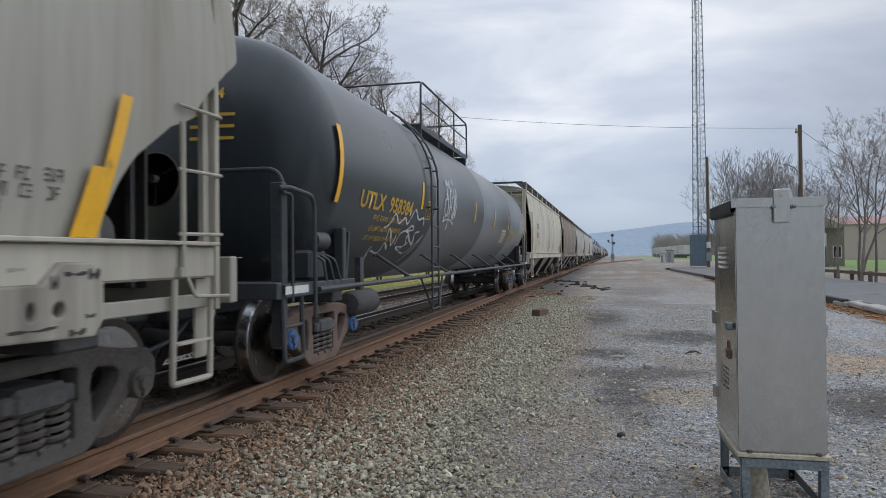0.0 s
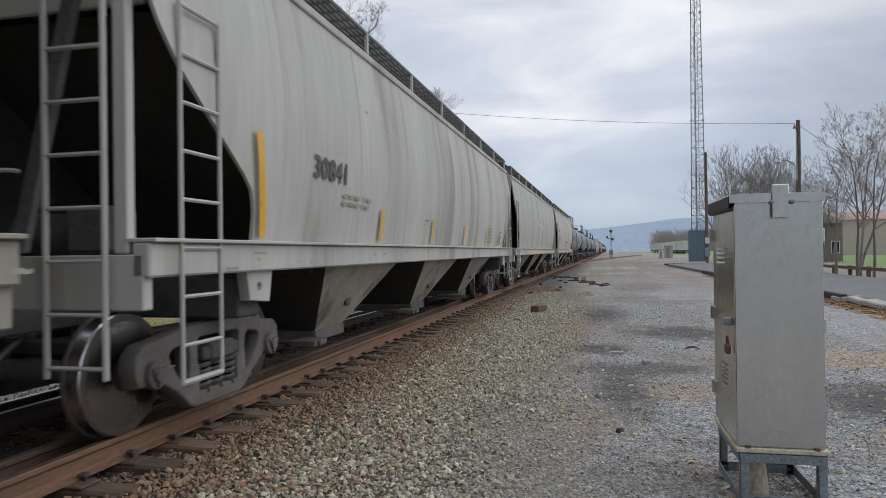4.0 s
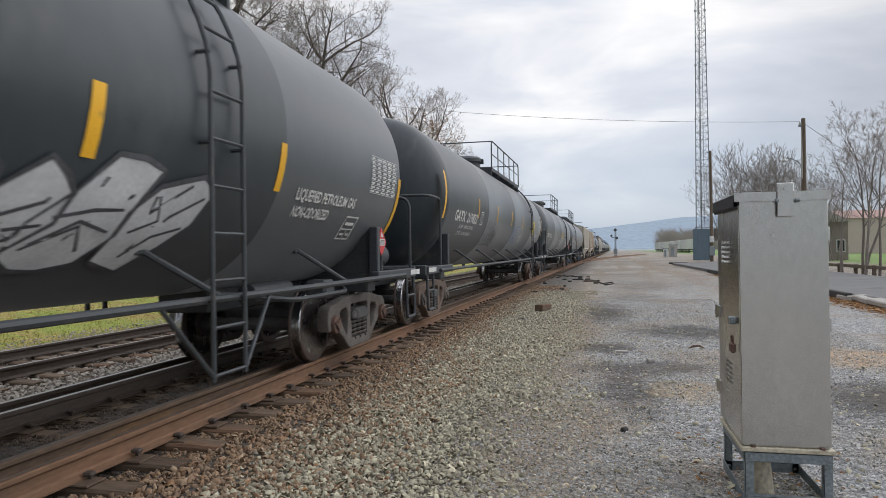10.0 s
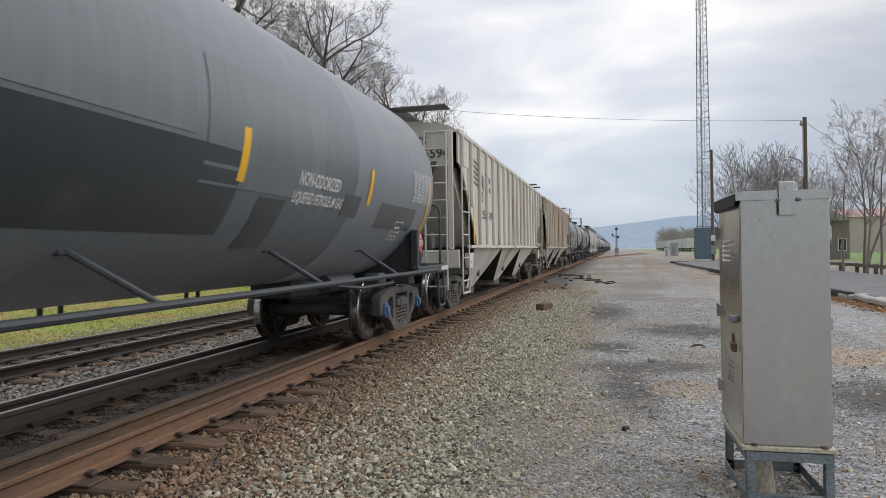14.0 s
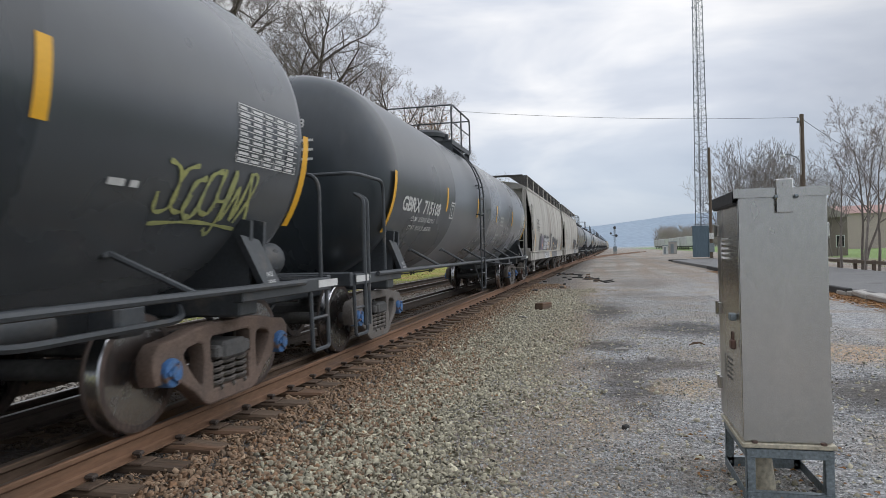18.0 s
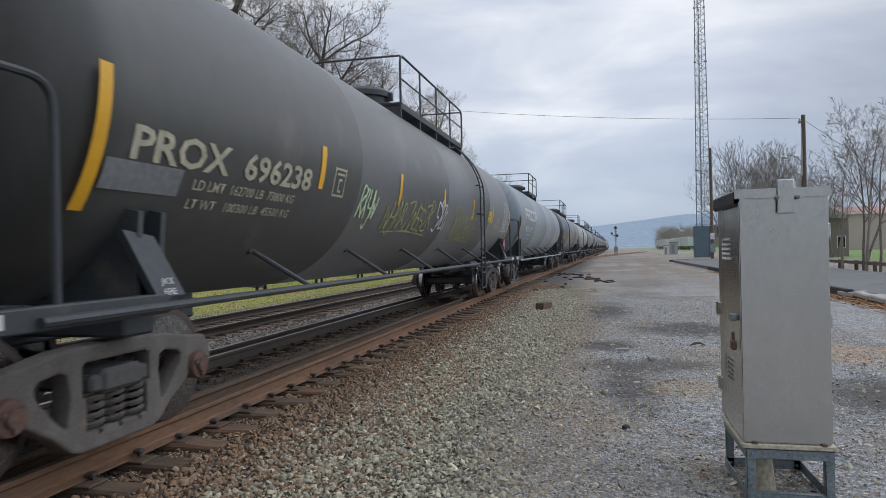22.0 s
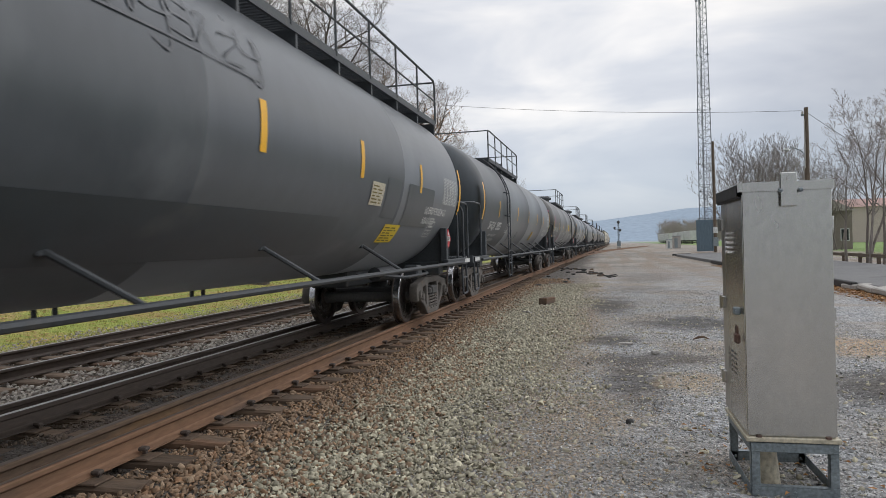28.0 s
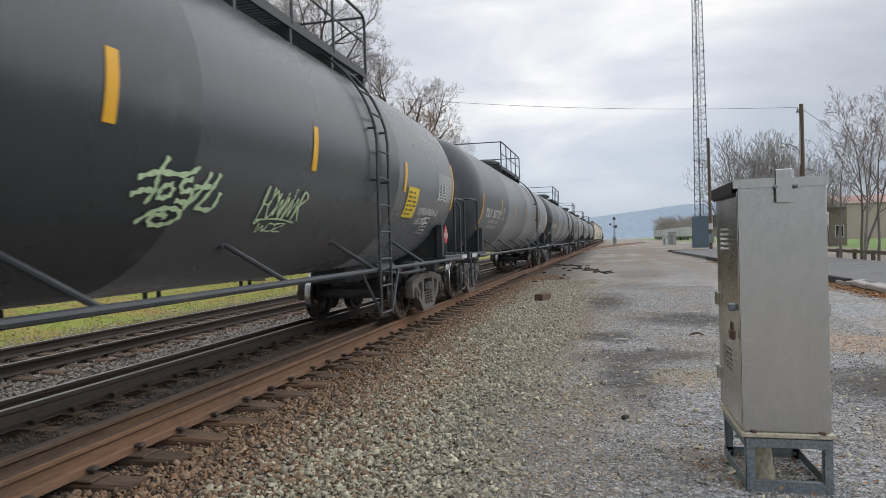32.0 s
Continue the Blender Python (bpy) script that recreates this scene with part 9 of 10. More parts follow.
    for (xa, ya) in ((x0 + 0.012, y0 - 0.005), (x1 - 0.045, y0 - 0.005), (x0 + 0.012, y1 - 0.05), (x1 - 0.045, y1 - 0.05)):
        q = Geo().box(xa, xa + 0.05, ya, ya + 0.006, -0.30, 0.10, 0.002)
        q.box(xa, xa + 0.006, ya, ya + 0.05, -0.30, 0.10, 0.002)
        part("frame_leg", q, M_GALV, cab, "galvanised angle leg")
    for (za, zb) in ((0.040, 0.098), (-0.23, -0.165)):
        for ya in (y0 - 0.010, y1 - 0.05):
            q = Geo().box(x0 + 0.012, x1 + 0.005, ya, ya + 0.005, za, zb, 0.002)
            q.box(x0 + 0.012, x1 + 0.005, ya, ya + 0.045, zb - 0.006, zb, 0.002)
            for dx in (0.04, 0.25, 0.46):
                q.lathe([(-0.012, 0.0), (-0.011, 0.010), (0.0, 0.010)], 6, "y", (x0 + dx, ya, (za + zb) / 2))
            part("frame_rail", q, M_GALV, cab)
        for xa in (x0 + 0.006, x1 - 0.008):
            q = Geo().box(xa, xa + 0.005, y0, y1 - 0.01, za, zb, 0.002)
            part("frame_rail", q, M_GALV, cab)
    g = Geo().tube([(0.925, 4.62, 0.11), (0.945, 4.62, -0.02), (0.975, 4.62, -0.32)], 0.068, 20)
    part("conduit", g, M_PVC, cab, "cream plastic conduit into the ground")


make_cabinet()


# ---------------------------------------------------------------- the raised platform
def make_platform():
    x0, x1, y0, y1 = 6.95, 11.4, 10.0, 66.0
    g = Geo()
    rng = random.Random(3)
    n = 60
    rows = []
    for i in range(n + 1):
        y = y0 + (y1 - y0) * i / n
        e = x0 - 0.012 * (y - 20) + rng.uniform(-0.03, 0.03) * (1 if y > 24 else 1.5)
        rows.append([(e, y, -0.30), (e, y, -0.055), (e + 0.03, y, -0.035), (8.5, y, 0.0), (x1, y, 0.03), (x1, y, -0.3)])
    g.sheet(rows)
    g.f.append((0, 1, 2, 3, 4, 5))
    g.f.append(tuple(n * 6 + i for i in range(6))[::-1])
    ob = tagged(new("platform", g.mesh("platform", 30)), "old cracked asphalt platform with a low edge", "platform", kind="structure")
    ob.data.materials.append(M_ASPHALT)
    # dark edge timbers, end to end, then broken pale kerb stones
    y = 21.4
    while y < 44:
        ln = rng.uniform(2.2, 2.7)
        e = x0 - 0.012 * (y - 20)
        q = Geo().box(-0.16, 0.0, 0, ln - 0.05, -0.1, 0.1, 0.02)
        b = part("edge_timber", q, M_KERB, ob, "tarred black edge timber")
        b.matrix_basis = pose(e - 0.02, y, -0.125 + rng.uniform(-0.02, 0.015), 0, rng.uniform(-2, 2), rng.uniform(-1, 1.5))
        y += ln
    y = 12.0
    while y < 21.2:
        ln = rng.uniform(0.7, 1.6)
        q = Geo()
        q.box(-0.3, 0.05, 0, ln - 0.06, -0.09, 0.06, 0.03)
        b = part("kerb_stone", q, M_CONC, ob, "pale broken kerb stone")
        b.matrix_basis = pose(x0 + 0.1 + rng.uniform(-0.1, 0.08), y, -0.10 + rng.uniform(-0.04, 0.02), rng.uniform(-3, 3), rng.uniform(-5, 5), rng.uniform(-6, 6))
        y += ln
    for (x, y, ln, a) in ((7.5, 68.0, 2.0, 70), (7.3, 70.0, 1.8, 82), (7.8, 66.5, 1.6, 60), (7.4, 69.0, 1.2, 100)):
        q = Geo().box(-ln / 2, ln / 2, -0.11, 0.11, -0.09, 0.09, 0.02)
        b = part("loose_timber", q, M_KERB, None, "")
        b.matrix_basis = pose(x, y, -0.15, 0, 0, a - 70)
        tagged(b, "dark discarded timber lying at the platform's end", "timber")


make_platform()


def leaf_litter(name, label, count, spots, seed, mat=LEAF_MAT, size=(0.03, 0.06)):
    rng = np.random.default_rng(seed)
    v, f = [], []
    for _ in range(count):
        x0, x1, y0, y1, z = spots[rng.integers(len(spots))]
        x, y = rng.uniform(x0, x1), rng.uniform(y0, y1)
        z = (ground_height(x, y) if z is None else z) + rng.uniform(0.004, 0.035)
        s, a = rng.uniform(*size), rng.uniform(0, 6.28)
        c, d = math.cos(a) * s, math.sin(a) * s
        k = len(v)
        v += [(x - c, y - d, z), (x + d * 0.5, y - c * 0.5, z + rng.uniform(0, 0.02)), (x + c, y + d, z), (x - d * 0.5, y + c * 0.5, z + rng.uniform(0, 0.02))]
        f.append((k, k + 1, k + 2, k + 3))
    me = bpy.data.meshes.new(name)
    me.from_pydata(v, [], f)
    me.materials.append(mat)
    return tagged(new(name, me), label, "leaves", kind="stuff")


leaf_litter("leaf_litter", "dry brown leaves along the platform's foot", 5200, [(5.9, 6.85, 13, 42, None), (6.2, 6.9, 13, 26, None)], 2)
leaf_litter("bank_leaves", "fallen leaves on the grass beyond the tracks", 9000, [(-26, -12.2, 8, 60, None)], 3, size=(0.04, 0.08))
leaf_litter("gravel_leaves", "a few dry leaves caught among the stones", 260, [(-3.2, -1.0, 3, 12, None), (0.6, 1.7, 3.6, 6, None)], 5, size=(0.015, 0.03))


def grass_tufts():
    rng = np.random.default_rng(9)
    v, f = [], []
    for _ in range(26000):
        if rng.random() < 0.8:
            y = 8 + 42 * rng.random() ** 1.6
            x = line_x(y) - XC - 11.6 - 10 * rng.random() ** 1.5
        else:
            x, y = rng.uniform(16, 24), rng.uniform(36, 64)
        z = ground_height(x, y) - 0.01
        hgt, a, ln = rng.uniform(0.03, 0.08), rng.uniform(0, 6.28), rng.uniform(-0.04, 0.04)
        k = len(v)
        c, d = math.cos(a) * 0.012, math.sin(a) * 0.012
        v += [(x - c, y - d, z), (x + c, y + d, z), (x + ln, y + ln * 0.6, z + hgt)]
        f.append((k, k + 1, k + 2))
    me = bpy.data.meshes.new("grass")
    me.from_pydata(v, [], f)
    me.materials.append(GRASS_MAT)
    tagged(new("grass", me), "short yellow-green grass on the bank", "grass", kind="stuff")


grass_tufts()


# ---------------------------------------------------------------- things lying about the yard
def lump(name, label, cat, x, y, dims, mat, rz=0, seed=0, tilt=0):
    rng = random.Random(seed)
    g = Geo()
    n, m = 7, 5
    a, b, c = dims
    rows = []
    for i in range(n + 1):
        t = i / n
        r = 1 - 0.25 * abs(2 * t - 1) ** 3
        row = []
        for k in range(m * 2):
            w = 2 * math.pi * k / (m * 2)
            q = max(abs(math.cos(w)), abs(math.sin(w))) ** -0.7
            row.append((a * (t - 0.5), b / 2 * math.cos(w) * q * r * rng.uniform(0.85, 1.1), c / 2 * math.sin(w) * q * r * rng.uniform(0.85, 1.1)))
        rows.append(row + [row[0]])
    g.sheet(rows)
    g.f.append(tuple(range(m * 2))[::-1])
    g.f.append(tuple(n * (m * 2 + 1) + k for k in range(m * 2)))
    ob = part(name, g, mat, None, "", 50)
    ob.matrix_basis = pose(x, y, ground_height(x, y) + c * 0.36, 0, tilt, rz)
    return tagged(ob, label, cat)


def make_debris():
    g = Geo().box(-0.36, 0.36, -0.11, 0.11, -0.085, 0.085, 0.02)
    b = part("wood_block", g, M_TIE, None)
    b.matrix_basis = pose(-1.47, 17.6, ground_height(-1.47, 17.6) + 0.095, 0, 2, 76)
    tagged(b, "short cut piece of weathered tie on the gravel", "wood block")
    g = Geo().tube([(-0.28, 0, 0.02), (-0.05, 0.03, 0.035), (0.28, -0.02, 0.03)], [0.02, 0.03, 0.016], 6)
    b = part("stick", g, M_CONC, None)
    b.matrix_basis = pose(-1.72, 15.3, ground_height(-1.7, 15.3), 0, 0, -62)
    tagged(b, "pale bleached stick on the gravel", "stick")
    lump("stone", "pale rounded stone on the stained ground", "stone", 0.64, 9.75, (0.10, 0.08, 0.07), M_CONC, 30, 1)
    lump("stone", "flat pale stone beside the dark stain", "stone", 0.27, 10.6, (0.20, 0.08, 0.05), M_CONC, 10, 2)
    lump("stone", "small dark stone on the gravel", "stone", 0.17, 6.05, (0.06, 0.05, 0.05), M_KERB, 50, 3)
    g = Geo().tube([(-0.12, 0, 0.01), (-0.04, 0.02, 0.035), (0.04, -0.01, 0.045), (0.13, 0.02, 0.005)], [0.008, 0.02, 0.016, 0.006], 6)
    b = part("bark_scrap", g, M_TIE, None)
    b.matrix_basis = pose(1.42, 11.2, ground_height(1.42, 11.2), 0, 0, 10)
    tagged(b, "dark torn scrap of bark on the gravel", "scrap")
    rng = random.Random(8)
    # broken slabs of asphalt where an old crossing was torn up
    for i in range(46):
        t = i % 23 / 22
        x, y = (-2.9 + 2.0 * t, 41.3 - 2.4 * t) if i < 23 else (-1.1 + 1.3 * t, 37.0 - 6.1 * t)
        x, y = x + rng.gauss(0, 0.12), y + rng.gauss(0, 0.5)
        s = rng.uniform(0.10, 0.22) if i % 3 else rng.uniform(0.28, 0.55)
        lump("asphalt_lump", "broken black lump of torn-up asphalt", "asphalt lump", x, y, (s, s * rng.uniform(0.18, 0.4), rng.uniform(0.04, 0.10)), (M_KERB, M_TIE, M_KERB)[i % 3], rng.uniform(-35, 25), 20 + i, rng.uniform(-12, 12))["group"] = "torn-up asphalt"
    for i in range(7):
        lump("asphalt_lump", "broken black lump of torn-up asphalt", "asphalt lump", -2.1 + rng.uniform(-0.5, 0.6), 25 + 2.2 * i, (rng.uniform(0.1, 0.3), 0.14, 0.08), M_KERB, rng.uniform(0, 180), 80 + i)["group"] = "torn-up asphalt"


make_debris()


def siding():
    """A rusty side track that leaves the main line and runs off over the yard."""
    for off, nm in ((0.0, "siding_rail_near"), (-1.45, "siding_rail_far")):
        g = Geo()
        rows = []
        for i in range(41):
            s = 52 + 135 * i / 40
            d = 0.00092 * max(0.0, s - 60) ** 2 if s < 130 else 4.508 + 0.1288 * (s - 130)
            x = line_x(s) + 0.755 + 0.12 + d + off
            rows.append([(x + 0.06, s, -0.3), (x + 0.035, s, -0.13), (x + 0.03, s, -0.085), (x - 0.03, s, -0.085), (x - 0.035, s, -0.13), (x - 0.06, s, -0.3)])
        if off < 0:
            rows = rows[12:]
        g.sheet(rows)
        g.f = [tuple(reversed(q)) for q in g.f]
        ob = tagged(new(nm, g.mesh(nm, 30)), "rusty rail of a side track leaving the main line", "rail", kind="structure")
        ob.data.materials.append(M_RAIL)


siding()


# ---------------------------------------------------------------- mast, poles, wire, signal
def make_tower():
    t = empty("lattice_tower", pose(11.0, 80.0, -0.05), "tall grey lattice radio tower with a clad base", "radio tower")
    legs = [(math.cos(a), math.sin(a)) for a in (math.radians(210), math.radians(330), math.radians(90))]

    def rad(z):
        return 0.92 - 0.42 * min(z / 34.0, 1.0)
    for (a, b) in legs:
        g = Geo().tube([(a * rad(z), b * rad(z), z) for z in (0, 12, 24, 36, 48)], 0.055, 6)
        part("leg", g, M_TOWER, t, "", 30)
    sec = 0
    z = 3.6
    while z < 47:
        z2 = min(z + 6.0, 48)
        for i in range(3):
            g = Geo()
            (a, b), (c, d) = legs[i], legs[(i + 1) % 3]
            zz, flip = z, 0
            while zz < z2 - 0.01:
                zn = zz + 0.75
                p, q = (a * rad(zz), b * rad(zz), zz), (c * rad(zn), d * rad(zn), zn)
                if flip:
                    p, q = (c * rad(zz), d * rad(zz), zz), (a * rad(zn), b * rad(zn), zn)
                g.tube([p, q], 0.022, 4)
                g.tube([(a * rad(zz), b * rad(zz), zz), (c * rad(zz), d * rad(zz), zz)], 0.018, 4)
                zz, flip = zn, 1 - flip
            part("lattice_panel", g, M_TOWER, t)
        for (a, b) in legs:
            g = Geo().lathe([(z - 0.05, 0.13), (z + 0.05, 0.13)], 8, "z", (a * rad(z), b * rad(z), 0))
            part("flange", g, M_TOWER, t)
        z = z2
    g = Geo()
    ladder(g, -0.2, 0.2, 0.05, 3.4, 46, "x", 0.45, 0.018)
    part("climbing_ladder", g, M_TOWER, t)
    for i in range(4):
        w = radians(45 + 90 * i + 22)
        g = Geo().box(-0.82, 0.82, -0.03, 0.0, 0.0, 3.45, 0.01)
        for k in range(6):
            g.box(-0.76 + 0.28 * k, -0.70 + 0.28 * k, -0.05, -0.03, 0.05, 3.4, 0.005)
        ob = part("cladding_panel", g, M_CLAD, t, "blue-grey anti-climb sheet", 0)
        ob.matrix_basis = pose(0.84 * math.sin(w), -0.84 * math.cos(w), 0, 0, 0, math.degrees(w))


make_tower()


def equipment_hut(name, label, x, y, w, d, hgt, mat):
    hut = empty(name, pose(x, y, ground_height(x, y)), label, "hut")
    part("wall", Geo().box(-w / 2, w / 2, -d / 2, d / 2, 0.05, hgt, 0.02), mat, hut)
    part("roof", Geo().box(-w / 2 - 0.08, w / 2 + 0.08, -d / 2 - 0.08, d / 2 + 0.08, hgt, hgt + 0.12, 0.02), M_GALV, hut)
    part("door", Geo().box(-w * 0.3, w * 0.1, -d / 2 - 0.03, -d / 2, 0.15, hgt * 0.85, 0.01), M_GALV, hut)
    part("plinth", Geo().box(-w / 2 - 0.1, w / 2 + 0.1, -d / 2 - 0.1, d / 2 + 0.1, -0.1, 0.05, 0.01), M_CONC, hut)


equipment_hut("relay_hut", "small white relay box beside the yard road", 10.7, 122.0, 0.8, 0.8, 1.5, M_BOXWHITE)
equipment_hut("relay_hut", "pale grey relay cabin beside the yard road", 12.2, 125.0, 1.3, 1.3, 2.1, M_CONC)


def make_pole():
    p = empty("utility_pole", pose(12.0, 45.0, -0.1), "leaning brown wooden utility pole with a street lamp", "utility pole")
    part("post", Geo().tube([(0, 0, 0), (-0.02, 0, 5), (0.0, 0, 9.15)], [0.17, 0.15, 0.12], 12), M_POLE, p)
    part("lamp_arm", Geo().tube([(0, 0, 6.1), (-0.35, -0.1, 6.55), (-0.8, -0.25, 6.75), (-1.15, -0.35, 6.72)], 0.03, 8), M_GALV, p, "curved steel lamp arm")
    part("lamp_head", Geo().lathe([(0.0, 0.0), (0.02, 0.12), (-0.12, 0.16), (-0.2, 0.10), (-0.24, 0.0)], 14, "z", (-1.2, -0.36, 6.72)), M_BOXWHITE, p, "white bowl lamp head")
    part("insulator", Geo().lathe([(0.0, 0.05), (0.12, 0.06), (0.2, 0.03), (0.22, 0.0)], 10, "z", (-0.2, 0, 8.75)), M_CONC, p)
    part("bracket", Geo().box(-0.28, 0.05, -0.05, 0.05, 8.65, 8.78, 0.01), M_GALV, p)
    part("cable_guard", Geo().box(-0.17, -0.11, -0.16, -0.10, 5.5, 8.4, 0.01), M_CONC, p)
    q = empty("far_pole", pose(10.7, 72.0, -0.05), "slender bare wooden pole near the tower", "pole")
    part("post", Geo().tube([(0, 0, 0), (0, 0, 5.5), (0, 0, 11.0)], [0.16, 0.14, 0.12], 10), M_POLE, q)
    part("meter_box", Geo().box(-0.25, 0.25, -0.32, -0.15, 0.6, 1.5, 0.02), M_GALV, q)
    part("meter_box", Geo().box(-0.2, 0.2, -0.32, -0.15, 1.9, 2.5, 0.02), M_BOXWHITE, q)
    q = empty("line_pole", pose(-18.5, 47.0, 0.1), "wooden line pole among the trees", "utility pole")
    part("post", Geo().tube([(0, 0, 0), (0, 0, 12.6)], [0.18, 0.13], 12), M_POLE, q)
    a, b = Vector((11.8, 45.0, 8.87)), Vector((-18.5, 47.0, 12.5))
    pts = []
    for i in range(33):
        t = i / 32
        w = a.lerp(b, t)
        w.z -= 4 * 0.5 * t * (1 - t)
        pts.append(tuple(w))
    w = part("overhead_wire", Geo().tube(pts, 0.011, 5), M_JETBLACK, None)
    tagged(w, "thin dark overhead wire slung across the tracks", "wire")
    pts = [tuple(Vector((12.1, 45.0, 8.7)).lerp(Vector((26, 60, 4.5)), i / 12) - Vector((0, 0, 1.6 * (i / 12) * (1 - i / 12)))) for i in range(13)]
    w = part("service_wire", Geo().tube(pts, 0.012, 5), M_JETBLACK, None)
    tagged(w, "thin service wire falling behind the trees", "wire")


make_pole()


def make_signal():
    s = empty("signal_mast", pose(2.95, 150.0, GROUND), "dark railway signal mast with round targets", "signal")
    part("mast", Geo().tube([(0, 0, 0), (0, 0, 6.0)], 0.07, 8), M_GALV, s)
    part("foundation", Geo().box(-0.4, 0.4, -0.4, 0.4, 0, 0.4, 0.03), M_CONC, s)
    for (dx, z, r) in ((0, 5.6, 0.32), (-0.8, 4.4, 0.24), (0.3, 3.9, 0.30)):
        part("target", Geo().lathe([(-0.05, r), (0.05, r)], 18, "y", (dx, -0.15, z)), M_UNDER, s, "black round signal target")
        part("lamp_hood", Geo().lathe([(-0.4, 0.16), (0.0, 0.17)], 12, "y", (dx, -0.2, z)), M_UNDER, s)
        part("lens", Geo().lathe([(-0.02, 0.13), (0.0, 0.0)][::-1], 12, "y", (dx, -0.2, z)), M_LENS, s)
    part("side_bracket", Geo().tube([(0, 0, 3.9), (-0.8, 0, 4.1), (-0.8, 0, 4.4)], 0.06, 6), M_UNDER, s)
    part("relay_box", Geo().box(-0.4, 0.4, -0.3, 0.3, 0.5, 1.6, 0.03), M_GALV, s)
    part("mast_ladder", ladder(Geo(), -0.2, 0.2, 0.25, 0.2, 5.2, "x", 0.35, 0.015), M_UNDER, s)


make_signal()


# ---------------------------------------------------------------- parked white cars, houses, hills
def parked_car(x, y, ln, rz=0.0):
    c = empty("parked_wagon", pose(x, y, GROUND, 0, 0, rz), "white boxy goods wagon parked at the yard's far end", "goods wagon", "parked wagons")
    part("body", Geo().box(-1.5, 1.5, -ln / 2, ln / 2, 1.25, 4.1, 0.06), M_BOXWHITE, c)
    part("roof", Geo().box(-1.55, 1.55, -ln / 2 - 0.05, ln / 2 + 0.05, 4.1, 4.28, 0.08), M_BOXWHITE, c)
    k = 9
    for i in range(k):
        yy = -ln / 2 + 0.3 + (ln - 0.6) * i / (k - 1)
        part("rib", Geo().box(-1.57, -1.5, yy - 0.07, yy + 0.07, 1.25, 4.05), M_BOXWHITE, c, "", 0)
    for i in range(4):
        xx = -1.1 + 0.73 * i
        part("end_rib", Geo().box(xx - 0.07, xx + 0.07, -ln / 2 - 0.07, -ln / 2, 1.25, 4.05), M_BOXWHITE, c, "", 0)
    part("underframe", Geo().box(-1.3, 1.3, -ln / 2 + 0.2, ln / 2 - 0.2, 0.8, 1.25, 0.03), M_UNDER, c)
    for s in (-1, 1):
        for d in (-0.85, 0.85):
            part("wheelset", Geo().lathe([(-0.85, 0.42), (-0.70, 0.42), (-0.69, 0.1), (0.69, 0.1), (0.70, 0.42), (0.85, 0.42)], 16, "x", (0, s * (ln / 2 - 2.2) + d, 0.42)), M_UNDER, c)


for _x, _y in ((28.2, 238.0), (28.0, 255.5), (27.8, 273.0), (27.4, 305.0), (27.2, 322.5), (27.0, 340.0)):
    parked_car(_x, _y, 16.0)


def house(x, y, w, d, hgt, wall, roof_mat, rz, label):
    h = empty("house", pose(x, y, ground_height(x, y), 0, 0, rz), label, "house")
    part("wall", Geo().box(-w / 2, w / 2, -d / 2, d / 2, 0, hgt, 0.02), wall, h)
    g = Geo()
    rh = w * 0.28
    a, b = w / 2 + 0.35, d / 2 + 0.4
    g.add([(-a, -b, hgt), (a, -b, hgt), (0, -b, hgt + rh), (-a, b, hgt), (a, b, hgt), (0, b, hgt + rh)], [(0, 1, 2), (3, 5, 4), (0, 2, 5, 3), (1, 4, 5, 2), (0, 3, 4, 1)])
    rf = part("roof", g, roof_mat, h, "", 0)
    part("chimney", Geo().box(-0.3, 0.3, -0.3, 0.3, hgt + rh * 0.5, hgt + rh + 0.8, 0.02), M_BRICK, rf)
    for i in range(3):
        for j in range(2):
            xx, zz = -w / 2 + w * (i + 0.5) / 3, 0.9 + j * 2.7
            if zz + 1.4 < hgt:
                wd = part("window", Geo().box(xx - 0.45, xx + 0.45, -d / 2 - 0.03, -d / 2, zz, zz + 1.35, 0.005), M_BOXWHITE, h, "white framed window", 0)
                part("pane", Geo().box(xx - 0.36, xx + 0.36, -d / 2 - 0.04, -d / 2 - 0.031, zz + 0.08, zz + 1.27), M_LENS, wd, "", 0)


house(23.7, 85, 4.6, 6, 4.2, M_BROWNWALL, M_CONC, 4, "small grey-brown house behind bare trees")
house(52.5, 152, 6, 18, 7.0, M_BRICK, M_ROOF, 82, "long pale house with a haze-paled red roof")


def make_fence():
    f = empty("guard_rail", pose(0, 0, 0), "low weathered timber guard rail behind the platform", "fence")
    for i in range(12):
        y = 26 + 2.4 * i
        part("post", Geo().box(12.35, 12.5, y - 0.07, y + 0.07, -0.25, 0.40, 0.01), M_POLE, f)
    for i in range(6):
        for z in (0.22,):
            part("beam", Geo().box(12.27, 12.345, 25.8 + 4.8 * i, 25.8 + 4.8 * i + 4.76, z, z + 0.16, 0.01), M_POLE, f)


make_fence()


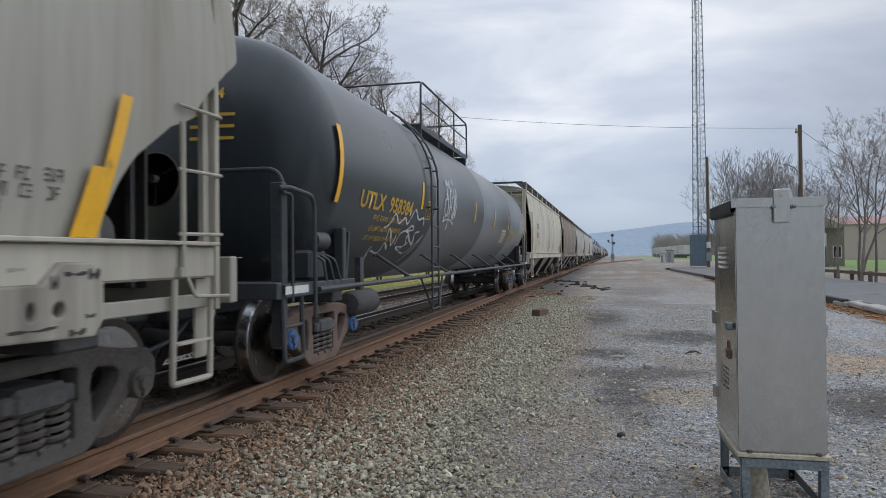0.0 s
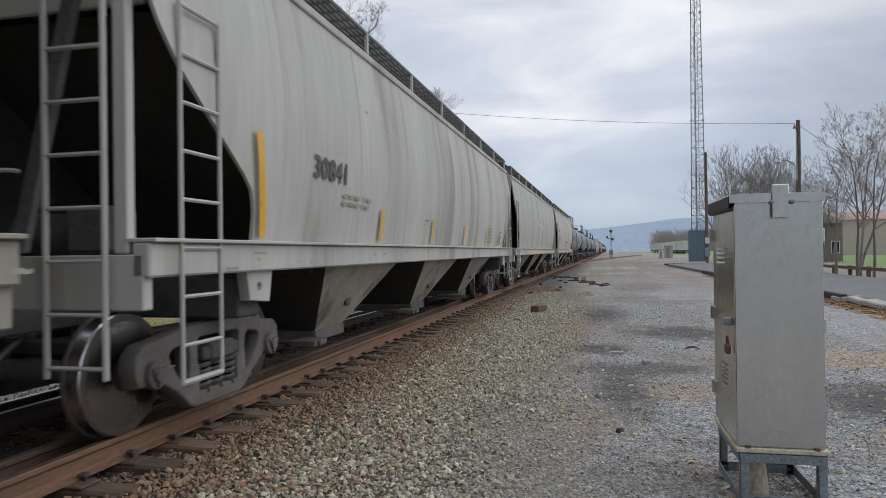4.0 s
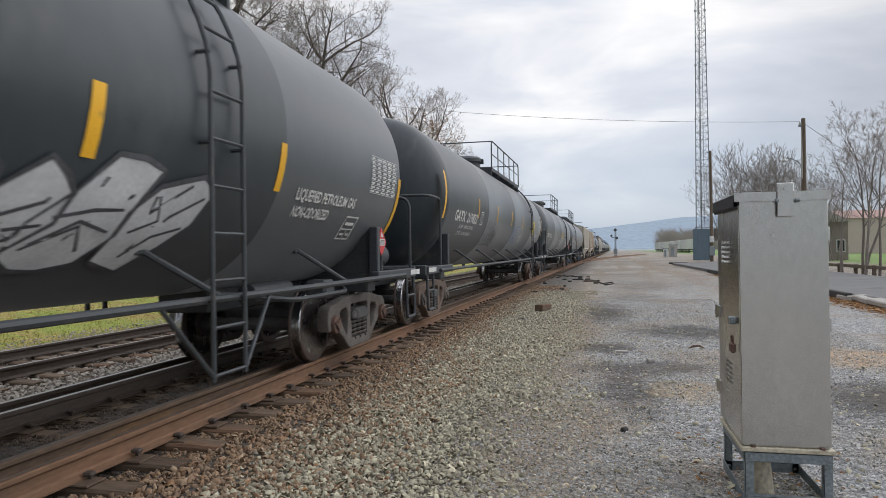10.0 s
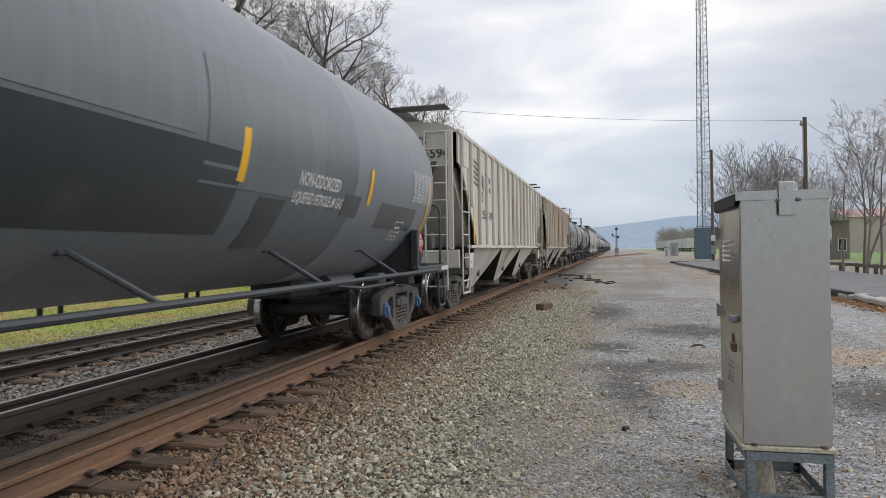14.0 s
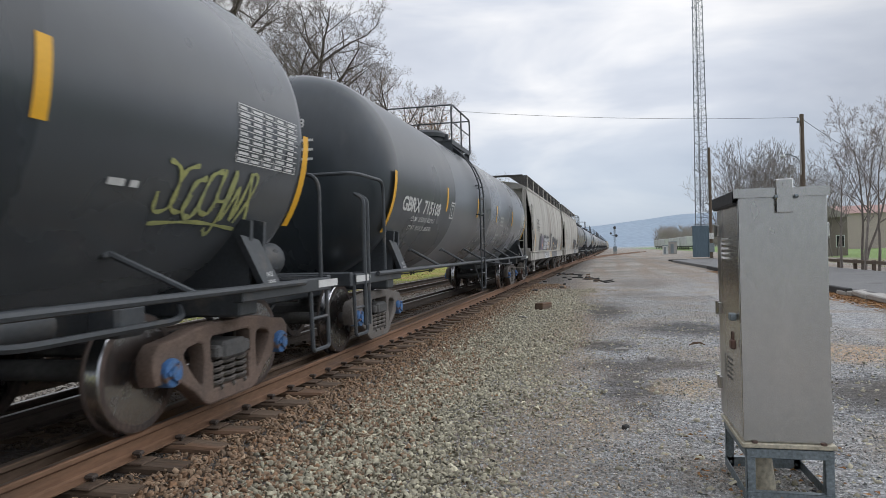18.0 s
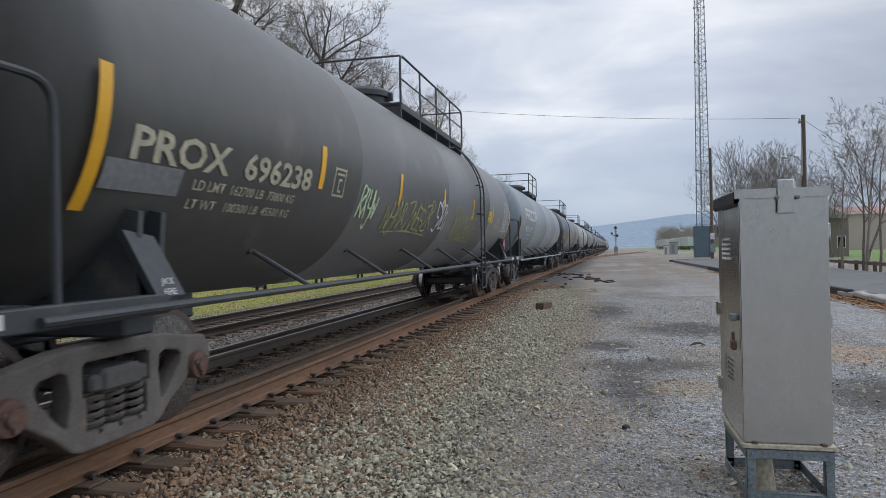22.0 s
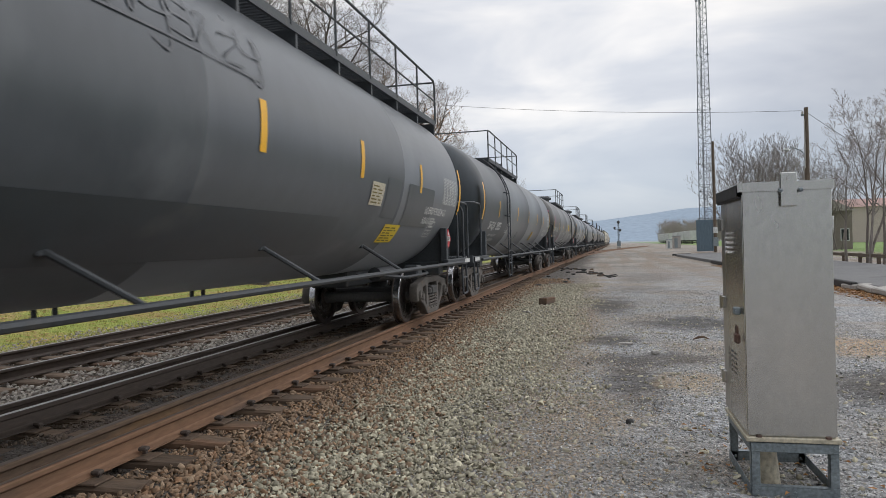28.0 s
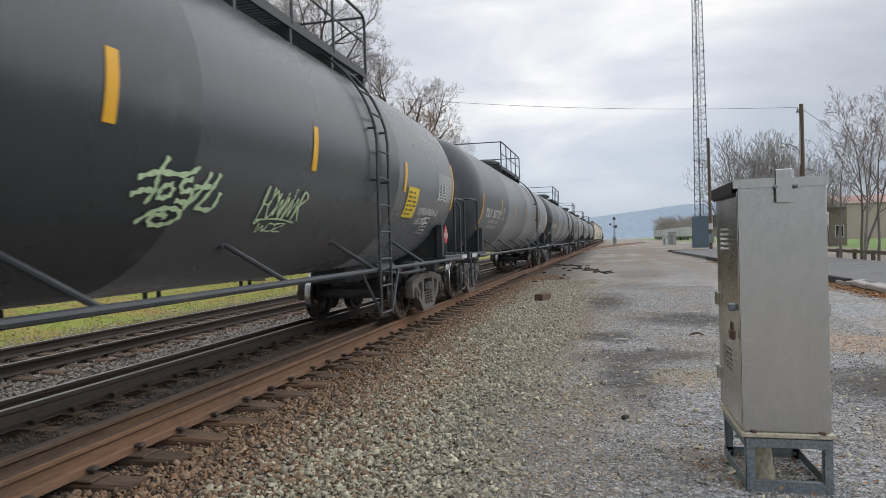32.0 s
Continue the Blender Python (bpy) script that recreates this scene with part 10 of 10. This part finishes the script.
def hills():
    g = Geo()
    rows = []
    for k in range(7):
        t = k / 6
        row = []
        for i in range(121):
            a = math.radians(-75 + 150 * i / 120)
            r = 2300 + 700 * t
            rise = 88 + 62 * math.exp(-((math.degrees(a) - 16) / 11.0) ** 2) + 26 * noise.noise((math.degrees(a) * 0.09, 0, 0)) + 7 * noise.noise((math.degrees(a) * 0.6, 0, 2))
            row.append((math.sin(a) * r, math.cos(a) * r, -2 + rise * (t ** 0.8) * (1 + 0.06 * noise.noise((math.degrees(a) * 0.8, t * 4, 5)))))
        rows.append(row)
    g.sheet(rows)
    ob = tagged(new("hills", g.mesh("hills", 180)), "blue hazy wooded ridge in the distance", "hills", kind="structure")
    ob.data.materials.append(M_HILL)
    # bare woods at the edge of the valley, as ragged banks
    rng = np.random.default_rng(4)
    v, f = [], []
    def bank(x0, x1, y0, y1, n, h0, h1):
        for _ in range(n):
            x, y = rng.uniform(x0, x1), rng.uniform(y0, y1)
            hh = rng.uniform(h0, h1)
            for _ in range(46):
                zb = rng.uniform(0.0, 0.75) * hh
                a, ln = rng.uniform(0, 6.28), min(hh * rng.uniform(0.14, 0.3), hh - zb)
                dx, dz = math.cos(a) * ln * 0.9, ln
                w = hh * 0.007 + 0.02
                k = len(v)
                v.extend([(x - w, y, zb), (x + w, y, zb), (x + dx, y + math.sin(a) * ln * 0.5, zb + dz)])
                f.append((k, k + 1, k + 2))
    bank(31, 80, 365, 430, 260, 9, 14)
    bank(-260, -40, 240, 420, 420, 10, 18)
    bank(60, 260, 150, 300, 320, 8, 14)
    bank(-180, -30, -120, 60, 200, 10, 16)
    me = bpy.data.meshes.new("far_woods")
    me.from_pydata(v, [], f)
    me.materials.append(M_FARWOOD)
    tagged(new("far_woods", me), "distant bare grey woods at the valley's edge", "woods", kind="stuff")


hills()


# ---------------------------------------------------------------- what moves
def car_pose(s):
    return pose(line_x(s), s, 0, 0, 0, -math.degrees(math.atan(line_slope(s))))


def motions():
    for (car, s0), wheels in zip(TRAIN, WHEELS):
        walk(car, [(0.5 * k, car_pose(s0 - SPEED * 0.5 * k)) for k in range(65)])
        # the wheels roll while they pass by the yard
        t_in, t_out = (s0 - 55.0) / SPEED, (s0 + 12.0) / SPEED
        a, b = max(0, math.ceil(t_in * FPS)), min(32 * FPS, math.floor(t_out * FPS))
        for ax, y in wheels:
            rows = []
            if b - a < 3:
                continue
            for k in range(a, b + 1):
                rows.append((k / FPS, pose(0, y, WHEEL_R, (k - a) * math.degrees(SPEED / FPS / WHEEL_R) % 360.0)))
            if a > 0:
                rows.insert(0, (0.0, pose(0, y, WHEEL_R)))
            if b < 32 * FPS:
                rows.append((32.0, rows[-1][1]))
            walk(ax, rows)


motions()
